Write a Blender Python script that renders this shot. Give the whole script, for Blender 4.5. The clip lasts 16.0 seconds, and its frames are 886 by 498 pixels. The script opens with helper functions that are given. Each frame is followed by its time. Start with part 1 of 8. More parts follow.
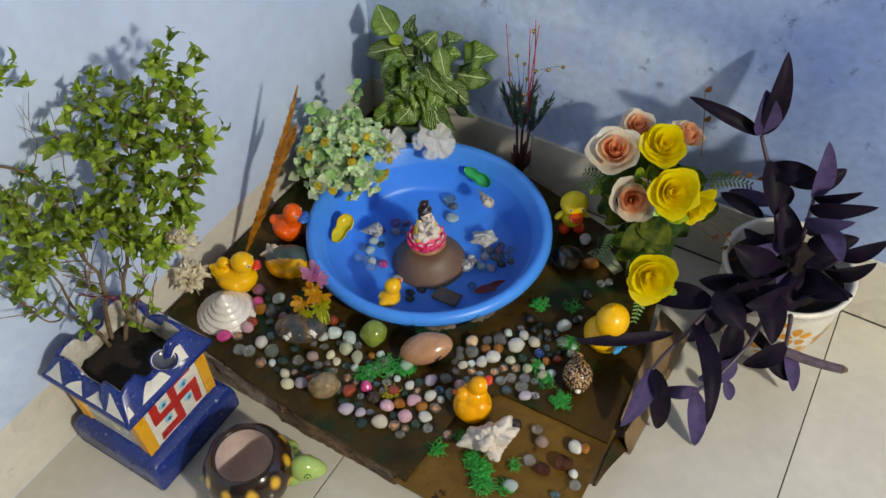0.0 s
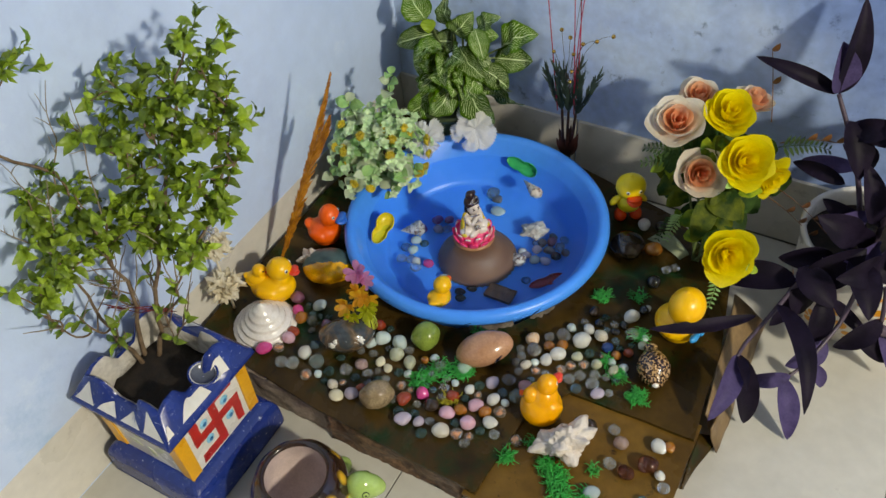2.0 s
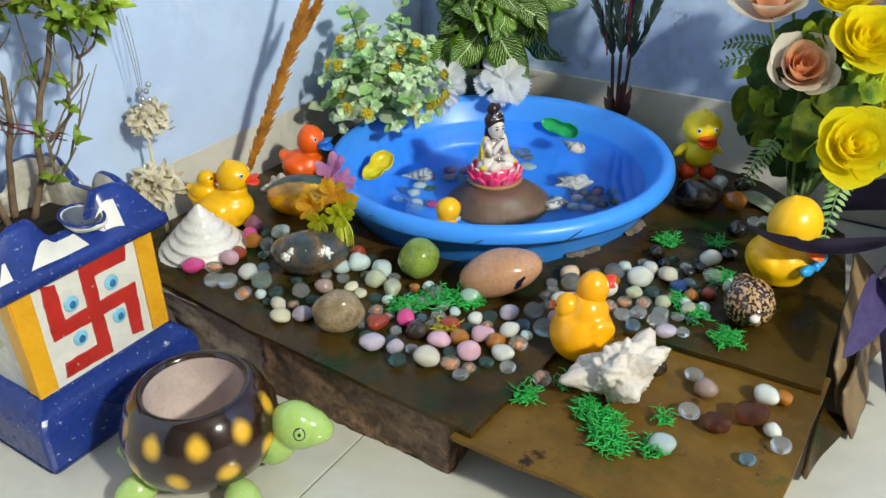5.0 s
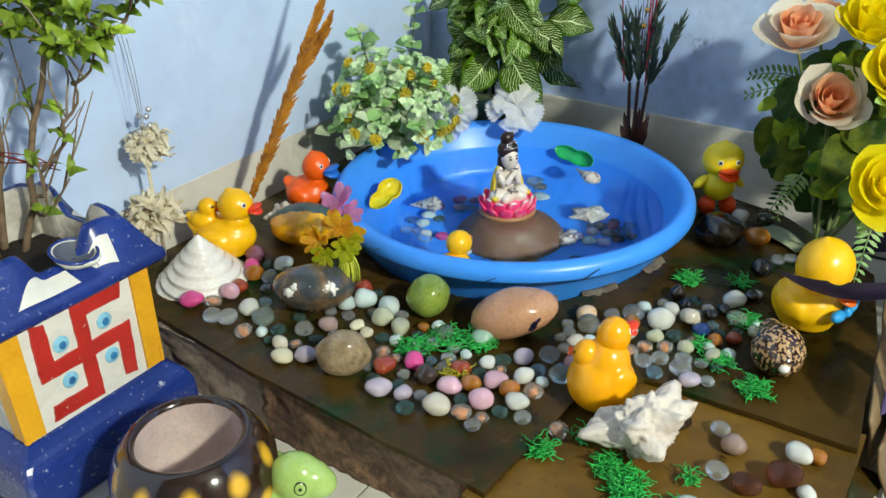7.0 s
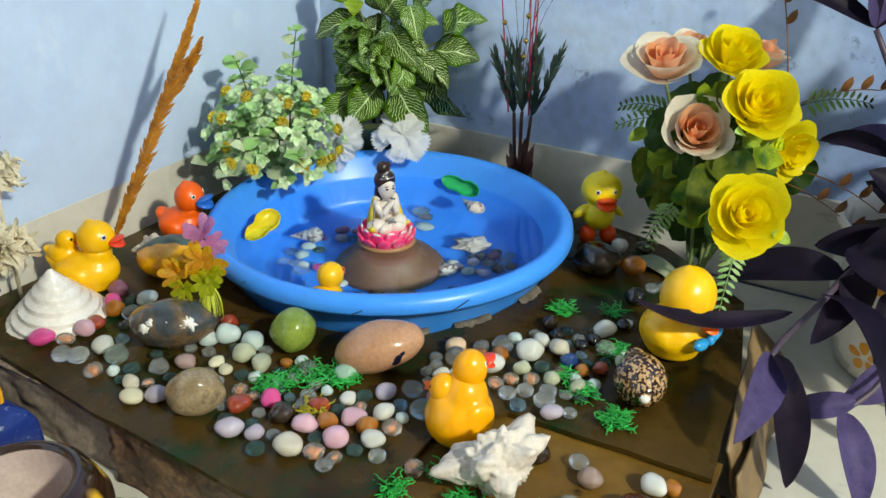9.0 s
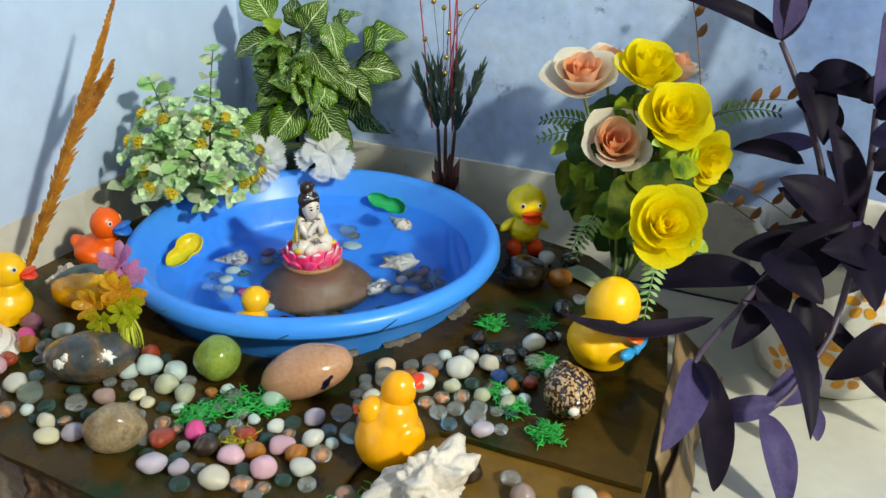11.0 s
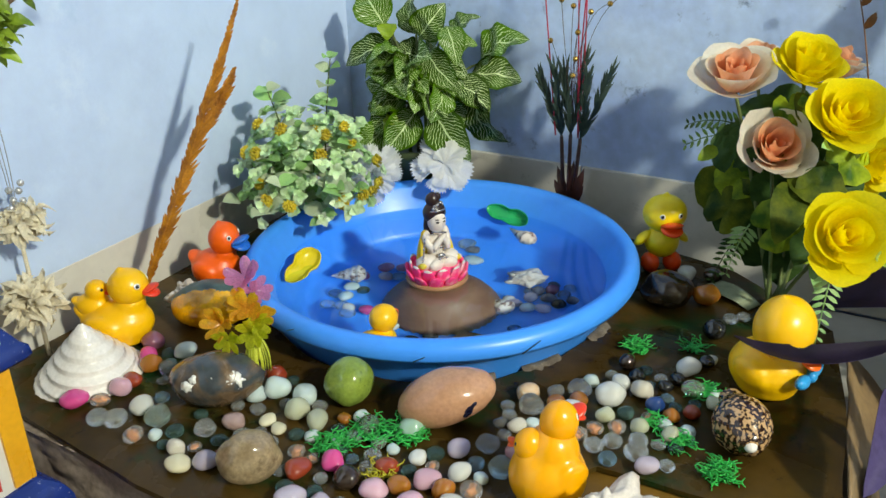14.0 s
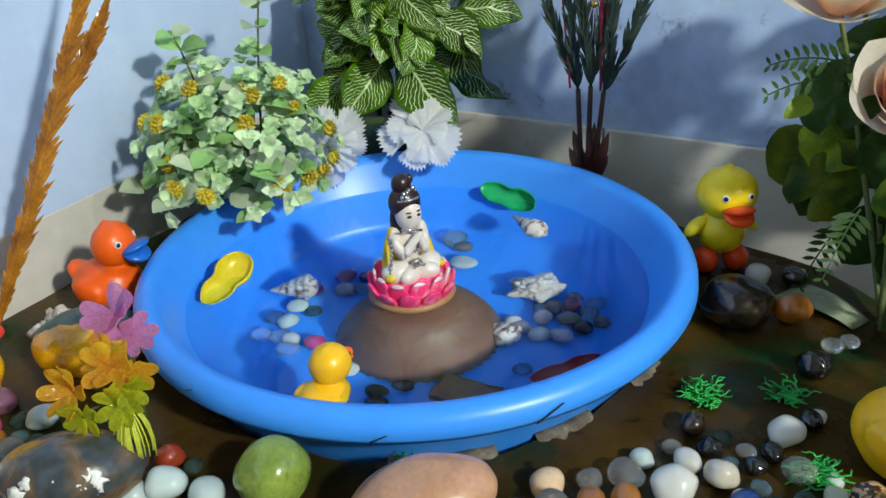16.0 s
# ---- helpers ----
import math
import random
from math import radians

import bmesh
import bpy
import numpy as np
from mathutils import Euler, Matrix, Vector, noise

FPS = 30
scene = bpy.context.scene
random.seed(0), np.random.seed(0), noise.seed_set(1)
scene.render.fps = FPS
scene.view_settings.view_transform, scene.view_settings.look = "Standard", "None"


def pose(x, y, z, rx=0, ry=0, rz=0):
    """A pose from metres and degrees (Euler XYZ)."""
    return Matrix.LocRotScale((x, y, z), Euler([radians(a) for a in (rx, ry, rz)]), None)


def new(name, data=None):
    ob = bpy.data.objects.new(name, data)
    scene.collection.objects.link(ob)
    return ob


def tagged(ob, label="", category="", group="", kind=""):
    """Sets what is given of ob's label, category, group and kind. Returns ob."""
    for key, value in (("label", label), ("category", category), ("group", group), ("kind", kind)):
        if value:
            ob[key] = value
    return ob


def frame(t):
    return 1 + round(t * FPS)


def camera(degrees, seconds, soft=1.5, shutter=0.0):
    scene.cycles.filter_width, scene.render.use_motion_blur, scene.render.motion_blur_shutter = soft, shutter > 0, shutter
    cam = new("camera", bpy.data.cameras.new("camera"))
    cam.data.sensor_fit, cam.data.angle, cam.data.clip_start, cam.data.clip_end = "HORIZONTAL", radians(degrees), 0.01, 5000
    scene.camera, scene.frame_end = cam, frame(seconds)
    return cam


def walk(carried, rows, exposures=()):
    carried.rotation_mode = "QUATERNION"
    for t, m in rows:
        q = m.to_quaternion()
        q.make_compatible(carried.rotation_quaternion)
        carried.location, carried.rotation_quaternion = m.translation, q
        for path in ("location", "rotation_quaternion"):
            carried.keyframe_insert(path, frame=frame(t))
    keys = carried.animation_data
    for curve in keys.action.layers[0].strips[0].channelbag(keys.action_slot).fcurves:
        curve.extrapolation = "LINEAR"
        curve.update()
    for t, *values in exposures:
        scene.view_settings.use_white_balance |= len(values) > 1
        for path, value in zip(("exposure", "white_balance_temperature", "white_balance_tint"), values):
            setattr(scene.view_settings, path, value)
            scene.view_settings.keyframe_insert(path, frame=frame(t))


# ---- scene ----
cam = camera(57.0, 16.0, soft=1.5)
# metres along the walk, eye height, first tilt and lean, turn of the first view against the walls' corner
METRES, EYE, TILT, LEAN, TURN = 1.3, 1.1765, -48.7, 0.7, 30.6
EYE_X, EYE_Y = 0.8473, -1.1194
ROWS = [
    (0.0, 0.0, 0.0, 0.0, 0.0, 0.0, -0.0),
    (0.5, 0.0014, 0.0053, 0.0007, 0.61, 0.74, 0.03),
    (1.0, -0.0106, 0.0159, -0.0032, 0.86, 1.57, 0.28),
    (1.5, -0.0323, 0.0451, -0.013, 0.93, 1.63, 1.47),
    (2.0, -0.0452, 0.0788, -0.0384, 1.08, 1.94, 3.27),
    (2.5, -0.0446, 0.106, -0.0843, 1.23, 2.58, 4.96),
    (3.0, -0.0334, 0.2246, -0.1599, 1.42, 7.08, 4.97),
    (5.5, -0.0438, 0.3874, -0.3138, 1.99, 19.46, -2.02),
    (6.0, -0.0547, 0.3837, -0.3037, 1.94, 19.68, -2.07),
    (6.5, -0.0579, 0.3955, -0.2955, 2.04, 19.8, -2.22),
    (7.0, -0.0482, 0.4093, -0.284, 1.9, 19.7, -2.14),
    (7.5, -0.0346, 0.4142, -0.2702, 1.37, 19.75, -1.91),
    (8.0, -0.0182, 0.4098, -0.2682, -0.05, 21.85, -1.45),
    (8.5, -0.0057, 0.4151, -0.2776, -0.85, 22.0, -0.99),
    (9.0, 0.005, 0.423, -0.2772, -2.06, 21.93, -0.1),
    (9.5, 0.0159, 0.4218, -0.2715, -3.32, 21.93, 0.99),
    (12.0, -0.001, 0.4278, -0.2676, -5.81, 22.94, 4.14),
    (12.5, -0.0194, 0.4311, -0.2624, -4.95, 23.12, 3.57),
    (13.0, -0.03, 0.4366, -0.2582, -3.63, 23.37, 2.25),
    (13.5, -0.0261, 0.4482, -0.2577, -2.39, 23.64, 1.78),
    (14.0, -0.0347, 0.4695, -0.2489, -0.85, 23.76, 1.7),
    (14.5, -0.0649, 0.5061, -0.2283, -0.01, 24.25, 1.37),
    (15.0, -0.0692, 0.5424, -0.2199, -0.93, 24.35, 1.82),
    (15.5, -0.0277, 0.6162, -0.1896, -0.08, 24.15, 3.78),
    (16.0, -0.0144, 0.6415, -0.1463, -0.28, 21.06, 3.1),
]
walk(cam, [(t, pose(EYE_X, EYE_Y, EYE, TILT, LEAN, TURN) @ pose(METRES * x, METRES * y, METRES * z, 90 + pitch, roll, yaw)) for t, x, y, z, yaw, pitch, roll in ROWS],
     exposures=[(0.0, -0.61, 7150, 19), (1.5, -0.57, 7150, 18), (3.0, -0.25, 7000, 18), (5.5, -0.02, 6500, 11), (9.0, -0.02, 6800, 9), (14.0, -0.03, 6850, 10), (15.0, -0.10, 6600, 11), (16.0, -0.09, 6300, 12)])

# ---------------------------------------------------------------- light
world = bpy.data.worlds.new("room_air")
world.use_nodes = True
world.node_tree.nodes["Background"].inputs[0].default_value = (0.55, 0.62, 0.75, 1)
world.node_tree.nodes["Background"].inputs[1].default_value = 0.002
scene.world = world

bulb_data = bpy.data.lights.new("room_bulb", "POINT")
bulb_data.energy = 326.0
bulb_data.color = (0.972, 1.0, 0.850)
bulb_data.shadow_soft_size = 0.09
bulb = new("room_bulb", bulb_data)
bulb.location = (2.70, -1.30, 1.78)

# ---------------------------------------------------------------- materials
def mat(name, c1, c2=None, scale=25.0, rough=0.5, bump=0.0, bscale=180.0, metal=0.0, coat=0.0, trans=0.0, sss=0.0,
        fine=0.12, detail=5.0, ramp=(0.35, 0.65), vary=0.0, rspread=0.1, ior=1.5, warp=0.0):
    """Noise at two scales between two colours, with bump and uneven gloss."""
    m = bpy.data.materials.new(name)
    m.use_nodes = True
    nt = m.node_tree
    n, l = nt.nodes, nt.links
    bs = n["Principled BSDF"]
    c2 = c2 or tuple(v * 0.75 for v in c1)
    tc = n.new("ShaderNodeTexCoord")
    big = n.new("ShaderNodeTexNoise")
    big.inputs["Scale"].default_value, big.inputs["Detail"].default_value, big.inputs["Distortion"].default_value = scale, detail, warp
    small = n.new("ShaderNodeTexNoise")
    small.inputs["Scale"].default_value, small.inputs["Detail"].default_value = scale * 9, 3
    cr = n.new("ShaderNodeValToRGB")
    cr.color_ramp.elements[0].position, cr.color_ramp.elements[1].position = ramp
    cr.color_ramp.elements[0].color, cr.color_ramp.elements[1].color = (*c2, 1), (*c1, 1)
    l.new(tc.outputs["Object"], big.inputs["Vector"])
    l.new(tc.outputs["Object"], small.inputs["Vector"])
    l.new(big.outputs["Fac"], cr.inputs["Fac"])
    mr = n.new("ShaderNodeMapRange")
    mr.inputs["From Min"].default_value, mr.inputs["From Max"].default_value = 0.3, 0.7
    mr.inputs["To Min"].default_value, mr.inputs["To Max"].default_value = 1 - fine, 1 + fine
    l.new(small.outputs["Fac"], mr.inputs["Value"])
    hs = n.new("ShaderNodeHueSaturation")
    l.new(cr.outputs["Color"], hs.inputs["Color"])
    l.new(mr.outputs["Result"], hs.inputs["Value"])
    out = hs
    if vary:
        oi = n.new("ShaderNodeObjectInfo")
        m2 = n.new("ShaderNodeMapRange")
        m2.inputs["To Min"].default_value, m2.inputs["To Max"].default_value = 1 - vary, 1 + vary
        l.new(oi.outputs["Random"], m2.inputs["Value"])
        h2 = n.new("ShaderNodeHueSaturation")
        l.new(hs.outputs["Color"], h2.inputs["Color"])
        l.new(m2.outputs["Result"], h2.inputs["Value"])
        out = h2
    l.new(out.outputs["Color"], bs.inputs["Base Color"])
    rr = n.new("ShaderNodeMapRange")
    rr.inputs["To Min"].default_value, rr.inputs["To Max"].default_value = max(0.02, rough - rspread), min(1, rough + rspread)
    l.new(big.outputs["Fac"], rr.inputs["Value"])
    l.new(rr.outputs["Result"], bs.inputs["Roughness"])
    bs.inputs["Metallic"].default_value, bs.inputs["Coat Weight"].default_value = metal, coat
    bs.inputs["Coat Roughness"].default_value = 0.06
    bs.inputs["Transmission Weight"].default_value, bs.inputs["IOR"].default_value = trans, ior
    if sss:
        bs.inputs["Subsurface Weight"].default_value, bs.inputs["Subsurface Scale"].default_value = sss, 0.006
        bs.inputs["Subsurface Radius"].default_value = (1, 0.8, 0.6)
    if bump:
        bn = n.new("ShaderNodeTexNoise")
        bn.inputs["Scale"].default_value, bn.inputs["Detail"].default_value = bscale, 4
        l.new(tc.outputs["Object"], bn.inputs["Vector"])
        bp = n.new("ShaderNodeBump")
        bp.inputs["Strength"].default_value, bp.inputs["Distance"].default_value = bump, 0.002
        l.new(bn.outputs["Fac"], bp.inputs["Height"])
        l.new(bp.outputs["Normal"], bs.inputs["Normal"])
    return m


def see_through(m, amount=0.3):
    """Thin cloth or leaf: some of the light comes through in the same colour."""
    nt = m.node_tree
    bs, out = nt.nodes["Principled BSDF"], nt.nodes["Material Output"]
    tl, mx = nt.nodes.new("ShaderNodeBsdfTranslucent"), nt.nodes.new("ShaderNodeMixShader")
    nt.links.new(bs.inputs["Base Color"].links[0].from_socket, tl.inputs["Color"])
    mx.inputs[0].default_value = amount
    nt.links.new(bs.outputs[0], mx.inputs[1]); nt.links.new(tl.outputs[0], mx.inputs[2]); nt.links.new(mx.outputs[0], out.inputs[0])
    return m


M_WALL_L = mat("limewash_pale", (0.53, 0.65, 0.87), (0.475, 0.60, 0.83), 3.2, 0.75, 0.35, 60, fine=0.035, ramp=(0.3, 0.7))
M_WALL_R = mat("limewash_blue", (0.56, 0.70, 0.90), (0.41, 0.54, 0.82), 6.5, 0.66, 0.5, 45, fine=0.10, ramp=(0.34, 0.68), warp=0.25, detail=9)
M_SKIRT = mat("cream_tile", (0.66, 0.63, 0.565), (0.58, 0.555, 0.495), 6, 0.28, 0.05, 40, fine=0.05)
M_FLOOR = mat("floor_tile_glaze", (0.62, 0.60, 0.53), (0.55, 0.53, 0.465), 5, 0.22, 0.04, 60, fine=0.04, vary=0.03)
M_GROUT = mat("grout", (0.16, 0.145, 0.12), (0.09, 0.08, 0.065), 60, 0.9)
# greys of the unseen walls and ceiling, chosen for how much light they bounce
M_ROOM = mat("unseen_wall_bounce", (0.13, 0.135, 0.14), (0.11, 0.115, 0.12), 1.5, 0.8, fine=0.03)
M_CEIL = mat("unseen_ceiling_bounce", (0.13, 0.13, 0.13), (0.11, 0.11, 0.11), 1.5, 0.85, fine=0.03)
M_CARD = mat("wet_brown_card", (0.076, 0.042, 0.0080), (0.022, 0.0130, 0.0030), 11, 0.27, 0.25, 60, fine=0.10, ramp=(0.3, 0.7), rspread=0.14)
def stained(m, colour, scale, lo, hi, rough=None):
    """Blotches of a second colour over a material."""
    nt = m.node_tree
    bs = nt.nodes["Principled BSDF"]
    tc = nt.nodes.new("ShaderNodeTexCoord")
    nz, cr, mx = nt.nodes.new("ShaderNodeTexNoise"), nt.nodes.new("ShaderNodeMapRange"), nt.nodes.new("ShaderNodeMixRGB")
    nz.inputs["Scale"].default_value, nz.inputs["Detail"].default_value, nz.inputs["Roughness"].default_value = scale, 9, 0.7
    cr.inputs["From Min"].default_value, cr.inputs["From Max"].default_value = lo, hi
    nt.links.new(tc.outputs["Object"], nz.inputs["Vector"]); nt.links.new(nz.outputs["Fac"], cr.inputs["Value"])
    nt.links.new(cr.outputs[0], mx.inputs[0]); nt.links.new(bs.inputs["Base Color"].links[0].from_socket, mx.inputs[1])
    mx.inputs[2].default_value = (*colour, 1)
    nt.links.new(mx.outputs[0], bs.inputs["Base Color"])
    return m


stained(M_CARD, (0.006, 0.030, 0.008), 10, 0.51, 0.65)
stained(M_CARD, (0.012, 0.007, 0.004), 38, 0.60, 0.68)
stained(M_CARD, (0.15, 0.10, 0.055), 95, 0.69, 0.74)
M_CARD2 = mat("brown_card", (0.185, 0.100, 0.018), (0.085, 0.045, 0.009), 9, 0.30, 0.25, 60, fine=0.12, rspread=0.14)
stained(M_CARD2, (0.010, 0.055, 0.014), 12, 0.57, 0.70)
stained(M_CARD2, (0.022, 0.012, 0.006), 34, 0.60, 0.68)
stained(M_CARD2, (0.24, 0.15, 0.07), 90, 0.68, 0.74)
for cm in (M_CARD, M_CARD2):
    cm.node_tree.nodes["Principled BSDF"].inputs["Specular IOR Level"].default_value = 0.17
M_TUB = mat("blue_plastic", (0.050, 0.312, 0.985), (0.041, 0.282, 0.96), 8, 0.34, 0.04, 90, fine=0.03, rspread=0.05)
M_DUCKY = mat("yellow_vinyl", (0.93, 0.53, 0.005), (0.90, 0.48, 0.004), 20, 0.30, fine=0.02, sss=0.08, rspread=0.05)
M_ORANGE = mat("orange_vinyl", (0.92, 0.125, 0.004), (0.87, 0.108, 0.003), 20, 0.36, fine=0.02, rspread=0.05)
M_RED = mat("red_vinyl", (0.78, 0.055, 0.02), (0.72, 0.045, 0.015), 30, 0.3, fine=0.02)
M_BLUEV = mat("blue_vinyl", (0.015, 0.16, 0.62), (0.012, 0.13, 0.55), 30, 0.3, fine=0.02)
M_CYAN = mat("sky_blue_vinyl", (0.02, 0.34, 0.75), (0.02, 0.30, 0.68), 30, 0.35, fine=0.02)
M_WHITEP = mat("white_paint", (0.80, 0.79, 0.75), (0.70, 0.69, 0.64), 30, 0.3, fine=0.04)
M_BLACKP = mat("black_paint", (0.012, 0.011, 0.012), (0.02, 0.02, 0.02), 30, 0.25)
stained(M_WALL_R, (0.10, 0.14, 0.26), 22, 0.59, 0.70)
stained(M_WALL_R, (0.54, 0.65, 0.84), 9, 0.55, 0.72)
stained(M_WALL_L, (0.42, 0.52, 0.74), 2.2, 0.50, 0.66)
stained(M_WALL_L, (0.60, 0.71, 0.88), 7.0, 0.58, 0.72)
stained(M_TUB, (0.45, 0.62, 0.92), 240, 0.70, 0.74)
stained(M_SKIRT, (0.36, 0.33, 0.28), 30, 0.60, 0.75)
stained(M_FLOOR, (0.44, 0.42, 0.37), 26, 0.64, 0.78)


def tinted_beyond(m, old, x0, x1, axis=0, rag=0.9):
    """Multiplies the colour by old beyond a ragged line along one axis."""
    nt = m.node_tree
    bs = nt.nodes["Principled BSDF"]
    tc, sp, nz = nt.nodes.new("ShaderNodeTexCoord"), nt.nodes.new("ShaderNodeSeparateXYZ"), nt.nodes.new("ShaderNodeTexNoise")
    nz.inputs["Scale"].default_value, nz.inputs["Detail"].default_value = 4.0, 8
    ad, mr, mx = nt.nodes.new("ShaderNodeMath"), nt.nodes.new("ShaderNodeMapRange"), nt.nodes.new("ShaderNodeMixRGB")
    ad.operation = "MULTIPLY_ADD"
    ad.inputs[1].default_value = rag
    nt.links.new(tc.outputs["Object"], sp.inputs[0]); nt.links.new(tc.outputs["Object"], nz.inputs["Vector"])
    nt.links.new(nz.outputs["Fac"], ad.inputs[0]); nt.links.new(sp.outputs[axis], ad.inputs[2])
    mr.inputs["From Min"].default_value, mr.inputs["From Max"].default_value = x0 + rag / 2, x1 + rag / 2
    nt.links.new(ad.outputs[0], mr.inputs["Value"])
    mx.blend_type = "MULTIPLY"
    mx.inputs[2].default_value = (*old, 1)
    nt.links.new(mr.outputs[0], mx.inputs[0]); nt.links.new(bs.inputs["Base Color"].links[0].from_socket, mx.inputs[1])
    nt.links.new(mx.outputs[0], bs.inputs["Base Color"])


# north wall: darker and bluer to the right, then again upwards
tinted_beyond(M_WALL_R, (0.54, 0.60, 0.76), 0.40, 0.80)
tinted_beyond(M_WALL_R, (0.54, 0.63, 0.80), 0.30, 0.60, 2, 0.6)
stained(M_WALL_L, (0.33, 0.48, 0.70), 3.6, 0.60, 0.72)
# ---------------------------------------------------------------- helpers for things
BOARD = 0.074          # top of the card platform
LOW = 0.067            # top of the lower front sheet
WATER = 0.094


def thing(name, label, category, at=(0, 0, 0), group="", kind="", turn=0.0):
    ob = new(name)
    ob.empty_display_size = 0.02
    ob.matrix_basis = pose(*at, 0, 0, turn)
    return tagged(ob, label, category, group, kind)


def finish(bm, name, material, smooth=True):
    me = bpy.data.meshes.new(name)
    bmesh.ops.recalc_face_normals(bm, faces=bm.faces)
    bm.to_mesh(me)
    bm.free()
    if smooth:
        me.polygons.foreach_set("use_smooth", [True] * len(me.polygons))
    for m in (material if isinstance(material, (list, tuple)) else [material]):
        me.materials.append(m)
    return me


def part(name, bm, material, parent, label="", smooth=True):
    ob = new(name, finish(bm, name, material, smooth))
    ob.parent = parent
    if label:
        ob["label"] = label
    return ob


def solo(name, bm, material, label, category, group="", at=None, smooth=True, kind=""):
    ob = new(name, finish(bm, name, material, smooth))
    if at is not None:
        ob.matrix_basis = at
    return tagged(ob, label, category, group, kind)


def box(bm, x0, x1, y0, y1, z0, z1, bevel=0.0):
    r = bmesh.ops.create_cube(bm, size=1, matrix=Matrix.LocRotScale(((x0 + x1) / 2, (y0 + y1) / 2, (z0 + z1) / 2), None, (x1 - x0, y1 - y0, z1 - z0)))
    if bevel:
        vs = r["verts"]
        es = list({e for v in vs for e in v.link_edges})
        bmesh.ops.bevel(bm, geom=es, offset=bevel, segments=2, affect="EDGES", profile=0.6)
    return bm


def ball(bm, c, r, rot=(0, 0, 0), u=24, v=14, sub=None):
    """An ellipsoid with centre c and radii r."""
    rr = r if isinstance(r, (tuple, list)) else (r, r, r)
    m = Matrix.LocRotScale(c, Euler([radians(a) for a in rot]), rr)
    return bmesh.ops.create_uvsphere(bm, u_segments=u, v_segments=v, radius=1, matrix=m)["verts"]


def lathe(bm, prof, n=64, wob=None, c=(0, 0)):
    """Turns a profile of (radius, height) round z; wob(angle, i) adds to the radius."""
    rings = []
    for i, (r, z) in enumerate(prof):
        ring = []
        for k in range(n):
            a = 2 * math.pi * k / n
            q = r + (wob(a, i) if wob else 0)
            ring.append(bm.verts.new((c[0] + q * math.cos(a), c[1] + q * math.sin(a), z)))
        rings.append(ring)
    for a, b in zip(rings, rings[1:]):
        for k in range(n):
            bm.faces.new((a[k], a[(k + 1) % n], b[(k + 1) % n], b[k]))
    return rings


def cap(bm, ring):
    bm.faces.new(ring)


def tube(bm, pts, r0, r1=None, n=8):
    """A tapered round rod along points."""
    r1 = r0 if r1 is None else r1
    pts = [Vector(p) for p in pts]
    rings = []
    side = None
    for i, p in enumerate(pts):
        d = (pts[min(i + 1, len(pts) - 1)] - pts[max(i - 1, 0)]).normalized()
        if side is None:
            side = d.orthogonal().normalized()
        side = (side - d * side.dot(d)).normalized()
        up = d.cross(side)
        r = r0 + (r1 - r0) * i / max(1, len(pts) - 1)
        rings.append([bm.verts.new(p + (side * math.cos(2 * math.pi * k / n) + up * math.sin(2 * math.pi * k / n)) * r) for k in range(n)])
    for a, b in zip(rings, rings[1:]):
        for k in range(n):
            bm.faces.new((a[k], a[(k + 1) % n], b[(k + 1) % n], b[k]))
    bm.faces.new(rings[0][::-1])
    bm.faces.new(rings[-1])


def bend(p, q, sag=0.0, n=8, side=(0, 0, 1)):
    """Points from p to q bowed by sag towards side."""
    p, q, s = Vector(p), Vector(q), Vector(side)
    return [p.lerp(q, i / n) + s * (sag * 4 * (i / n) * (1 - i / n)) for i in range(n + 1)]


def leaf(bm, base, tip, width, up=(0, 0, 1), fold=0.25, droop=0.1, n=9, shape=1.0, thick=0.0, uv=None, wave=0.0, power=0.75):
    """A pointed blade from base to tip: folded along its rib, bowed, widest towards shape."""
    base, tip = Vector(base), Vector(tip)
    d = tip - base
    ln = d.length
    d.normalize()
    u = Vector(up)
    s = d.cross(u)
    s = s.normalized() if s.length > 1e-4 else d.orthogonal().normalized()
    nn = s.cross(d).normalized()
    rows = []
    for i in range(n + 1):
        t = i / n
        w = width * 0.5 * math.sin(math.pi * min(1, t ** shape)) ** power + (0.0006 if 0 < i < n else 0)
        c = base + d * (ln * t) + nn * (droop * ln * 4 * t * (1 - t))
        row = []
        for j in (-1, -0.5, 0, 0.5, 1):
            lift = abs(j) * fold * w + wave * w * math.sin(t * 17 + j * 2)
            row.append(bm.verts.new(c + s * (w * j) + nn * lift))
        rows.append(row)
    fs = []
    for i in range(n):
        for j in range(4):
            fs.append(bm.faces.new((rows[i][j], rows[i][j + 1], rows[i + 1][j + 1], rows[i + 1][j])))
    if uv:
        lay = bm.loops.layers.uv.verify()
        for k, f in enumerate(fs):
            i, j = divmod(k, 4)
            for loop, (di, dj) in zip(f.loops, ((0, 0), (0, 1), (1, 1), (1, 0))):
                loop[lay].uv = ((j + dj) / 4, (i + di) / n)
    return fs


def soften(ob, voxel=0.002, smooth=6):
    """Welds overlapping lumps of one moulded body into one skin."""
    r = ob.modifiers.new("weld", "REMESH")
    r.mode, r.voxel_size, r.use_smooth_shade = "VOXEL", voxel, True
    s = ob.modifiers.new("ease", "SMOOTH")
    s.factor, s.iterations = 0.6, smooth
    return ob


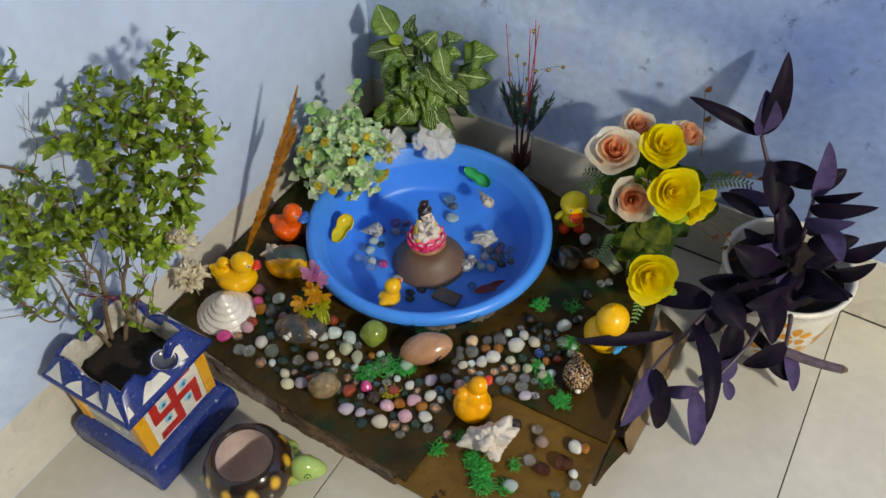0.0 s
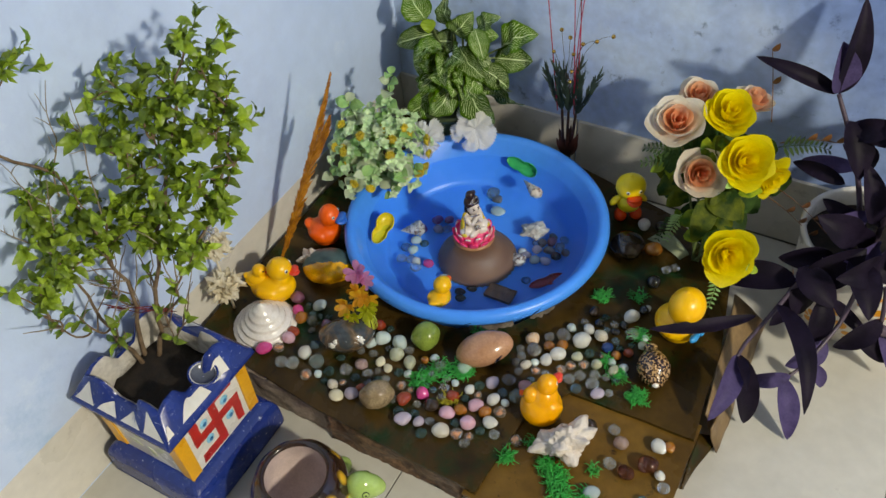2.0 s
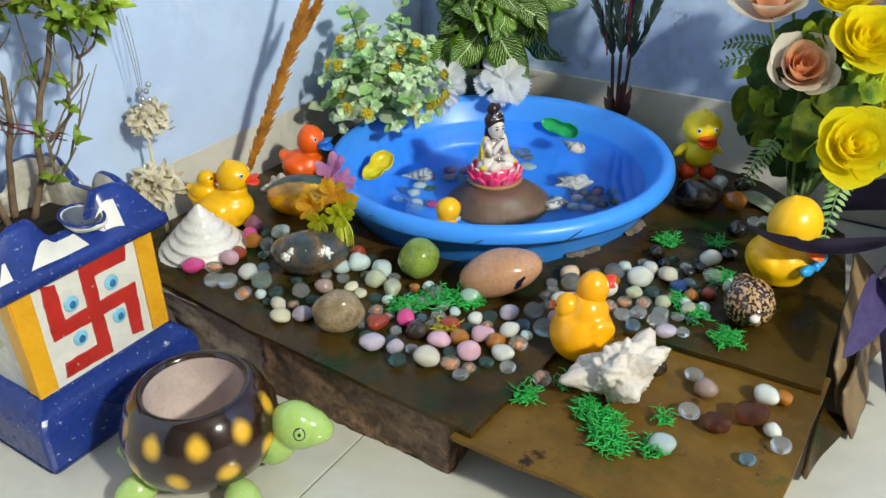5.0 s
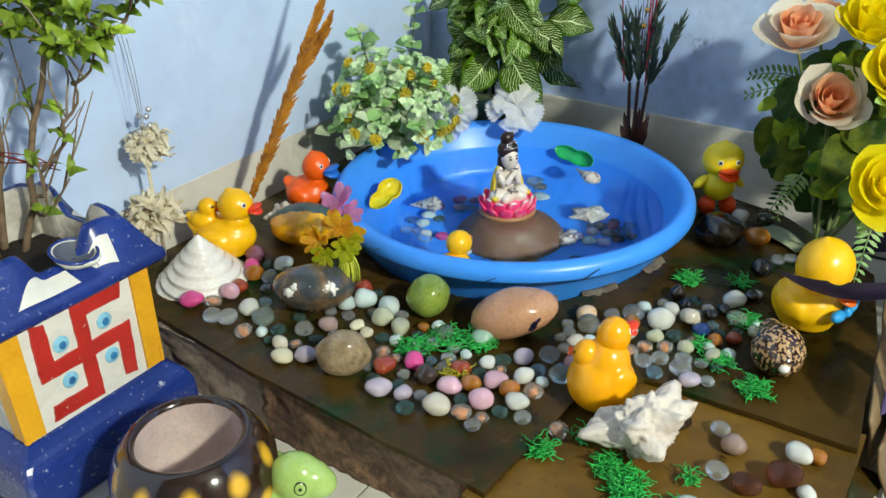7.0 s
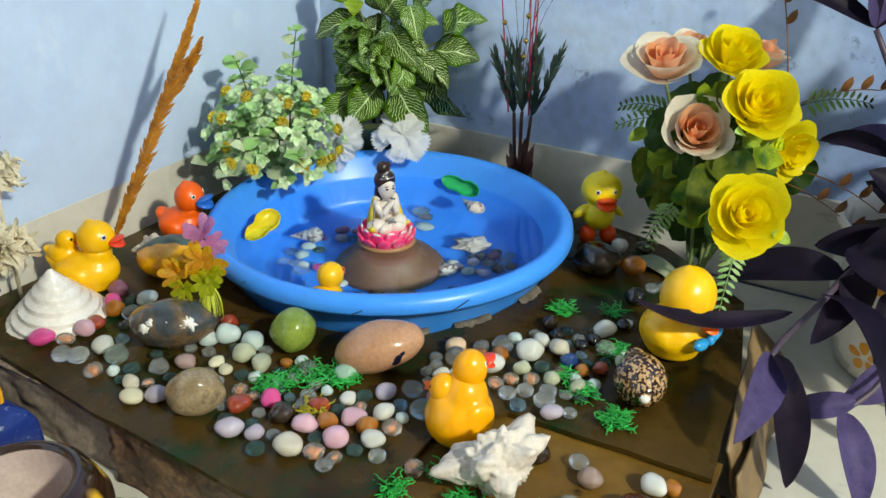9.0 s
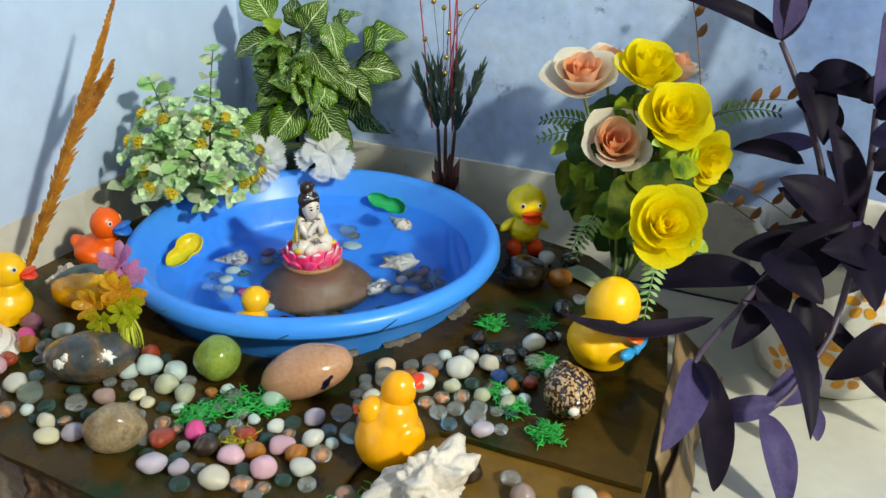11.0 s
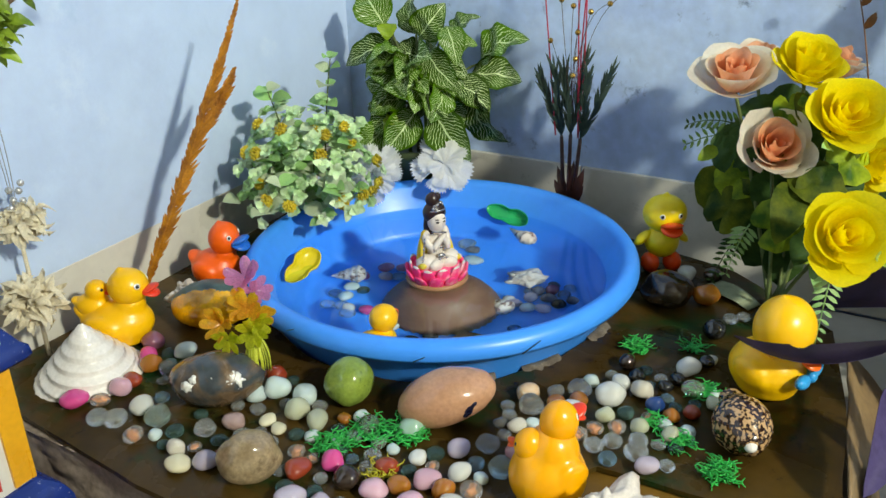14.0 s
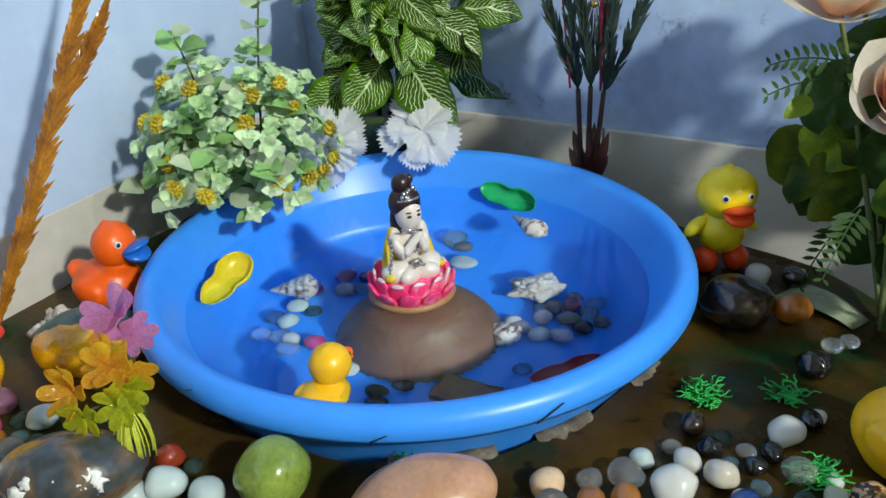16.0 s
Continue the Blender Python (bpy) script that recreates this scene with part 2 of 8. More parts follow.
ROOM_X, ROOM_Y, ROOM_Z = 3.0, -3.2, 2.8
bm = bmesh.new(); box(bm, -0.15, 0.0, ROOM_Y, 0.15, -0.02, ROOM_Z)
solo("wall_west", bm, M_WALL_L, "pale blue limewashed wall with faint patches", "wall", kind="structure", smooth=False)
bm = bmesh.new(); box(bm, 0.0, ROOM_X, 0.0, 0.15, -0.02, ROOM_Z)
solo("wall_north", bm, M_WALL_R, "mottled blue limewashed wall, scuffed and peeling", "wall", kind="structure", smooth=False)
# two unseen walls and a ceiling, added to close the room for bounce light
bm = bmesh.new(); box(bm, ROOM_X, ROOM_X + 0.15, ROOM_Y, 0.15, -0.02, ROOM_Z)
solo("unseen_wall_east", bm, M_ROOM, "unseen room wall added to set the bounce light", "wall", kind="structure", smooth=False)
bm = bmesh.new(); box(bm, -0.15, ROOM_X + 0.15, ROOM_Y - 0.15, ROOM_Y, -0.02, ROOM_Z)
solo("unseen_wall_south", bm, M_ROOM, "unseen room wall added to set the bounce light", "wall", kind="structure", smooth=False)
bm = bmesh.new(); box(bm, -0.15, ROOM_X + 0.15, ROOM_Y - 0.15, 0.15, ROOM_Z, ROOM_Z + 0.1)
solo("ceiling", bm, M_CEIL, "unseen ceiling added to set the bounce light", "ceiling", kind="structure", smooth=False)
bm = bmesh.new(); box(bm, -0.15, ROOM_X + 0.15, ROOM_Y - 0.15, 0.15, -0.10, -0.004)
floor = solo("floor", bm, M_GROUT, "pale glazed floor tiles with thin dark joints", "floor", kind="structure", smooth=False)

SKIRT_H, SKIRT_T = 0.137, 0.007


def skirting(name, along_x):
    """Skirting tiles in a row, each with a thin joint."""
    base = tagged(new(name), "cream glazed skirting tiles at the foot of the wall", "skirting", kind="structure")
    bm = bmesh.new(); box(bm, 0, 0.597, -SKIRT_T, 0, 0.002, SKIRT_H, 0.0012)
    me = finish(bm, "tile", M_SKIRT, False)
    for i in range(5):
        t = new("tile", me)
        t.parent = base
        if along_x:
            t.matrix_basis = pose(0.374 - 0.6 + 0.6 * i + 0.0015, -0.0005, 0)
        else:
            t.matrix_basis = pose(0.0005, -0.10 - 0.6 * (i - 1), 0, 0, 0, -90)
    return base


skirting("baseboard_north", True)
skirting("baseboard_west", False)

TILE = 0.605
# ---------------------------------------------------------------- platform of card sheets on a slab and a rough timber
TUB = (0.311, -0.287)


def sheet(bm, outline, z0, z1, hole=None, n=56):
    """A flat sheet with a straight-edged outline, and a torn round hole."""
    top = [bm.verts.new((x, y, z1)) for x, y in outline]
    low = [bm.verts.new((x, y, z0)) for x, y in outline]
    k = len(outline)
    for i in range(k):
        bm.faces.new((low[i], low[(i + 1) % k], top[(i + 1) % k], top[i]))
    loops = [(top, None), (low, None)]
    if hole:
        cx, cy, r = hole
        rt, rl = [], []
        for i in range(n):
            a = 2 * math.pi * i / n
            q = r + 0.006 * noise.noise(Vector((math.cos(a) * 5, math.sin(a) * 5, 3))) + 0.003 * random.uniform(-1, 1)
            rt.append(bm.verts.new((cx + q * math.cos(a), cy + q * math.sin(a), z1 + random.uniform(0, 0.0015))))
            rl.append(bm.verts.new((cx + q * math.cos(a), cy + q * math.sin(a), z0)))
        for i in range(n):
            bm.faces.new((rt[i], rt[(i + 1) % n], rl[(i + 1) % n], rl[i]))
        loops = [(top, rt), (low, rl)]
    for outer, inner in loops:
        es = [bm.edges.get((outer[i], outer[(i + 1) % k])) for i in range(k)]
        if inner:
            es += [bm.edges.get((inner[i], inner[(i + 1) % n])) for i in range(n)]
        bmesh.ops.triangle_fill(bm, use_beauty=True, edges=es)
    return bm


def card_edge(outline_pts):
    """A slightly uneven straight cut between corner points."""
    out = []
    for (x0, y0), (x1, y1) in zip(outline_pts, outline_pts[1:] + outline_pts[:1]):
        m = max(2, int(math.hypot(x1 - x0, y1 - y0) / 0.03))
        for i in range(m):
            t = i / m
            j = 0.0012 if i else 0
            out.append((x0 + (x1 - x0) * t + random.uniform(-j, j), y0 + (y1 - y0) * t + random.uniform(-j, j)))
    return out


bm = bmesh.new()
sheet(bm, card_edge([(0.012, -0.660), (0.10, -0.672), (0.26, -0.690), (0.522, -0.702), (0.532, -0.567), (0.572, -0.505), (0.749, -0.500), (0.738, -0.330), (0.715, -0.20), (0.60, -0.105), (0.40, -0.05), (0.012, -0.03)]), BOARD - 0.005, BOARD, hole=(TUB[0], TUB[1], 0.196))
upper = solo("cardboard_sheet", bm, M_CARD, "wet dark brown cardboard sheet with a torn round hole", "cardboard", smooth=False)
bm = bmesh.new()
sheet(bm, card_edge([(0.505, -0.707), (0.748, -0.705), (0.752, -0.47), (0.505, -0.47)]), LOW - 0.004, LOW + 0.0006)
lower = solo("cardboard_sheet", bm, M_CARD2, "lighter brown cardboard sheet tucked under the larger one", "cardboard", smooth=False)

# ragged paper left standing along the torn hole
M_TORN = mat("torn_grey_paper", (0.22, 0.18, 0.13), (0.09, 0.065, 0.045), 45, 0.8, 0.8, 120, fine=0.25)
for a0, a1 in ((-66, -46), (-38, -25), (-12, 0)):
    bm = bmesh.new()
    n = int((a1 - a0) * 1.6)
    prev = None
    for i in range(n + 1):
        a = radians(a0 + (a1 - a0) * i / n)
        e = math.sin(math.pi * i / n) ** 0.4
        jag = noise.noise(Vector((i * 0.9, a0, 0)))
        r0, r1 = 0.1915 - 0.004 * max(0, jag), 0.1985 + 0.008 * e * (0.6 + 0.8 * noise.noise(Vector((i * 0.35, a0, 5))))
        ring = [bm.verts.new((TUB[0] + q * math.cos(a), TUB[1] + q * math.sin(a), z)) for q, z in ((r0, BOARD + 0.0005), (r0 + 0.001, BOARD + 0.0035 + 0.003 * abs(jag)), ((r0 + r1) / 2, BOARD + 0.0028 + 0.001 * jag), (r1, BOARD + 0.0006))]
        if prev:
            for j in range(3):
                bm.faces.new((prev[j], prev[j + 1], ring[j + 1], ring[j]))
        prev = ring
    part("torn_edge", bm, M_TORN, upper, "ragged pale torn edge of the cardboard")
# ---------------------------------------------------------------- blue tub, water
tub = thing("plastic_tub", "round bright blue plastic tub with a rolled rim", "tub", (TUB[0], TUB[1], 0.0))
outer = [(0.0, 0.020), (0.140, 0.020), (0.146, 0.0), (0.152, 0.0), (0.166, 0.020), (0.1915, 0.074), (0.203, 0.104), (0.207, 0.108), (0.2165, 0.107), (0.2185, 0.111), (0.2175, 0.119), (0.2135, 0.1245), (0.2075, 0.1265), (0.2015, 0.1245), (0.1975, 0.119), (0.180, 0.085), (0.160, 0.040), (0.153, 0.032), (0.145, 0.030), (0.0, 0.030)]
bm = bmesh.new()
lathe(bm, [(max(r, 0.0004), z) for r, z in outer], 96, lambda a, i: 0.0008 * math.sin(3 * a + 1) if 5 < i < 15 else 0)
part("basin", bm, M_TUB, tub)
for ang, w, z in ((-101, 0.010, 0.1165), (-66, 0.004, 0.113), (-40, 0.006, 0.112), (-38, 0.003, 0.116)):
    a = radians(ang)
    bm = bmesh.new()
    tube(bm, [(0.2188 * math.cos(a + k * 0.012), 0.2188 * math.sin(a + k * 0.012), z + k * 0.0013) for k in range(-2, 3)], 0.0006, 0.0004, 5)
    part("scuff", bm, M_BLACKP, tub, "thin dark scuff mark on the rim")


m = bpy.data.materials.new("still_water")
m.use_nodes = True
nt = m.node_tree
nt.nodes.remove(nt.nodes["Principled BSDF"])
gl = nt.nodes.new("ShaderNodeBsdfGlass")
gl.inputs["Color"].default_value, gl.inputs["Roughness"].default_value, gl.inputs["IOR"].default_value = (0.76, 0.86, 0.95, 1), 0.0, 1.333
wn = nt.nodes.new("ShaderNodeTexNoise"); wn.inputs["Scale"].default_value = 16
wb = nt.nodes.new("ShaderNodeBump"); wb.inputs["Strength"].default_value, wb.inputs["Distance"].default_value = 0.10, 0.002
wc = nt.nodes.new("ShaderNodeTexCoord")
nt.links.new(wc.outputs["Object"], wn.inputs["Vector"])
nt.links.new(wn.outputs["Fac"], wb.inputs["Height"]); nt.links.new(wb.outputs["Normal"], gl.inputs["Normal"])
nt.links.new(gl.outputs[0], nt.nodes["Material Output"].inputs[0])
M_WATER = m
bm = bmesh.new()
lathe(bm, [(0.0004, 0.0), (0.06, 0.0), (0.12, 0.0), (0.182, 0.0), (0.1847, 0.0008)], 96)
bmesh.ops.recalc_face_normals(bm, faces=bm.faces)
water = solo("water", bm, M_WATER, "clear shallow water in the blue tub", "water", at=pose(TUB[0], TUB[1], WATER))
if water.data.polygons[0].normal.z < 0:
    water.data.flip_normals()
water.visible_shadow = False
# ---------------------------------------------------------------- rubber ducks
def eye(parent, c, r, d, white=True, label="painted black and white eye"):
    bm = bmesh.new()
    c, d = Vector(c), Vector(d).normalized()
    q = d.to_track_quat("Z", "Y").to_euler()
    rot = [math.degrees(a) for a in q]
    if white:
        ball(bm, c, (r, r, r * 0.35), rot, 14, 8)
        part("eye", bm, M_WHITEP, parent, label)
        bm = bmesh.new()
        ball(bm, c + d * r * 0.22, (r * 0.62, r * 0.62, r * 0.3), rot, 14, 8)
        part("pupil", bm, M_BLACKP, parent)
    else:
        ball(bm, c, (r, r, r * 0.35), rot, 12, 8)
        part("eye", bm, M_BLACKP, parent, "small painted black eye")


def beak(parent, c, ln, w, material, label, turn=0.0, h=0.55):
    """A flat two-lipped bill that points along +x, turned about z."""
    bm = bmesh.new()
    for s, tilt in ((1, -10), (-1, 12)):
        vs = ball(bm, (0, 0, 0), (ln, w, w * h * 0.6), (0, tilt, 0), 18, 10)
        for v in vs:
            v.co.z += s * w * h * 0.34 + 0.25 * v.co.x * s * h
            v.co.x += ln * 0.35
    bmesh.ops.transform(bm, matrix=pose(*c, 0, 0, turn), verts=bm.verts)
    return part("beak", bm, material, parent, label)


def swim_duck(name, label, at, turn, s, body_m, beak_m, beak_label, white_eye=True, baby=False, chick_turn=0.0, big_head=1.0, drop=0.0, tail=True, hx=0.30, bk=1.0):
    """A bath duck that faces +x: body with tail and wings, head, bill, eyes, and at need a chick on its back."""
    d = thing(name, label, "toy duck", at, "rubber ducks", turn=turn)
    bm = bmesh.new()
    ball(bm, (0, 0, 0.40 * s), (0.62 * s, 0.48 * s, 0.40 * s))
    ball(bm, (0.02 * s, 0, 0.14 * s), (0.50 * s, 0.40 * s, 0.15 * s))
    if tail:
        ball(bm, (-0.50 * s, 0, 0.58 * s), (0.24 * s, 0.22 * s, 0.12 * s), (0, 28, 0))
    for y in (-1, 1):
        ball(bm, (-0.08 * s, y * 0.42 * s, 0.47 * s), (0.32 * s, 0.10 * s, 0.19 * s), (0, 14, y * 6))
    ball(bm, (0.28 * s, 0, 0.75 * s), (0.26 * s, 0.26 * s, 0.22 * s))
    soften(part("body", bm, body_m, d), 0.045 * s, 5)
    bh = big_head
    bm = bmesh.new()
    ball(bm, (hx * s, 0, 1.06 * s), (0.335 * s * bh, 0.315 * s * bh, 0.315 * s * bh), u=32, v=20)
    ball(bm, ((hx - 0.10) * s, 0, (1.06 + 0.30 * bh) * s), (0.07 * s, 0.06 * s, 0.05 * s), (0, -30, 0))
    soften(part("head", bm, body_m, d), 0.035 * s, 4)
    beak(d, ((hx + 0.30 * bh) * s, 0, (1.06 - 0.05 * bh - drop) * s), 0.165 * s * bk, 0.16 * s * bk, beak_m, beak_label)
    for y in (-1, 1):
        eye(d, ((hx + 0.25 * bh) * s, y * 0.185 * bh * s, (1.06 + 0.09 * bh - drop * 0.8) * s), 0.054 * s, (1, y * 0.8, 0.35), white_eye)
    if baby:
        bm = bmesh.new()
        ball(bm, (-0.36 * s, 0, 0.70 * s), (0.30 * s, 0.24 * s, 0.22 * s))
        ball(bm, (-0.26 * s, 0, 0.98 * s), (0.19 * s, 0.18 * s, 0.18 * s))
        ball(bm, (-0.62 * s, 0, 0.76 * s), (0.12 * s, 0.12 * s, 0.07 * s), (0, 30, 0))
        soften(part("chick", bm, body_m, d, "chick moulded on the duck's back"), 0.03 * s, 4)
        ct = Matrix.Rotation(radians(chick_turn), 3, "Z")
        hub = Vector((-0.26 * s, 0, 0))
        beak(d, hub + ct @ Vector((0.17 * s, 0, 0.95 * s)), 0.075 * s, 0.08 * s, beak_m, "", chick_turn)
        for y in (-1, 1):
            eye(d, hub + ct @ Vector((0.15 * s, y * 0.10 * s, 1.03 * s)), 0.028 * s, ct @ Vector((1, y * 0.8, 0.3)), False)
    return d


M_BEAKO = mat("orange_red_bill", (0.92, 0.16, 0.010), (0.88, 0.13, 0.008), 40, 0.3, fine=0.02)
M_FEET = mat("bright_red_orange_vinyl", (0.95, 0.085, 0.008), (0.92, 0.07, 0.006), 40, 0.22, fine=0.02, sss=0.2)
M_LEMON = mat("lemon_vinyl", (0.95, 0.74, 0.012), (0.92, 0.68, 0.010), 20, 0.32, fine=0.03, sss=0.15)
swim_duck("toy_duck", "yellow rubber duck with a chick on its back", (0.079, -0.542, BOARD), 24, 0.060, M_DUCKY, M_RED, "red bill", baby=True)
orange = swim_duck("toy_duck", "orange rubber duck with a blue bill beside the tub", (0.084, -0.404, BOARD + 0.002), 14, 0.055, M_ORANGE, M_BLUEV, "blue bill", big_head=1.08, bk=1.4)
orange.scale = (0.86, 1.0, 1.03)
swim_duck("toy_duck", "small yellow rubber duck with an orange bill floating in the tub", (0.327, -0.443, WATER - 0.022), 85, 0.035, M_DUCKY, M_BEAKO, "orange bill", False, big_head=1.28)
M_DEEPY = mat("deep_yellow_vinyl", (0.94, 0.44, 0.003), (0.90, 0.38, 0.002), 20, 0.24, fine=0.02, sss=0.08, rspread=0.05)


def hen_and_chick(at, turn):
    """A pear-shaped duck seen from behind, its chick's head looking over the back."""
    d = thing("toy_duck", "deep yellow rubber duck with chick, sitting beside a conch", "toy duck", at, "rubber ducks", turn=turn)
    bm = bmesh.new()
    ball(bm, (0, 0, 0.026), (0.033, 0.034, 0.026))
    ball(bm, (0.004, 0, 0.043), (0.023, 0.024, 0.022))
    ball(bm, (-0.012, 0.004, 0.037), (0.017, 0.019, 0.015))
    for y in (-1, 1):
        ball(bm, (0.006, y * 0.0255, 0.036), (0.016, 0.007, 0.011), (0, 12, 0))
    soften(part("body", bm, M_DEEPY, d), 0.0022, 5)
    bm = bmesh.new()
    ball(bm, (0.010, 0, 0.066), (0.0165, 0.0160, 0.0160), u=28, v=18)
    part("head", bm, M_DEEPY, d)
    beak(d, (0.024, 0, 0.067), 0.010, 0.008, M_RED, "red bill")
    for y in (-1, 1):
        eye(d, (0.020, y * 0.0105, 0.072), 0.0028, (1, y * 0.8, 0.35))
    bm = bmesh.new()
    ball(bm, (-0.013, 0.009, 0.051), (0.0132, 0.0132, 0.0125), u=22, v=14)
    part("chick", bm, M_DEEPY, d, "chick's head moulded on the back")
    beak(d, (-0.019, 0.0195, 0.0495), 0.0055, 0.0045, M_ORANGE, "", 125)
    for a in (90, 165):
        eye(d, (-0.013 + 0.0124 * math.cos(radians(a)), 0.009 + 0.0124 * math.sin(radians(a)), 0.0545), 0.0016, (math.cos(radians(a)), math.sin(radians(a)), 0.3), False)
    return d


front = hen_and_chick((0.550, -0.555, LOW + 0.0006), 62)
front.scale = (0.90, 0.86, 1.08)
big = swim_duck("toy_duck", "large yellow rubber duck with a blue bow", (0.670, -0.338, BOARD), -14, 0.066, M_DUCKY, M_BEAKO, "orange-red bill", True, big_head=1.42, drop=0.27, tail=False, hx=0.17)
big.scale = (0.82, 0.98, 0.98)
bm = bmesh.new()
for y in (-1, 1):
    ball(bm, (0.044, y * 0.014, 0.032), (0.0065, 0.013, 0.0065), (y * 15, 0, 0), 14, 8)
ball(bm, (0.047, 0, 0.032), 0.0055, u=10, v=8)
part("bow", bm, M_CYAN, big, "sky-blue moulded bow under the bill")


def standing_duck(at, turn, s):
    d = thing("toy_duck", "lemon-yellow standing toy duck with orange-red feet", "toy duck", at, "rubber ducks", turn=turn)
    bm = bmesh.new()
    ball(bm, (0, 0, 0.58 * s), (0.31 * s, 0.32 * s, 0.31 * s), u=28, v=18)
    ball(bm, (0, 0, 0.82 * s), (0.2 * s, 0.2 * s, 0.2 * s))
    ball(bm, (-0.34 * s, 0, 0.46 * s), (0.16 * s, 0.14 * s, 0.09 * s), (0, 35, 0))
    soften(part("body", bm, M_LEMON, d), 0.04 * s, 4)
    bm = bmesh.new()
    ball(bm, (0.02 * s, 0, 1.14 * s), (0.37 * s, 0.40 * s, 0.35 * s), u=28, v=18)
    ball(bm, (0.02 * s, 0, 1.49 * s), (0.05 * s, 0.06 * s, 0.07 * s))
    soften(part("head", bm, M_LEMON, d), 0.03 * s, 3)
    for y in (-1, 1):
        bm = bmesh.new()
        ball(bm, (-0.02 * s, y * 0.36 * s, 0.66 * s), (0.12 * s, 0.08 * s, 0.19 * s), (y * 48, 0, 0))
        part("wing", bm, M_LEMON, d)
        bm = bmesh.new()
        ball(bm, (0.06 * s, y * 0.21 * s, 0.185 * s), (0.20 * s, 0.165 * s, 0.19 * s))
        tube(bm, [(0, y * 0.18 * s, 0.15 * s), (0, y * 0.17 * s, 0.3 * s)], 0.06 * s)
        part("foot", bm, M_FEET, d, "glossy orange-red foot")
        eye(d, (0.345 * s, y * 0.165 * s, 1.20 * s), 0.052 * s, (1, y * 0.45, 0.15))
    beak(d, (0.35 * s, 0, 1.01 * s), 0.19 * s, 0.20 * s, M_FEET, "orange-red bill")
    return d


standing_duck((0.521, -0.137, BOARD), -55, 0.0625)
# ---------------------------------------------------------------- painted square pot, turtle planter, white pot
M_POTBLUE = mat("cobalt_glaze", (0.012, 0.035, 0.22), (0.010, 0.026, 0.16), 14, 0.26, 0.06, 150, fine=0.10)
M_POTWHITE = mat("white_glaze", (0.74, 0.72, 0.66), (0.66, 0.63, 0.57), 12, 0.28, 0.05, 90, fine=0.05)
M_POTYEL = mat("ochre_glaze", (0.80, 0.40, 0.02), (0.72, 0.34, 0.015), 25, 0.3, fine=0.05)
M_POTRED = mat("red_glaze", (0.52, 0.030, 0.022), (0.40, 0.022, 0.018), 30, 0.3, fine=0.08)
M_DOTC = mat("deep_blue_dot", (0.03, 0.20, 0.42), (0.02, 0.12, 0.30), 90, 0.3)
M_DOT = mat("pale_blue_dot", (0.25, 0.55, 0.72), (0.2, 0.48, 0.65), 60, 0.3)
stained(M_POTBLUE, (0.40, 0.44, 0.54), 210, 0.61, 0.66)
stained(M_POTRED, (0.55, 0.40, 0.36), 190, 0.64, 0.69)
stained(M_POTWHITE, (0.42, 0.38, 0.32), 95, 0.68, 0.76)
M_POTHOLLOW = mat("smoky_blue_glaze", (0.10, 0.11, 0.14), (0.05, 0.055, 0.08), 40, 0.15, fine=0.1)
M_SOIL = mat("dark_soil", (0.022, 0.014, 0.009), (0.009, 0.006, 0.0045), 70, 0.9, 1.0, 120, fine=0.3)


def ring_stack(bm, levels, cx=0.0, cy=0.0):
    """Square rings (half, z) joined into a skin."""
    rings = []
    for hlf, z in levels:
        rings.append([bm.verts.new((cx + sx * hlf, cy + sy * hlf, z)) for sx, sy in ((-1, -1), (1, -1), (1, 1), (-1, 1))])
    for a, b in zip(rings, rings[1:]):
        for k in range(4):
            bm.faces.new((a[k], a[(k + 1) % 4], b[(k + 1) % 4], b[k]))
    return rings


square_pot = thing("square_pot", "square blue and white clay pot with a red fylfot emblem", "plant pot", (0.103, -0.786, 0.0))
bm = bmesh.new()
r = ring_stack(bm, [(0.088, 0.0), (0.090, 0.004), (0.089, 0.044), (0.084, 0.056), (0.071, 0.066)])
bm.faces.new(r[0][::-1]); bm.faces.new(r[-1])
bmesh.ops.bevel(bm, geom=bm.edges[:], offset=0.005, segments=2, affect="EDGES", profile=0.6)
part("base", bm, M_POTBLUE, square_pot, "cobalt blue stepped base", smooth=False)
bm = bmesh.new()
r = ring_stack(bm, [(0.068, 0.064), (0.0710, 0.180), (0.074, 0.182), (0.062, 0.184), (0.060, 0.110)])
bm.faces.new(r[-1])
part("body", bm, M_POTWHITE, square_pot, "white glazed body", smooth=False)


def crest_z(t):
    """Height of the rim's crest along a side, t from -1 to 1: horned corners, hollow middle."""
    q = min(1.0, max(0.0, (abs(t) - 0.24) / 0.30))
    return 0.204 + 0.024 * q * q * (3 - 2 * q) - 0.006 * max(0, abs(t) - 0.8) / 0.2


N = 32
rim_rows, inner_rows = bmesh.new(), bmesh.new()
for k in range(4):
    rot = Matrix.Rotation(math.pi / 2 * k, 4, "Z")
    outer_r, inner_r = [], []
    for i in range(N + 1):
        t = -1 + 2 * i / N
        c = crest_z(t)
        sec = [(0.0715, 0.176), (0.0840, 0.1765), (0.0858, 0.180), (0.0850, 0.188), (0.0815, 0.1905), (0.0665, c - 0.004), (0.0635, c), (0.0590, c - 0.001)]
        outer_r.append([rim_rows.verts.new(rot @ Vector((q, t * q, z))) for q, z in sec])
        inner_r.append([inner_rows.verts.new(rot @ Vector((q, t * q, z))) for q, z in ((0.0592, c - 0.0012), (0.0560, c - 0.006), (0.0545, 0.150))])
    for bmx, rows in ((rim_rows, outer_r), (inner_rows, inner_r)):
        for a, b in zip(rows, rows[1:]):
            for j in range(len(a) - 1):
                bmx.faces.new((a[j], b[j], b[j + 1], a[j + 1]))
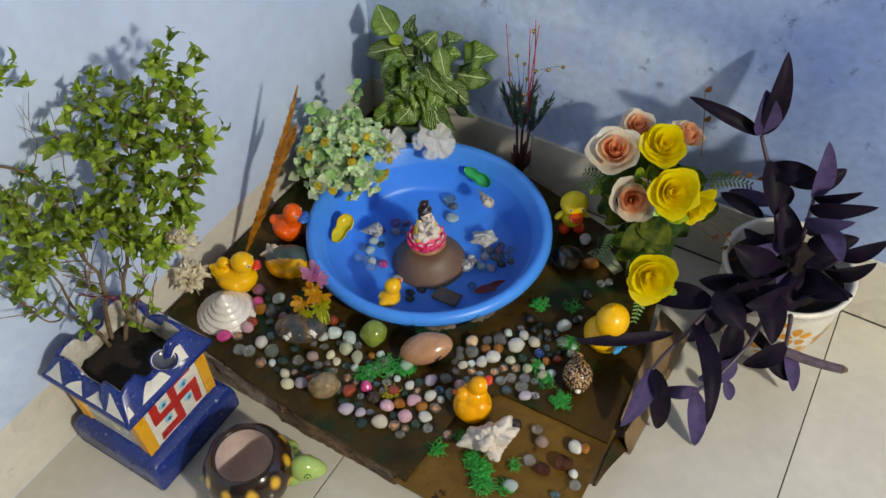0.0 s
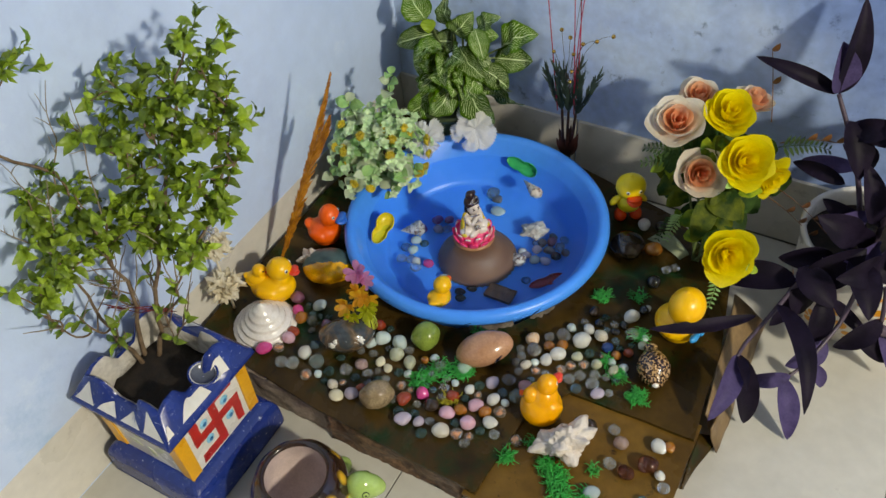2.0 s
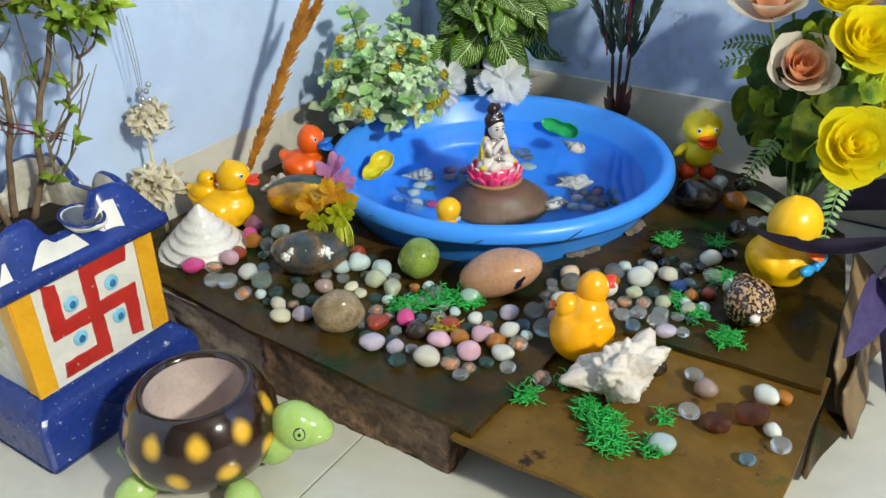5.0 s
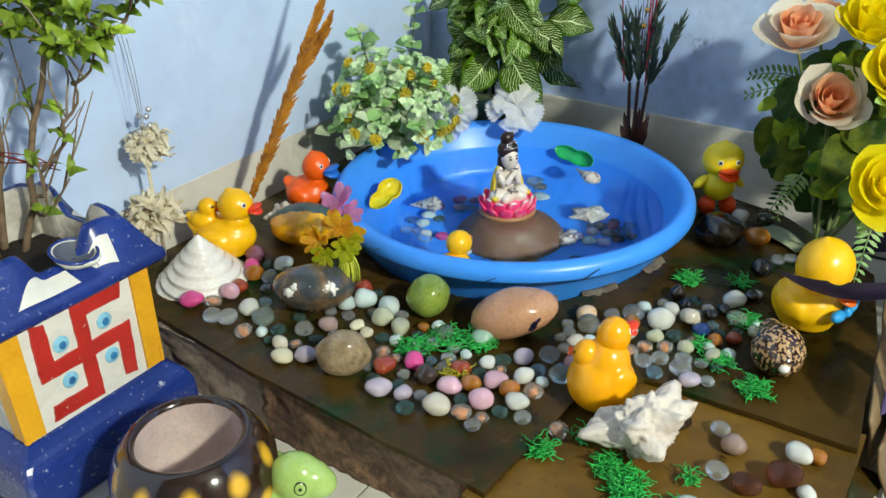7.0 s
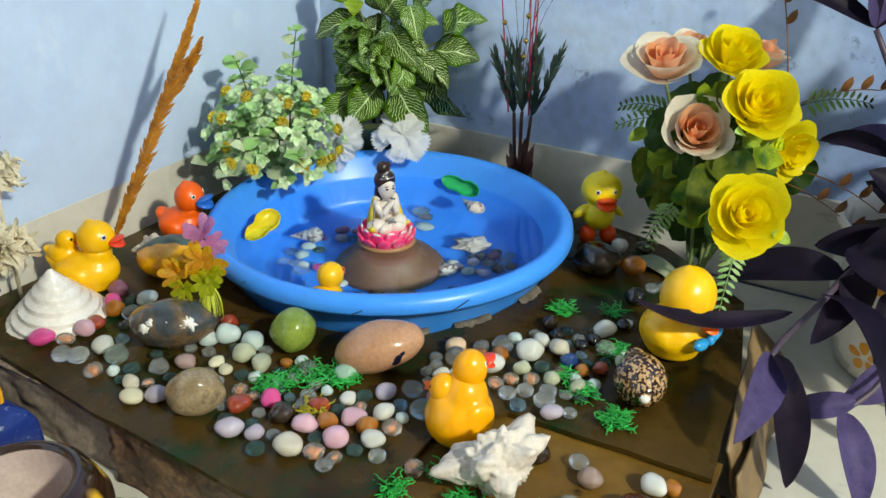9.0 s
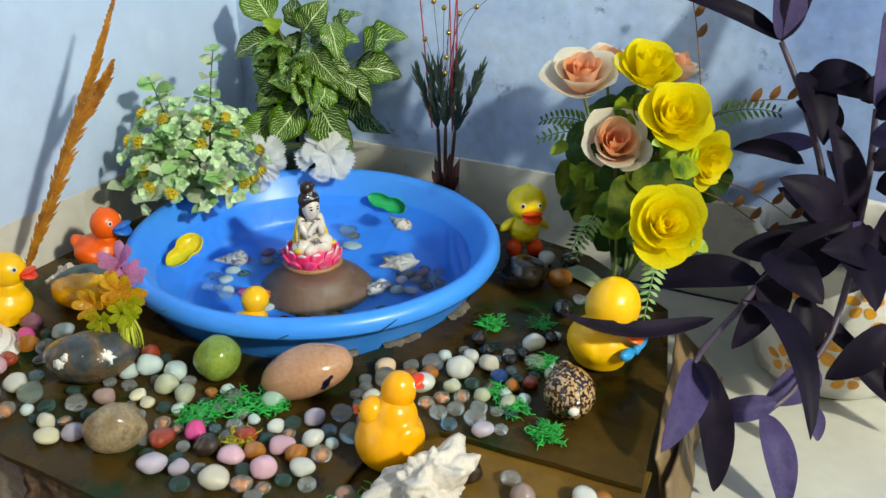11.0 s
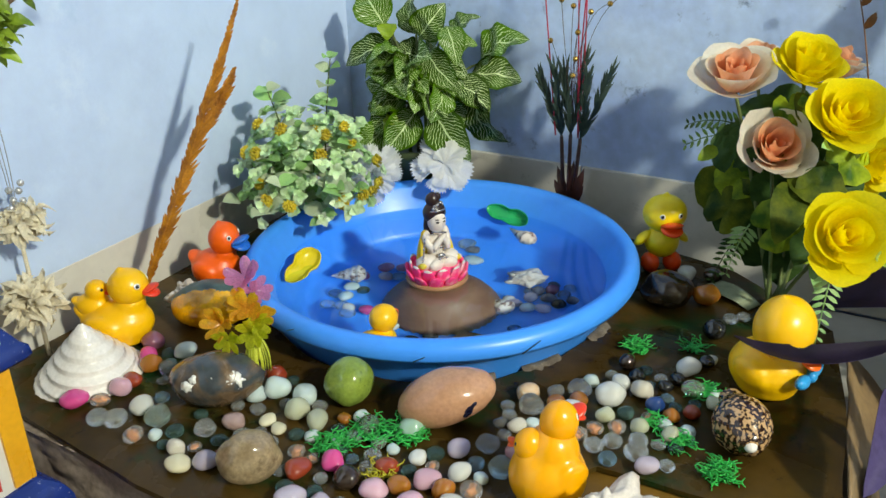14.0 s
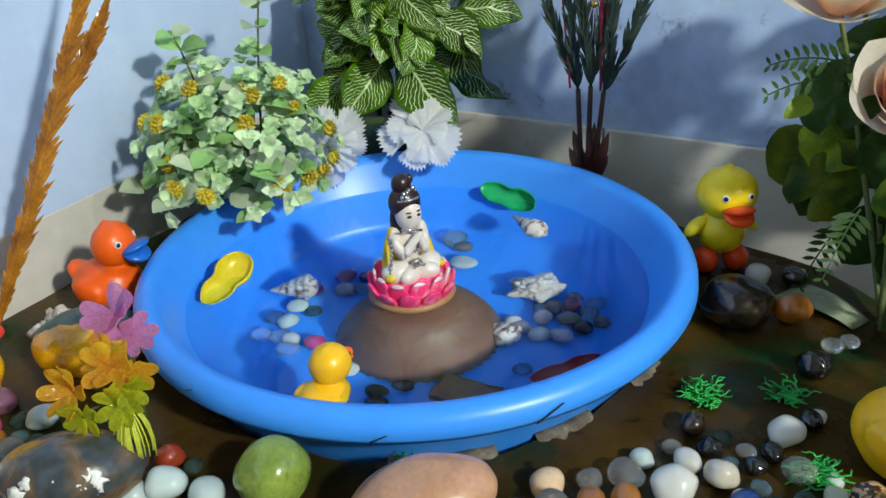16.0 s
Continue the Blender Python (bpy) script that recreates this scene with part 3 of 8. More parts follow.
for bmx in (rim_rows, inner_rows):
    bmesh.ops.remove_doubles(bmx, verts=bmx.verts, dist=0.0008)
part("rim", rim_rows, M_POTBLUE, square_pot, "cobalt blue horned rim")
M_POTIN = mat("dirty_white_glaze", (0.56, 0.53, 0.47), (0.40, 0.36, 0.30), 18, 0.4, 0.1, 90, fine=0.12)
stained(M_POTIN, (0.10, 0.075, 0.05), 24, 0.52, 0.70)
part("inner_wall", inner_rows, M_POTIN, square_pot, "white glazed inside of the rim")


def on_slope(t, f):
    """A point on the outer slope of the rim, f from its foot to its crest."""
    c = crest_z(t)
    q = 0.0815 + (0.0665 - 0.0815) * f
    return Vector((q + 0.0007, t * q, 0.1905 + (c - 0.004 - 0.1905) * f + 0.0005))


for k in range(4):
    rot = Matrix.Rotation(math.pi / 2 * k, 4, "Z")
    shapes = [(c0 - 0.21, 0.0, c0 + 0.21, 0.0, c0 + 0.015, 0.98, c0 - 0.015, 0.98) for c0 in (-0.74, -0.25, 0.25, 0.74)]
    if k == 0:
        shapes = [(-0.62, 0.05, 0.06, 0.05, 0.02, 0.95, -0.34, 0.95), (0.30, 0.30, 0.52, 0.05, 0.62, 0.75, 0.22, 0.95), (-0.97, 0.05, -0.82, 0.05, -0.88, 0.50, -0.92, 0.50)]
    for cs in shapes:
        bm = bmesh.new()
        cn = [(cs[i], cs[i + 1]) for i in range(0, 8, 2)]
        g = []
        for i in range(9):
            u = i / 8
            a = Vector(cn[0]).lerp(Vector(cn[1]), u)
            b = Vector(cn[3]).lerp(Vector(cn[2]), u)
            g.append([bm.verts.new(rot @ on_slope(*a.lerp(b, j / 8))) for j in range(9)])
        for i in range(8):
            for j in range(8):
                bm.faces.new((g[i][j], g[i + 1][j], g[i + 1][j + 1], g[i][j + 1]))
        part("rim_triangle", bm, M_POTWHITE, square_pot, "white painted triangle")
    for s in (-1, 1):
        bm = bmesh.new()
        box(bm, 0.0, 0.0030, s * 0.0715 - (0.0185 if s > 0 else 0), s * 0.0715 + (0.0185 if s < 0 else 0), 0.068, 0.176)
        for v in bm.verts:
            v.co.x += 0.0675 + (v.co.z - 0.064) * 0.0255
        bmesh.ops.transform(bm, matrix=rot, verts=bm.verts)
        part("corner_stripe", bm, M_POTYEL, square_pot, "ochre corner stripe", smooth=False)
# faded green brush leaves on the side face
M_BRUSH = mat("faded_green_brush", (0.34, 0.40, 0.22), (0.46, 0.46, 0.34), 60, 0.35, fine=0.1)
for x, z, tilt in ((-0.030, 0.140, 30), (-0.008, 0.122, -25), (0.012, 0.145, 40), (0.026, 0.112, -35), (-0.024, 0.098, 15), (0.004, 0.092, 70)):
    bm = bmesh.new()
    ball(bm, (0, 0, 0), (0.0125, 0.0012, 0.0050), (0, 0, 0), 14, 8)
    bmesh.ops.transform(bm, matrix=pose(x, -0.0683 - (z - 0.064) * 0.0255, z, 0, tilt, 0), verts=bm.verts)
    part("brush_leaf", bm, M_BRUSH, square_pot, "faded green painted leaf")
# small oil-lamp cup set in the hollow of the front rim
bm = bmesh.new()
rr = lathe(bm, [(0.004, 0.0), (0.011, 0.002), (0.0165, 0.008), (0.0190, 0.0125), (0.0180, 0.0138), (0.0155, 0.0125), (0.010, 0.006), (0.002, 0.004)], 36, lambda a, i: 0.004 * math.exp(-(math.atan2(math.sin(a), math.cos(a)) / 0.5) ** 2) if i > 1 else 0)
cap(bm, rr[0]); cap(bm, rr[-1])
bmesh.ops.transform(bm, matrix=pose(0.064, 0.012, 0.199, 0, 14, 25), verts=bm.verts)
part("lamp_cup", bm, M_POTWHITE, square_pot, "small white oil-lamp cup set in the rim")
bm = bmesh.new()
rr = lathe(bm, [(0.0158, 0.0131), (0.0120, 0.0088), (0.006, 0.0062), (0.001, 0.0058)], 30)
bmesh.ops.transform(bm, matrix=pose(0.064, 0.012, 0.199, 0, 14, 25), verts=bm.verts)
part("lamp_hollow", bm, M_POTHOLLOW, square_pot, "dark grey-blue glaze inside the cup")
bm = bmesh.new()
tube(bm, [pose(0.064, 0.012, 0.199, 0, 14, 25) @ Vector((0.0185 * math.cos(a), 0.0185 * math.sin(a), 0.0132)) for a in [i * 0.2 for i in range(32)]], 0.0015, 0.0015, 6)
part("lamp_cup_rim", bm, M_POTBLUE, square_pot, "cobalt blue edge of the lamp cup")

# red emblem: one bent band after another, laid edge to edge in one skin
W, A, CZ = 0.0064, 0.043, 0.121
bm = bmesh.new()
outline = []
for k in range(4):
    c, s = (1, 0, -1, 0)[k], (0, 1, 0, -1)[k]
    for p, q in ((A + W * 0.3, W), (A, -A), (A - 2 * W, -A + 0.003), (A - 2 * W, -W), (W, -W)):
        outline.append((p * c + q * s, -p * s + q * c))
pts = []
for (y0, z0), (y1, z1) in zip(outline, outline[1:] + outline[:1]):
    n = max(1, int(math.hypot(y1 - y0, z1 - z0) / 0.004))
    for i in range(n):
        y, z = y0 + (y1 - y0) * i / n, z0 + (z1 - z0) * i / n
        y += 0.0011 * noise.noise(Vector((y * 90, z * 90, 1))); z += 0.0011 * noise.noise(Vector((y * 90, z * 90, 7)))
        pts.append((y, z * 1.12))
front_v = [bm.verts.new((0.0016, y, z + CZ)) for y, z in pts]
back_v = [bm.verts.new((-0.002, y * 1.01, z * 1.01 + CZ)) for y, z in pts]
n = len(pts)
for i in range(n):
    bm.faces.new((back_v[i], back_v[(i + 1) % n], front_v[(i + 1) % n], front_v[i]))
bmesh.ops.triangle_fill(bm, use_beauty=True, edges=[bm.edges.get((front_v[i], front_v[(i + 1) % n])) for i in range(n)])
for v in bm.verts:
    v.co.x += 0.0683 + (v.co.z - 0.064) * 0.0255
part("emblem", bm, M_POTRED, square_pot, "red painted fylfot emblem", smooth=False)
for y in (-0.020, 0.022):
    for z in (0.103, 0.140):
        xx = 0.0683 + (z - 0.064) * 0.0255
        bm = bmesh.new()
        ball(bm, (xx, y, z), (0.0014, 0.0074, 0.0078), u=16, v=10)
        part("dot", bm, M_DOT, square_pot, "pale blue painted dot")
        bm = bmesh.new()
        ball(bm, (xx + 0.0009, y + 0.0005, z - 0.0008), (0.0012, 0.0036, 0.0040), u=12, v=8)
        part("dot_centre", bm, M_DOTC, square_pot, "deeper blue middle of the dot")
bm = bmesh.new(); box(bm, -0.0538, 0.0538, -0.0538, 0.0538, 0.115, 0.178)
bmesh.ops.subdivide_edges(bm, edges=bm.edges[:], cuts=10, use_grid_fill=True)
for v in bm.verts:
    if v.co.z > 0.174:
        v.co.z += 0.008 * noise.noise(v.co * 60)
solo("soil", bm, M_SOIL, "dark damp soil in the square pot", "soil", at=pose(0.103, -0.786, 0))

M_SHELLB = mat("brown_lustre_glaze", (0.038, 0.016, 0.009), (0.014, 0.007, 0.005), 30, 0.14, 0.05, 80, fine=0.12, coat=0.5)


def amber_spots(m, count, z0, pitch):
    """Soft round glaze spots in rows round the z axis."""
    nt = m.node_tree
    nd, lk = nt.nodes, nt.links
    bs = nd["Principled BSDF"]
    tc, sp = nd.new("ShaderNodeTexCoord"), nd.new("ShaderNodeSeparateXYZ")
    lk.new(tc.outputs["Object"], sp.inputs[0])

    def mt(op, a, b):
        x = nd.new("ShaderNodeMath"); x.operation = op
        for i, v in enumerate((a, b)):
            if isinstance(v, (int, float)):
                x.inputs[i].default_value = v
            else:
                lk.new(v, x.inputs[i])
        return x.outputs[0]
    row = mt("MULTIPLY", mt("SUBTRACT", sp.outputs[2], z0), 1 / pitch)
    ang = mt("ADD", mt("MULTIPLY", mt("ARCTAN2", sp.outputs[1], sp.outputs[0]), count / (2 * math.pi)), mt("MULTIPLY", mt("FLOOR", row, 0), 0.5))
    wob = nd.new("ShaderNodeTexNoise"); wob.inputs["Scale"].default_value = 70
    lk.new(tc.outputs["Object"], wob.inputs["Vector"])
    wv = mt("MULTIPLY", mt("SUBTRACT", wob.outputs["Fac"], 0.5), 0.10)
    du = mt("ADD", mt("SUBTRACT", mt("FRACT", ang, 0), 0.5), wv)
    dv = mt("MULTIPLY", mt("SUBTRACT", mt("FRACT", row, 0), 0.5), 0.66)
    dist = mt("SQRT", mt("ADD", mt("MULTIPLY", du, du), mt("MULTIPLY", dv, dv)), 0)
    mr = nd.new("ShaderNodeMapRange"); mr.interpolation_type = "SMOOTHSTEP"
    mr.inputs["From Min"].default_value, mr.inputs["From Max"].default_value = 0.30, 0.08
    lk.new(dist, mr.inputs["Value"])
    low = mt("LESS_THAN", sp.outputs[2], 0.0865)
    mx = nd.new("ShaderNodeMixRGB"); mx.inputs[2].default_value = (0.74, 0.42, 0.03, 1)
    lk.new(mt("MULTIPLY", mr.outputs[0], low), mx.inputs[0]); lk.new(bs.inputs["Base Color"].links[0].from_socket, mx.inputs[1])
    lk.new(mx.outputs[0], bs.inputs["Base Color"])


amber_spots(M_SHELLB, 10, 0.033, 0.0265)
M_TURTLE = mat("lime_glaze", (0.40, 0.56, 0.17), (0.33, 0.49, 0.12), 25, 0.18, fine=0.06, coat=0.4)
M_CLAYIN = mat("raw_clay", (0.60, 0.48, 0.44), (0.48, 0.37, 0.34), 30, 0.7, fine=0.08)
turtle = thing("turtle_planter", "turtle-shaped ceramic planter with a brown spotted shell", "planter", (0.304, -0.794, 0.0), turn=30)
turtle.scale = (0.87, 0.87, 1.08)
bm = bmesh.new()
prof = [(0.030, 0.014), (0.052, 0.016), (0.071, 0.031), (0.0775, 0.047), (0.0755, 0.062), (0.066, 0.080), (0.057, 0.0885), (0.0525, 0.0905), (0.0490, 0.0895), (0.0475, 0.0860)]
lathe(bm, prof, 90, lambda a, i: 0.0022 * (abs(math.cos(a * 4.5 + (0.8 if i > 3 else 0))) - 0.6) if 1 < i < 6 else 0)
part("shell", bm, M_SHELLB, turtle, "glossy dark brown shell")
bm = bmesh.new()
r = lathe(bm, [(0.0476, 0.0865), (0.0490, 0.07), (0.052, 0.045), (0.040, 0.020), (0.006, 0.017)], 48)
cap(bm, r[-1])
part("hollow", bm, M_CLAYIN, turtle, "bare pinkish clay inside")
bm = bmesh.new()
ball(bm, (0.073, 0, 0.032), (0.026, 0.020, 0.019), (0, -35, 0))
ball(bm, (0.096, 0, 0.050), (0.027, 0.0215, 0.0215), (0, 10, 0))
ball(bm, (0.108, 0, 0.0485), (0.022, 0.0185, 0.0165), (0, 8, 0))
ball(bm, (0.117, 0, 0.0465), (0.016, 0.014, 0.012), (0, 8, 0))
soften(part("head", bm, M_TURTLE, turtle, "lime green head"), 0.0018, 4)
bm = bmesh.new(); tube(bm, [(0.1300 - abs(k) * 0.0026, k * 0.003, 0.0435) for k in range(-4, 5)], 0.0006)
part("mouth", bm, M_BLACKP, turtle)
for s in (-1, 1):
    for rad, dep, mt, nm in ((0.0062, 0.0, M_BLACKP, "eye_outline"), (0.0051, 0.0007, M_TURTLE, "iris"), (0.0030, 0.0014, M_BLACKP, "pupil")):
        bm = bmesh.new()
        d = Vector((0.25, s, 0.25)).normalized()
        ball(bm, Vector((0.103, s * 0.0190, 0.054)) + d * dep, (rad, rad, rad * 0.30), [math.degrees(a) for a in d.to_track_quat("Z", "Y").to_euler()], 18, 8)
        part(nm, bm, mt, turtle)
for ang in (48, -48, 138, -138):
    a = radians(ang)
    bm = bmesh.new()
    ball(bm, (0.076 * math.cos(a), 0.076 * math.sin(a), 0.014), (0.022, 0.017, 0.015), (0, 12, ang), 20, 12)
    part("leg", bm, M_TURTLE, turtle, "lime green leg")
bm = bmesh.new(); ball(bm, (-0.078, 0, 0.016), (0.018, 0.009, 0.008), (0, 15, 0), 16, 10)
part("tail", bm, M_TURTLE, turtle, "lime green tail")

M_PETAL = mat("orange_brush_petal", (0.76, 0.35, 0.02), (0.64, 0.26, 0.015), 40, 0.35, fine=0.1)
white_pot = thing("ceramic_pot", "white ceramic pot painted with orange flowers", "plant pot", (0.885, -0.118, 0.0))
bm = bmesh.new()
pw = [(0.004, 0.0), (0.066, 0.0), (0.074, 0.006), (0.088, 0.05), (0.096, 0.10), (0.0985, 0.145), (0.100, 0.162), (0.1035, 0.166), (0.1045, 0.172), (0.101, 0.176), (0.0955, 0.172), (0.094, 0.15), (0.088, 0.08), (0.004, 0.07)]
lathe(bm, pw, 72)
part("body", bm, M_POTWHITE, white_pot)


def pot_r(z):
    for (r0, z0), (r1, z1) in zip(pw[1:8], pw[2:9]):
        if z0 <= z <= z1:
            return r0 + (r1 - r0) * (z - z0) / max(1e-6, z1 - z0)
    return 0.095


def flower_mark(ang, z, s, n=5):
    """A painted flower of raised brush petals that follows the pot's curve."""
    for k in range(n):
        bm = bmesh.new()
        b = 2 * math.pi * (k + 0.3) / n
        pts = []
        for i in range(14):
            e = 2 * math.pi * i / 14
            along, across = s * (0.62 + 0.40 * math.cos(e)), s * 0.25 * math.sin(e) * (1.15 + 0.3 * math.cos(e))
            yy = along * math.cos(b) - across * math.sin(b)
            zz = z + along * math.sin(b) + across * math.cos(b)
            rr = pot_r(zz) + 0.0006
            a = radians(ang) + yy / rr
            pts.append(bm.verts.new((rr * math.cos(a), rr * math.sin(a), zz)))
        f = bm.faces.new(pts)
        bmesh.ops.poke(bm, faces=[f])
        part("painted_petal", bm, M_PETAL, white_pot, "orange brushed petal")


for ang, z, s in ((-58, 0.105, 0.026), (-98, 0.075, 0.026), (-140, 0.110, 0.026), (-75, 0.040, 0.020), (-120, 0.040, 0.020), (-20, 0.085, 0.026), (-45, 0.055, 0.018), (-160, 0.06, 0.022), (-80, 0.135, 0.018), (-115, 0.137, 0.018), (20, 0.1, 0.026)):
    flower_mark(ang, z, s)
bm = bmesh.new()
r = lathe(bm, [(0.0935, 0.143), (0.06, 0.147), (0.03, 0.143), (0.004, 0.146)], 40, lambda a, i: 0)
for v in bm.verts:
    v.co.z += 0.006 * noise.noise(v.co * 50)
solo("soil", bm, M_SOIL, "dark damp soil in the white pot", "soil", at=pose(0.885, -0.118, 0))
# ---------------------------------------------------------------- pebbles, stones
PEBBLES = {}
PEBBLES["mauve"] = [(0.12, -0.537, 0.0132), (0.192, -0.56, 0.0108)]
PEBBLES["hot"] = [(0.135, -0.557, 0.011), (0.131, -0.641, 0.0128), (0.387, -0.603, 0.011)]
PEBBLES["amber"] = [(0.149, -0.567, 0.011), (0.361, -0.55, 0.0075), (0.45, -0.604, 0.0103), (0.481, -0.589, 0.0099), (0.516, -0.447, 0.0103), (0.532, -0.439, 0.0103), (0.609, -0.418, 0.0079), (0.724, -0.525, 0.0093), (0.589, -0.202, 0.0154)]
PEBBLES["grey"] = [(0.167, -0.565, 0.0099), (0.265, -0.618, 0.0113), (0.387, -0.551, 0.0116), (0.487, -0.526, 0.0101), (0.498, -0.464, 0.0135), (0.526, -0.42, 0.0128), (0.286, -0.574, 0.0071)]
PEBBLES["aqua"] = [(0.16, -0.533, 0.012), (0.272, -0.559, 0.0115), (0.285, -0.546, 0.0139), (0.312, -0.54, 0.0129)]
PEBBLES["dkglass"] = [(0.143, -0.54, 0.0081), (0.244, -0.63, 0.0095), (0.285, -0.622, 0.0084), (0.316, -0.611, 0.0084), (0.337, -0.586, 0.0084), (0.371, -0.643, 0.0091), (0.417, -0.659, 0.0098), (0.453, -0.554, 0.0091), (0.573, -0.432, 0.0093), (0.245, -0.602, 0.0076)]
PEBBLES["pink"] = [(0.153, -0.609, 0.0118), (0.434, -0.616, 0.0121), (0.464, -0.585, 0.0117), (0.469, -0.617, 0.0125)]
PEBBLES["amberglass"] = [(0.149, -0.629, 0.0108), (0.216, -0.65, 0.0105), (0.352, -0.604, 0.0092), (0.461, -0.638, 0.0111), (0.499, -0.58, 0.0103), (0.546, -0.477, 0.0092), (0.556, -0.464, 0.0092), (0.572, -0.455, 0.0092), (0.537, -0.607, 0.0106)]
PEBBLES["rust"] = [(0.153, -0.594, 0.0109), (0.267, -0.526, 0.0107), (0.367, -0.622, 0.0123), (0.428, -0.587, 0.01), (0.623, -0.407, 0.0084), (0.301, -0.634, 0.0074)]
PEBBLES["glass"] = [(0.169, -0.648, 0.0116), (0.186, -0.642, 0.0125), (0.298, -0.608, 0.0094), (0.353, -0.628, 0.0082), (0.384, -0.567, 0.0093), (0.563, -0.487, 0.0101), (0.575, -0.475, 0.0101), (0.593, -0.465, 0.0101), (0.596, -0.482, 0.0123), (0.616, -0.374, 0.0128), (0.62, -0.229, 0.0091), (0.631, -0.218, 0.0086), (0.649, -0.533, 0.0103), (0.661, -0.583, 0.0109), (0.735, -0.584, 0.01), (0.266, -0.577, 0.0076), (0.406, -0.564, 0.0083), (0.326, -0.605, 0.0084), (0.529, -0.492, 0.0074)]
PEBBLES["white"] = [(0.193, -0.619, 0.0121), (0.444, -0.566, 0.0087), (0.494, -0.602, 0.0111), (0.482, -0.565, 0.0104), (0.532, -0.458, 0.013), (0.521, -0.473, 0.0107), (0.554, -0.418, 0.0146), (0.556, -0.392, 0.0095), (0.604, -0.344, 0.0135), (0.619, -0.316, 0.0078), (0.557, -0.152, 0.0126), (0.711, -0.531, 0.012), (0.726, -0.57, 0.0079)]
PEBBLES["sage"] = [(0.22, -0.625, 0.0134), (0.508, -0.548, 0.0122)]
PEBBLES["banded"] = [(0.261, -0.648, 0.0094), (0.439, -0.646, 0.0138), (0.498, -0.492, 0.0092), (0.577, -0.397, 0.0118)]
PEBBLES["cream"] = [(0.276, -0.66, 0.0121), (0.303, -0.581, 0.009), (0.319, -0.586, 0.0084), (0.684, -0.328, 0.0067)]
PEBBLES["lilac"] = [(0.295, -0.649, 0.0111), (0.384, -0.652, 0.0122), (0.405, -0.645, 0.009), (0.468, -0.542, 0.0114), (0.608, -0.494, 0.0104)]
PEBBLES["bandpink"] = [(0.281, -0.6, 0.0113)]
PEBBLES["ivory"] = [(0.32, -0.562, 0.0132), (0.344, -0.566, 0.0112), (0.559, -0.447, 0.0093), (0.589, -0.446, 0.0093), (0.615, -0.445, 0.0088), (0.637, -0.387, 0.0085)]
PEBBLES["umber"] = [(0.409, -0.613, 0.0127), (0.583, -0.145, 0.0126), (0.551, -0.359, 0.0096), (0.617, -0.543, 0.0116)]
PEBBLES["mint"] = [(0.422, -0.536, 0.0134)]
PEBBLES["blueglass"] = [(0.488, -0.55, 0.0091), (0.578, -0.497, 0.0091), (0.717, -0.612, 0.0078)]
PEBBLES["dullpink"] = [(0.516, -0.529, 0.0123)]
PEBBLES["bandamber"] = [(0.488, -0.446, 0.0127)]
PEBBLES["blue"] = [(0.593, -0.412, 0.0094)]
PEBBLES["black"] = [(0.565, -0.375, 0.0091), (0.6, -0.363, 0.0086), (0.592, -0.381, 0.0081), (0.611, -0.263, 0.0139), (0.616, -0.321, 0.0087)]
PEBBLES["blush"] = [(0.665, -0.547, 0.0115)]
PEBBLES["umberglass"] = [(0.685, -0.586, 0.0122), (0.707, -0.565, 0.0145)]
PEBBLES["moon"] = [(0.655, -0.632, 0.0112)]


def gem(name, c1, c2, rough=0.06, trans=0.0, coat=0.6, sss=0.0, scale=60.0, warp=0.0, ramp=(0.35, 0.65)):
    """Polished stone: milky inside where it lets light in; clear glass also lets straight light through."""
    if trans >= 0.7:
        m = mat(name, c1, c2, scale, 0.03, 0.0, trans=0.86, fine=0.04, ramp=ramp, vary=0.06, rspread=0.01, ior=1.45, warp=warp)
        nt = m.node_tree
        bs, out = nt.nodes["Principled BSDF"], nt.nodes["Material Output"]
        tr, mx = nt.nodes.new("ShaderNodeBsdfTransparent"), nt.nodes.new("ShaderNodeMixShader")
        nt.links.new(bs.inputs["Base Color"].links[0].from_socket, tr.inputs["Color"])
        mx.inputs[0].default_value = 0.28
        nt.links.new(bs.outputs[0], mx.inputs[1]); nt.links.new(tr.outputs[0], mx.inputs[2]); nt.links.new(mx.outputs[0], out.inputs[0])
        return m
    c1, c2 = (tuple(v * q for v, q in zip(c, (0.82, 0.83, 0.80))) for c in (c1, c2))
    m = mat(name, c1, c2, scale, rough, 0.0, coat=coat, trans=trans * 0.75, fine=0.06, ramp=ramp, vary=0.12, rspread=0.04, ior=1.5, warp=warp)
    bs = m.node_tree.nodes["Principled BSDF"]
    bs.inputs["Subsurface Weight"].default_value, bs.inputs["Subsurface Scale"].default_value = (0.75 if trans else 0.3), 0.007
    bs.inputs["Subsurface Radius"].default_value = (1, 0.9, 0.8)
    bs.inputs["Coat Roughness"].default_value = 0.03
    return m


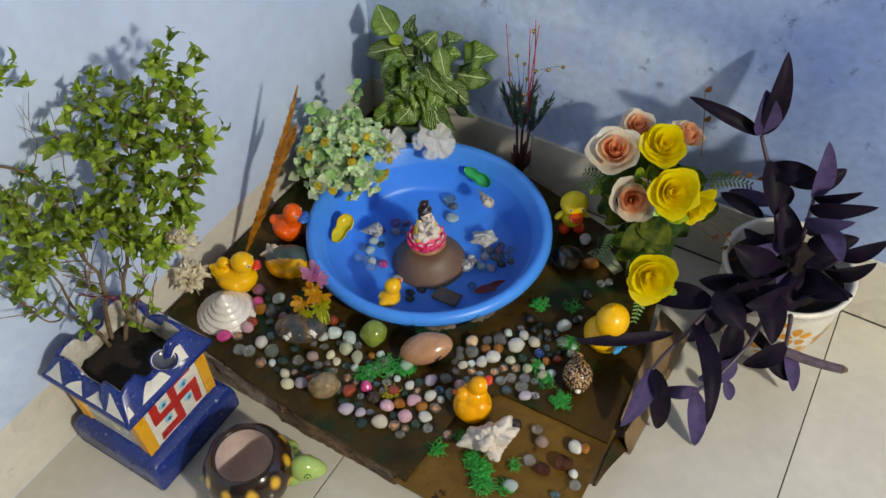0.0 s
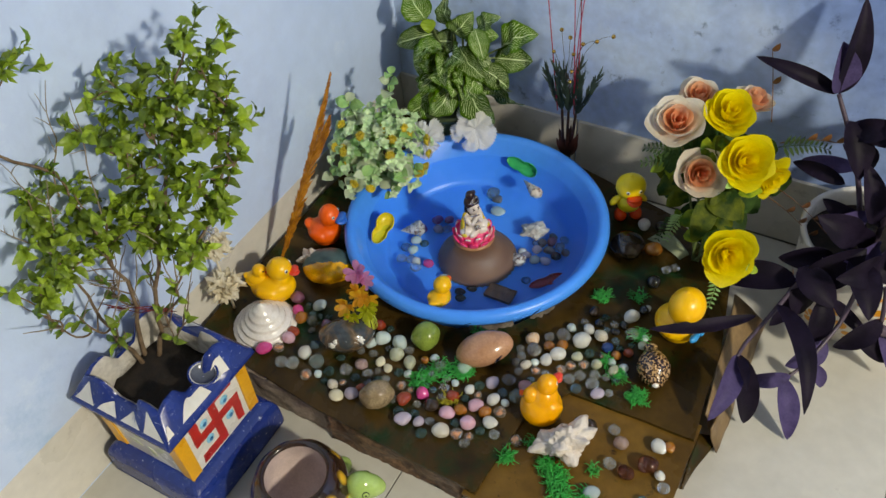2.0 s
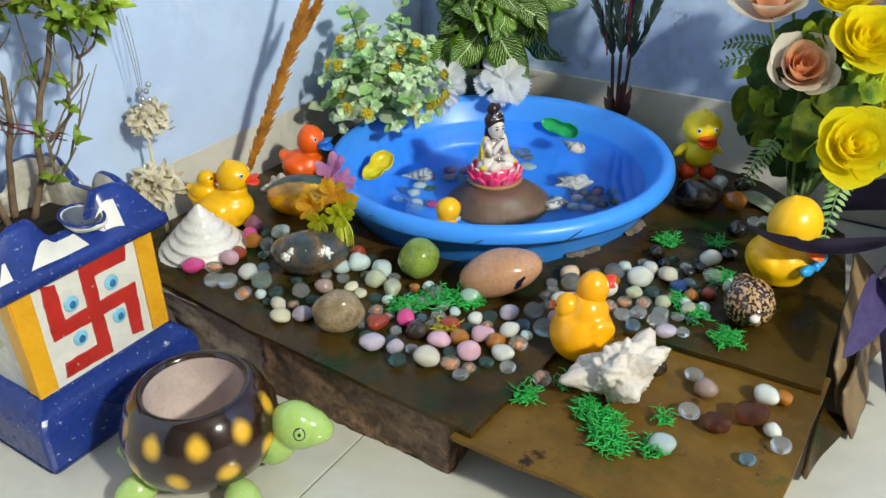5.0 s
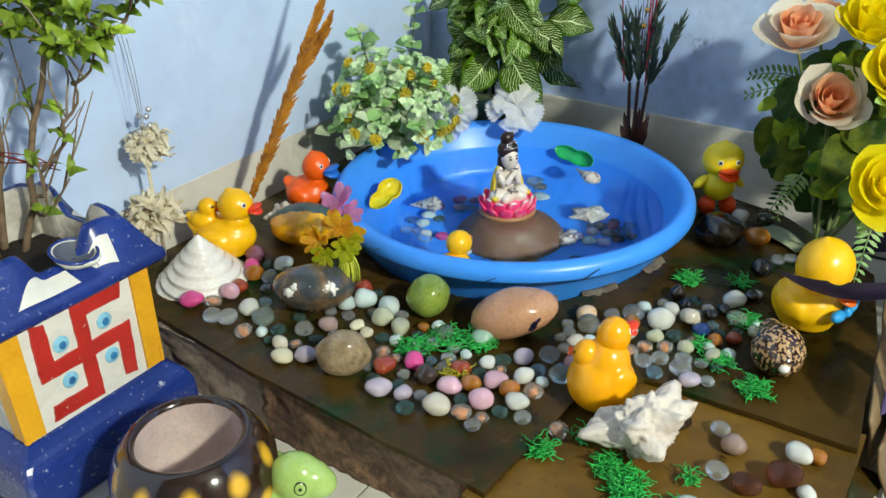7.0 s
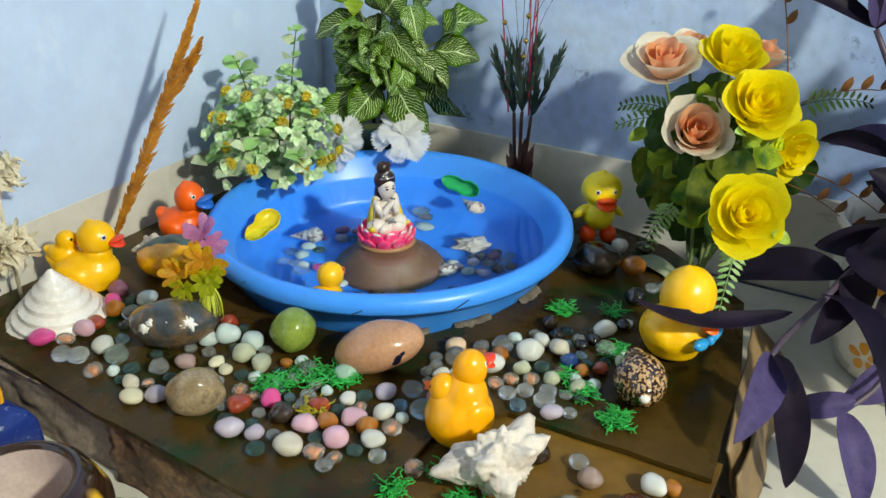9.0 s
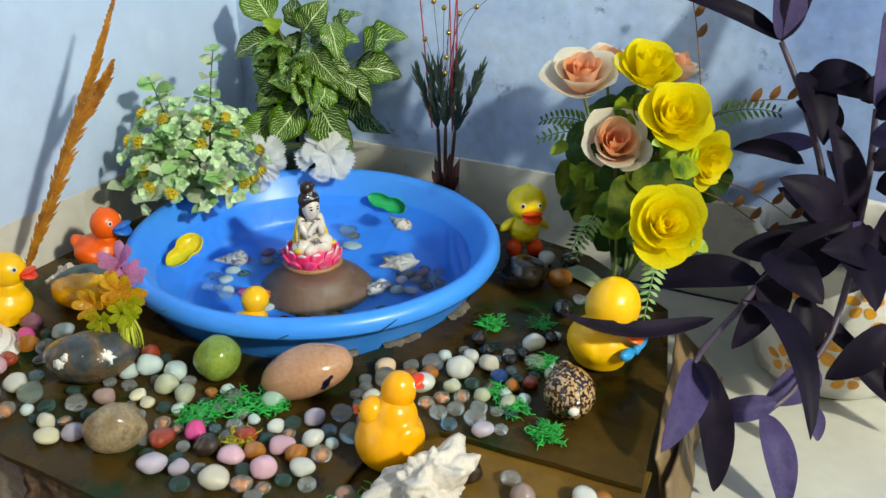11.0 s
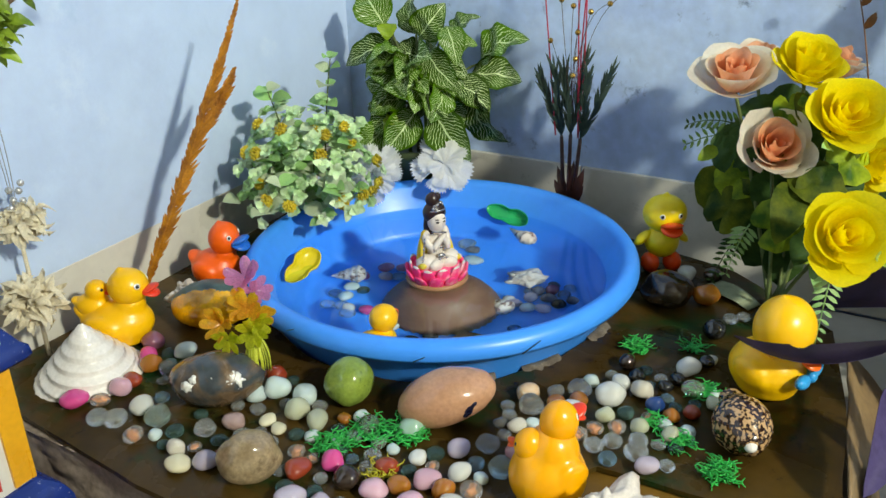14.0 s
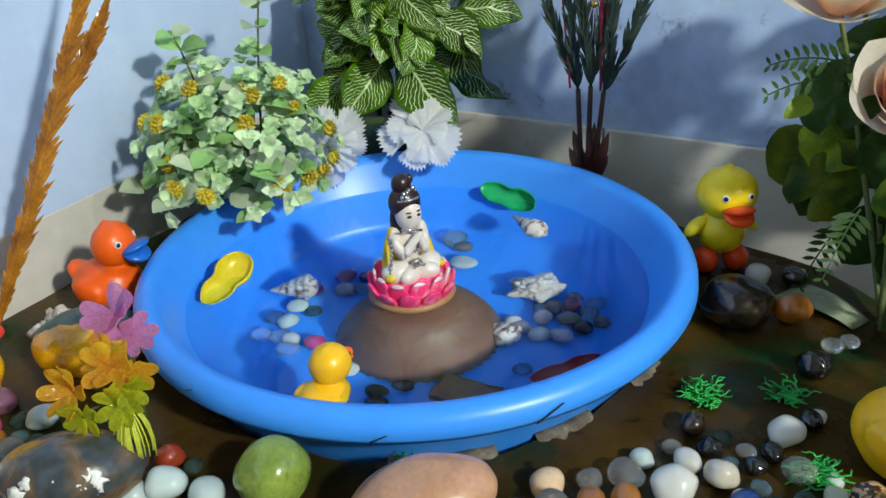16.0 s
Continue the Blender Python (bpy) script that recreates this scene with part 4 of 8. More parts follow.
GEMS = {
    "mauve": (gem("mauve_stone", (0.34, 0.13, 0.20), (0.22, 0.08, 0.13)), "polished mauve pebble"),
    "hot": (gem("hot_pink_stone", (0.80, 0.10, 0.36), (0.62, 0.05, 0.24)), "polished hot-pink pebble"),
    "amber": (gem("amber_stone", (0.58, 0.24, 0.025), (0.40, 0.13, 0.012), trans=0.25), "polished amber-orange pebble"),
    "grey": (gem("grey_agate", (0.86, 0.87, 0.84), (0.66, 0.67, 0.64), trans=0.7), "translucent grey pebble"),
    "aqua": (gem("aqua_white_stone", (0.80, 0.90, 0.90), (0.64, 0.77, 0.77), trans=0.3), "pale aqua-white pebble"),
    "dkglass": (gem("dark_green_glass", (0.28, 0.48, 0.42), (0.14, 0.28, 0.24), 0.04, 0.75), "dark green glass pebble"),
    "pink": (gem("pale_pink_stone", (0.88, 0.58, 0.70), (0.76, 0.44, 0.58), trans=0.2), "pale pink pebble"),
    "amberglass": (gem("clear_glass_over_amber", (0.98, 0.96, 0.92), (0.96, 0.88, 0.78), 0.02, 0.90, scale=40), "clear glass pebble with an amber core"),
    "rust": (gem("rust_carnelian", (0.42, 0.07, 0.025), (0.26, 0.035, 0.015)), "polished rust-red pebble"),
    "glass": (gem("clear_glass", (0.96, 0.98, 0.97), (0.84, 0.91, 0.89), 0.02, 0.96), "clear glass pebble"),
    "white": (gem("milk_white_stone", (0.86, 0.85, 0.82), (0.68, 0.68, 0.66), sss=0.1, trans=0.18), "milk-white polished pebble"),
    "sage": (gem("sage_stone", (0.80, 0.90, 0.84), (0.62, 0.76, 0.68), trans=0.7), "translucent sage-grey pebble"),
    "banded": (gem("banded_stone", (0.74, 0.70, 0.62), (0.36, 0.28, 0.18), warp=2.0, scale=45, ramp=(0.40, 0.52)), "white pebble with brown bands"),
    "cream": (gem("cream_stone", (0.82, 0.76, 0.56), (0.74, 0.66, 0.46)), "flat cream pebble"),
    "lilac": (gem("lilac_stone", (0.74, 0.65, 0.78), (0.56, 0.48, 0.62), trans=0.3), "translucent lilac pebble"),
    "bandpink": (gem("pink_band_stone", (0.62, 0.42, 0.40), (0.12, 0.08, 0.07), warp=1.5, scale=40, ramp=(0.45, 0.55)), "pink pebble with dark bands"),
    "ivory": (gem("ivory_green_stone", (0.72, 0.73, 0.56), (0.54, 0.56, 0.40), trans=0.3), "pale ivory-green pebble"),
    "umber": (gem("umber_stone", (0.06, 0.035, 0.022), (0.025, 0.016, 0.012)), "polished dark brown pebble"),
    "mint": (gem("mint_stone", (0.42, 0.62, 0.50), (0.34, 0.53, 0.42)), "mint-green pebble"),
    "blueglass": (gem("blue_grey_glass", (0.55, 0.76, 0.86), (0.34, 0.55, 0.66), 0.04, 0.7), "blue-grey glass pebble"),
    "dullpink": (gem("dull_pink_stone", (0.52, 0.27, 0.28), (0.42, 0.20, 0.21)), "dull pink pebble"),
    "bandamber": (gem("amber_band_stone", (0.82, 0.76, 0.66), (0.66, 0.28, 0.02), warp=1.0, scale=35, ramp=(0.47, 0.53)), "white pebble with an amber band"),
    "blue": (gem("blue_stone", (0.02, 0.07, 0.28), (0.012, 0.04, 0.16)), "polished deep blue pebble"),
    "black": (gem("black_stone", (0.014, 0.014, 0.014), (0.006, 0.006, 0.006)), "polished black pebble"),
    "blush": (gem("blush_quartz", (0.74, 0.55, 0.48), (0.60, 0.42, 0.36), trans=0.6), "translucent blush pebble"),
    "umberglass": (gem("brown_agate", (0.46, 0.20, 0.10), (0.30, 0.11, 0.05), trans=0.75), "translucent brown agate pebble"),
    "moon": (gem("moonstone", (0.66, 0.76, 0.78), (0.52, 0.64, 0.66), trans=0.3), "pale bluish moonstone pebble"),
}


CORES = {"amberglass": mat("amber_swirl", (0.80, 0.22, 0.03), (0.62, 0.30, 0.10), 90, 0.3, fine=0.2)}


def pebble_mesh(kind, k):
    """A tumbled stone about one unit across its radius; glass ones are flattened drops."""
    bm = bmesh.new()
    flat = "glass" in kind and kind != "umberglass"
    el = random.uniform(1.02, 1.24) if not flat else random.uniform(1.0, 1.1)
    hgt = random.uniform(0.55, 0.62) if flat else random.uniform(0.66, 0.82)
    if kind == "cream":
        hgt = 0.5
    bmesh.ops.create_icosphere(bm, subdivisions=3, radius=1.0)
    for v in bm.verts:
        q = 1 + (0.06 if flat else 0.22) * noise.noise(v.co * 0.9 + Vector((k * 3.1, len(kind) * 1.7, 0)))
        v.co = Vector((v.co.x * el * q * 0.94, v.co.y * q * 0.94, v.co.z * hgt * q))
    low = min(v.co.z for v in bm.verts)
    for v in bm.verts:
        v.co.z -= low
    if kind in CORES:
        old = set(bm.faces)
        bmesh.ops.create_icosphere(bm, subdivisions=2, radius=0.52, matrix=Matrix.LocRotScale((0.05, 0, hgt * 0.85), Euler((0.3, 0.2, k)), (1.0, 0.75, hgt * 0.7)))
        for f in bm.faces:
            if f not in old:
                f.material_index = 1
                for v in f.verts:
                    v.co += Vector((0.10, 0.05, 0.06)) * noise.noise(v.co * 3 + Vector((k, 0, 0)))
        return finish(bm, "pebble", [GEMS[kind][0], CORES[kind]])
    return finish(bm, "pebble", GEMS[kind][0])


for kind, spots in PEBBLES.items():
    shapes = [pebble_mesh(kind, k) for k in range(min(3, len(spots)))]
    for i, (x, y, r) in enumerate(spots):
        z = (LOW + 0.0006) if x > 0.53 and y < -0.502 else BOARD
        p = new("pebble", shapes[i % len(shapes)])
        p.matrix_basis = Matrix.LocRotScale((x, y, z - 0.0004), Euler((radians(random.uniform(-7, 7)), radians(random.uniform(-7, 7)), random.uniform(0, 6.28))), (r * 0.87, r * 0.87, r * random.uniform(0.86, 0.98)))
        tagged(p, GEMS[kind][1] + " on the brown cardboard", "pebble", "pebbles on the cardboard")

# small glassy chips that fill the gaps of the pebble bed
filler = random.Random(12)
taken = [(x, y, r) for spots in PEBBLES.values() for x, y, r in spots] + [(0.436, -0.504, 0.046), (0.346, -0.520, 0.022), (0.336, -0.640, 0.027), (0.240, -0.574, 0.046), (0.135, -0.468, 0.045), (0.103, -0.600, 0.047), (0.552, -0.540, 0.036), (0.612, -0.582, 0.045), (0.250, -0.535, 0.03)]
seeds = [q for q in taken if 0.16 < q[0] < 0.62 and q[1] < -0.36 and q[2] < 0.02]
chips = {k: [pebble_mesh(k, j) for j in range(2)] for k in ("dkglass", "glass", "blueglass", "grey", "amberglass", "aqua")}
placed = 0
for _ in range(2500):
    if placed >= 60:
        break
    sx, sy, sr = filler.choice(seeds)
    a, r = filler.uniform(0, 6.28), filler.uniform(0.0055, 0.0080)
    x, y = sx + math.cos(a) * (sr + r) * 1.0, sy + math.sin(a) * (sr + r) * 1.0
    if math.hypot(x - TUB[0], y - TUB[1]) < 0.235 or (x > 0.515 and y < -0.49) or y < -0.650 or x < 0.14:
        continue
    if any(math.hypot(x - u, y - v) < (r + w) * 0.93 for u, v, w in taken):
        continue
    taken.append((x, y, r))
    kind = filler.choice(("dkglass", "dkglass", "glass", "glass", "blueglass", "grey", "amberglass", "aqua"))
    p = new("pebble", filler.choice(chips[kind]))
    p.matrix_basis = Matrix.LocRotScale((x, y, BOARD - 0.0004), Euler((0, 0, filler.uniform(0, 6.28))), (r, r, r))
    tagged(p, GEMS[kind][1] + " on the brown cardboard", "pebble", "pebbles on the cardboard")
    placed += 1

M_PINKST = mat("terracotta_river_stone", (0.50, 0.27, 0.155), (0.42, 0.21, 0.115), 30, 0.16, 0.04, 160, fine=0.10, coat=0.25)
M_GREENST = mat("olive_green_stone", (0.24, 0.32, 0.05), (0.14, 0.21, 0.035), 40, 0.2, 0.05, 160, fine=0.15, coat=0.3)
M_BEIGEST = mat("sandy_stone", (0.36, 0.27, 0.16), (0.20, 0.14, 0.075), 35, 0.22, 0.05, 160, fine=0.2, coat=0.25)
stained(M_BEIGEST, (0.075, 0.050, 0.028), 42, 0.54, 0.70)
stained(M_GREENST, (0.06, 0.10, 0.02), 60, 0.58, 0.70)
M_SLATE = mat("slate_banded_stone", (0.15, 0.095, 0.050), (0.045, 0.055, 0.062), 20, 0.26, 0.05, 160, fine=0.2, coat=0.35, warp=1.5, ramp=(0.42, 0.58))
M_BLACKST = mat("black_brown_stone", (0.055, 0.032, 0.016), (0.012, 0.010, 0.009), 25, 0.12, 0.03, 160, fine=0.2, coat=0.4)
M_TEAL = mat("teal_painted_stone", (0.065, 0.11, 0.10), (0.045, 0.085, 0.08), 30, 0.4, 0.05, 160, fine=0.1)
M_MARIGOLD = mat("marigold_gloss_paint", (0.84, 0.44, 0.006), (0.66, 0.28, 0.004), 40, 0.12, 0.03, 160, fine=0.15, coat=0.5)


def stone(name, label, material, at, r, turn=0.0, tilt=(0, 0), seed=1.0, lump=0.10):
    bm = bmesh.new()
    bmesh.ops.create_icosphere(bm, subdivisions=5, radius=1.0)
    for v in bm.verts:
        q = 1 + lump * noise.noise(v.co * 0.9 + Vector((seed * 5, seed, 0))) + 0.02 * noise.noise(v.co * 3 + Vector((0, seed * 9, 0)))
        v.co = Vector((v.co.x * r[0], v.co.y * r[1], v.co.z * r[2])) * q
    return solo(name, bm, material, label, "stone", "large stones", at=pose(*at, tilt[0], tilt[1], turn))


pink_stone = stone("river_stone", "smooth pinkish-brown river stone leaning on the tub", M_PINKST, (0.436, -0.504, BOARD + 0.022), (0.043, 0.026, 0.0235), 42, (0, -12), 1)
stone("river_stone", "round olive-green polished stone", M_GREENST, (0.346, -0.520, BOARD + 0.019), (0.0215, 0.021, 0.0225), 20, (0, 0), 2, 0.14)
stone("river_stone", "flat round sandy-brown stone", M_BEIGEST, (0.336, -0.640, BOARD + 0.0185), (0.0255, 0.0185, 0.0215), 48, (12, 8), 3, 0.18)
blue_stone = stone("river_stone", "dark slate and brown stone flecked with white paint", M_SLATE, (0.240, -0.572, BOARD + 0.022), (0.0425, 0.030, 0.0245), 32, (-8, 0), 4)
stone("river_stone", "glossy black-brown stone beside the tub", M_BLACKST, (0.550, -0.216, BOARD + 0.0165), (0.0285, 0.026, 0.0185), 20, (0, 0), 5, 0.16)
two = stone("painted_stone", "stone painted dull teal above and glossy marigold below", [M_TEAL, M_MARIGOLD], (0.135, -0.468, BOARD + 0.021), (0.042, 0.035, 0.0245), 30, (0, 0), 6, 0.12)
for f in two.data.polygons:
    c = f.center
    f.material_index = 1 if c.y + 0.35 * c.z + 0.003 * noise.noise(c * 80) < -0.004 else 0
for k in range(9):
    bm = bmesh.new()
    bmesh.ops.create_icosphere(bm, subdivisions=3, radius=1)
    dx, el = random.uniform(-0.6, 0.7), random.uniform(0.15, 0.7)
    d = Vector((dx, -math.cos(el) * 0.95, math.sin(el))).normalized()
    pt = Vector((d.x * 0.0420, d.y * 0.0300, d.z * 0.0246))
    s = random.uniform(0.0018, 0.0045)
    for v in bm.verts:
        q = 1 + 1.1 * noise.noise(v.co * 1.7 + Vector((k * 4, 0, 0)))
        v.co = v.co * s * q
    nrm = Vector((pt.x / 0.0435 ** 2, pt.y / 0.0262 ** 2, pt.z / 0.0237 ** 2)).normalized()
    bmesh.ops.transform(bm, matrix=Matrix.Translation(pt) @ nrm.to_track_quat("Z", "Y").to_matrix().to_4x4() @ Matrix.Diagonal((1, 1, 0.3, 1)), verts=bm.verts)
    part("paint_fleck", bm, M_WHITEP, blue_stone, "fleck of white paint")
ink_at = pink_stone.matrix_basis.inverted() @ Vector((0.4634, -0.512, 0.0965))
ink_n = Vector((ink_at.x / 0.043 ** 2, ink_at.y / 0.026 ** 2, ink_at.z / 0.0235 ** 2)).normalized()
bm = bmesh.new()
for c, q in (((0, 0, 0), (0.0062, 0.0050, 0.0012)), ((0.004, 0.0035, 0), (0.0035, 0.0026, 0.0010)), ((-0.004, -0.003, 0), (0.0034, 0.0030, 0.0010))):
    ball(bm, c, q, (0, 0, 20), 14, 8)
bmesh.ops.transform(bm, matrix=Matrix.Translation(ink_at) @ ink_n.to_track_quat("Z", "Y").to_matrix().to_4x4(), verts=bm.verts)
part("ink_spot", bm, mat("navy_ink", (0.010, 0.010, 0.035), (0.006, 0.006, 0.02), 60, 0.3), pink_stone, "dark navy ink spot")

# supports under the sheets
M_TIMBER = mat("rough_wet_timber", (0.23, 0.135, 0.080), (0.070, 0.038, 0.024), 34, 0.55, 1.0, 110, fine=0.3, warp=2.5)
M_SLAB = mat("pale_mortar_slab", (0.36, 0.29, 0.24), (0.20, 0.15, 0.12), 20, 0.65, 1.0, 55, fine=0.25)


def rough_block(name, label, category, material, x0, x1, y0, y1, z0, z1, amount=0.004):
    bm = bmesh.new()
    box(bm, x0, x1, y0, y1, z0, z1)
    bmesh.ops.subdivide_edges(bm, edges=bm.edges[:], cuts=26, use_grid_fill=True)
    bm.normal_update()
    for v in bm.verts:
        keep = v.co.z < z0 + 1e-4
        d = v.normal * (noise.noise(v.co * 28) * amount + noise.noise(v.co * 95) * amount * 0.7) - v.normal * amount * 0.7
        if keep:
            d.z = 0
        v.co += d
    return solo(name, bm, material, label, category)


rough_block("stone_slab", "pale broken mortar slab under the cardboard", "slab", M_SLAB, 0.02, 0.268, -0.682, -0.560, 0.0, BOARD - 0.005, 0.0045)
rough_block("timber_block", "rough dark timber block under the cardboard", "timber", M_TIMBER, 0.272, 0.492, -0.690, -0.600, 0.0, BOARD - 0.005, 0.005)
# added block, widened to stand in for the shade under the sheet's edge
rough_block("timber_block", "rough dark timber block added under the lower sheet to darken the gap", "timber", M_TIMBER, 0.60, 0.742, -0.600, -0.440, 0.0, LOW - 0.004, 0.005)
rough_block("timber_block", "rough dark timber block behind the tub", "timber", M_TIMBER, 0.03, 0.105, -0.50, -0.25, 0.0, BOARD - 0.005, 0.005)
rough_block("timber_block", "rough dark timber block behind the tub", "timber", M_TIMBER, 0.53, 0.70, -0.31, -0.19, 0.0, BOARD - 0.005, 0.005)
# ---------------------------------------------------------------- shells
M_PEARL = mat("pearl_shell", (0.84, 0.81, 0.77), (0.74, 0.70, 0.66), 35, 0.22, 0.15, 150, fine=0.08, coat=0.4)
M_CONCH = mat("chalky_conch", (0.62, 0.56, 0.50), (0.50, 0.38, 0.29), 40, 0.55, 0.7, 170, fine=0.08, ramp=(0.25, 0.5))
M_COWRIE = mat("spotted_shell", (0.50, 0.31, 0.15), (0.030, 0.013, 0.008), 290, 0.2, 0.1, 150, fine=0.15, coat=0.4, detail=1, ramp=(0.49, 0.56))
M_SPECK = mat("speckled_shell", (0.66, 0.60, 0.54), (0.20, 0.12, 0.10), 190, 0.35, 0.2, 150, fine=0.15, ramp=(0.38, 0.50))


def cone_shell(at, r, hgt):
    bm = bmesh.new()
    n, turns = 64, 6.2
    rows = 90
    rings = []
    for i in range(rows):
        t = i / (rows - 1)
        rings.append((0.0012 + r * (1 - t) ** 0.98, hgt * t))
    def wob(a, i):
        t = i / (rows - 1)
        ph = (t * turns + a / (2 * math.pi)) % 1.0
        return (1 - t) * r * 0.10 * (1 - abs(2 * ph - 1) ** 0.7) + 0.0006 * math.sin(a * 26 + t * 40) * (1 - t)
    rr = lathe(bm, rings, n, wob)
    cap(bm, rr[0])
    return solo("top_shell", bm, M_PEARL, "pearly white cone-shaped top shell", "shell", at=pose(*at, 4, 4, 20))


cone_shell((0.103, -0.600, BOARD), 0.0465, 0.060)


def spiky_conch(name, label, at, s, turn, tilt=0, spikes=6, seed=1.0, flat=0.55, knob=0.55):
    """A chunky broken conch: a lumpy body along x with blunt knobs and a rough, pitted skin."""
    bm = bmesh.new()
    bmesh.ops.create_icosphere(bm, subdivisions=5, radius=1.0)
    rg = random.Random(int(seed * 7))
    lobes = []
    for k in range(spikes):
        a = 2 * math.pi * (k + rg.uniform(-0.22, 0.22)) / spikes
        lobes.append((Vector((math.cos(a), math.sin(a), rg.uniform(-0.1, 1.0))).normalized(), rg.uniform(0.55, 1.2) * knob, rg.uniform(14, 30)))
    lobes.append((Vector((0.2, 0.1, 1)).normalized(), 0.35 * knob, 7))
    for v in bm.verts:
        n = v.co.normalized()
        q = 0.72
        for d, amp, sharp in lobes:
            q += amp * math.exp(sharp * (n.dot(d) - 1))
        q += 0.20 * noise.noise(n * 2.4 + Vector((seed, 0, 0))) + 0.30 * abs(noise.noise(n * 4.2 + Vector((0, seed, 0)))) + 0.08 * abs(noise.noise(n * 9 + Vector((0, 0, seed)))) + 0.05 * noise.noise(n * 21)
        v.co = Vector((n.x * 1.08, n.y * 0.80, n.z * flat)) * q * s
    low = min(v.co.z for v in bm.verts)
    for v in bm.verts:
        v.co.z = max(v.co.z - low - 0.10 * s, 0.0)
    return solo(name, bm, M_CONCH, label, "shell", "sea shells", at=pose(*at, tilt, 0, turn))


spiky_conch("conch_shell", "chalky white knobbed conch shell", (0.603, -0.592, LOW + 0.0006), 0.0285, 40, 0, 8, 3, 1.05, 0.68)
spiky_conch("conch_shell", "small white knobbed shell at the foot of the plume", (0.098, -0.463, BOARD), 0.0165, 25, 0, 5, 2, 1.15, 0.7)


def turret_shell(name, label, material, at, ln, r, turn, seed=1.0):
    """A whorled pointed shell lying along x."""
    bm = bmesh.new()
    n, rows, turns = 28, 48, 5.5
    def wob(a, i):
        t = i / (rows - 1)
        ph = (t * turns + a / (2 * math.pi)) % 1.0
        return r * (1 - 0.7 * t) * (0.13 * (1 - abs(2 * ph - 1)) - 0.05) + r * 0.05 * noise.noise(Vector((math.cos(a) * 3, math.sin(a) * 3, t * 9 + seed)))
    prof = []
    for i in range(rows):
        t = i / (rows - 1)
        prof.append((max(0.0006, r * (math.sin(math.pi * min(1, 0.12 + t * 1.6)) if t < 0.24 else (1 - (t - 0.24) / 0.76) ** 0.9)), (t - 0.4) * ln))
    rr = lathe(bm, prof, n, wob)
    cap(bm, rr[0]); cap(bm, rr[-1])
    bmesh.ops.transform(bm, matrix=Matrix.Rotation(math.pi / 2, 4, "Y"), verts=bm.verts)
    low = min(v.co.z for v in bm.verts)
    for v in bm.verts:
        v.co.z -= low
    return solo(name, bm, material, label, "shell", "sea shells", at=pose(*at, 0, 3, turn))


def egg_shell(name, label, material, at, r, turn, tilt=0.0):
    bm = bmesh.new()
    prof = []
    for i in range(30):
        t = i / 29
        w = math.sin(math.pi * t ** 0.8) ** 0.75
        spire = 0.04 * (((t * 9) % 1) - 0.5) if t < 0.3 else 0
        prof.append((max(0.01, r[1] * (w + spire)), (t - 0.5) * 2 * r[0]))
    def wob(a, i):
        t = i / 29
        return -r[1] * 0.25 * math.exp(-((a - 3.1) / 0.25) ** 2) * math.sin(math.pi * t)
    rr = lathe(bm, prof, 40, wob)
    cap(bm, rr[0]); cap(bm, rr[-1])
    bmesh.ops.transform(bm, matrix=Matrix.Rotation(-math.pi / 2, 4, "Y"), verts=bm.verts)
    for v in bm.verts:
        v.co.z *= r[2] / r[1]
    low = min(v.co.z for v in bm.verts)
    for v in bm.verts:
        v.co.z -= low
    return solo(name, bm, material, label, "shell", "sea shells", at=pose(*at, 0, tilt, turn))


spotted = egg_shell("spotted_shell", "glossy brown-spotted sea snail shell", M_COWRIE, (0.664, -0.425, BOARD - 0.0004), (0.032, 0.0235, 0.024), -65)
bm = bmesh.new(); ball(bm, (0, 0, 0), (0.0065, 0.0055, 0.0050), (0, 0, 0), 16, 10)
tip = part("apex", bm, M_PEARL, spotted, "white pointed apex of the shell")
tip.location = (0.0295, 0, 0.021)
# ---------------------------------------------------------------- what is in the tub
BED = 0.030
M_DISH = mat("brown_clay_dish", (0.26, 0.135, 0.075), (0.20, 0.10, 0.055), 25, 0.5, 0.15, 130, fine=0.12)
bm = bmesh.new()
prof = [(0.064, 0.0), (0.0665, 0.003), (0.0645, 0.012), (0.056, 0.030), (0.044, 0.045), (0.036, 0.0515), (0.028, 0.0528), (0.002, 0.0530)]
rr = lathe(bm, prof, 90, lambda a, i: 0.0012 * math.cos(a * 45) if i < 2 else 0)
cap(bm, rr[0]); cap(bm, rr[-1])
solo("clay_dish", bm, M_DISH, "brown clay dish upside down under the water", "dish", at=pose(0.326, -0.314, BED))

M_CLAYBASE = mat("ochre_clay_base", (0.40, 0.20, 0.09), (0.33, 0.155, 0.065), 30, 0.4, fine=0.08)
M_LOTUS = mat("pink_lotus_paint", (0.86, 0.045, 0.20), (0.84, 0.40, 0.45), 70, 0.35, fine=0.05, ramp=(0.30, 0.46))
M_FIGWHITE = mat("ivory_figure_paint", (0.78, 0.72, 0.66), (0.70, 0.62, 0.56), 50, 0.35, fine=0.04)
M_FIGYEL = mat("saffron_cloth_paint", (0.78, 0.50, 0.02), (0.66, 0.55, 0.05), 60, 0.4, fine=0.05)
M_FIGHAIR = mat("dark_hair_paint", (0.035, 0.014, 0.012), (0.015, 0.007, 0.007), 60, 0.3)
M_SILVER = mat("silver_trim_paint", (0.62, 0.60, 0.58), (0.35, 0.33, 0.33), 200, 0.25, 0.3, 300, metal=0.8)


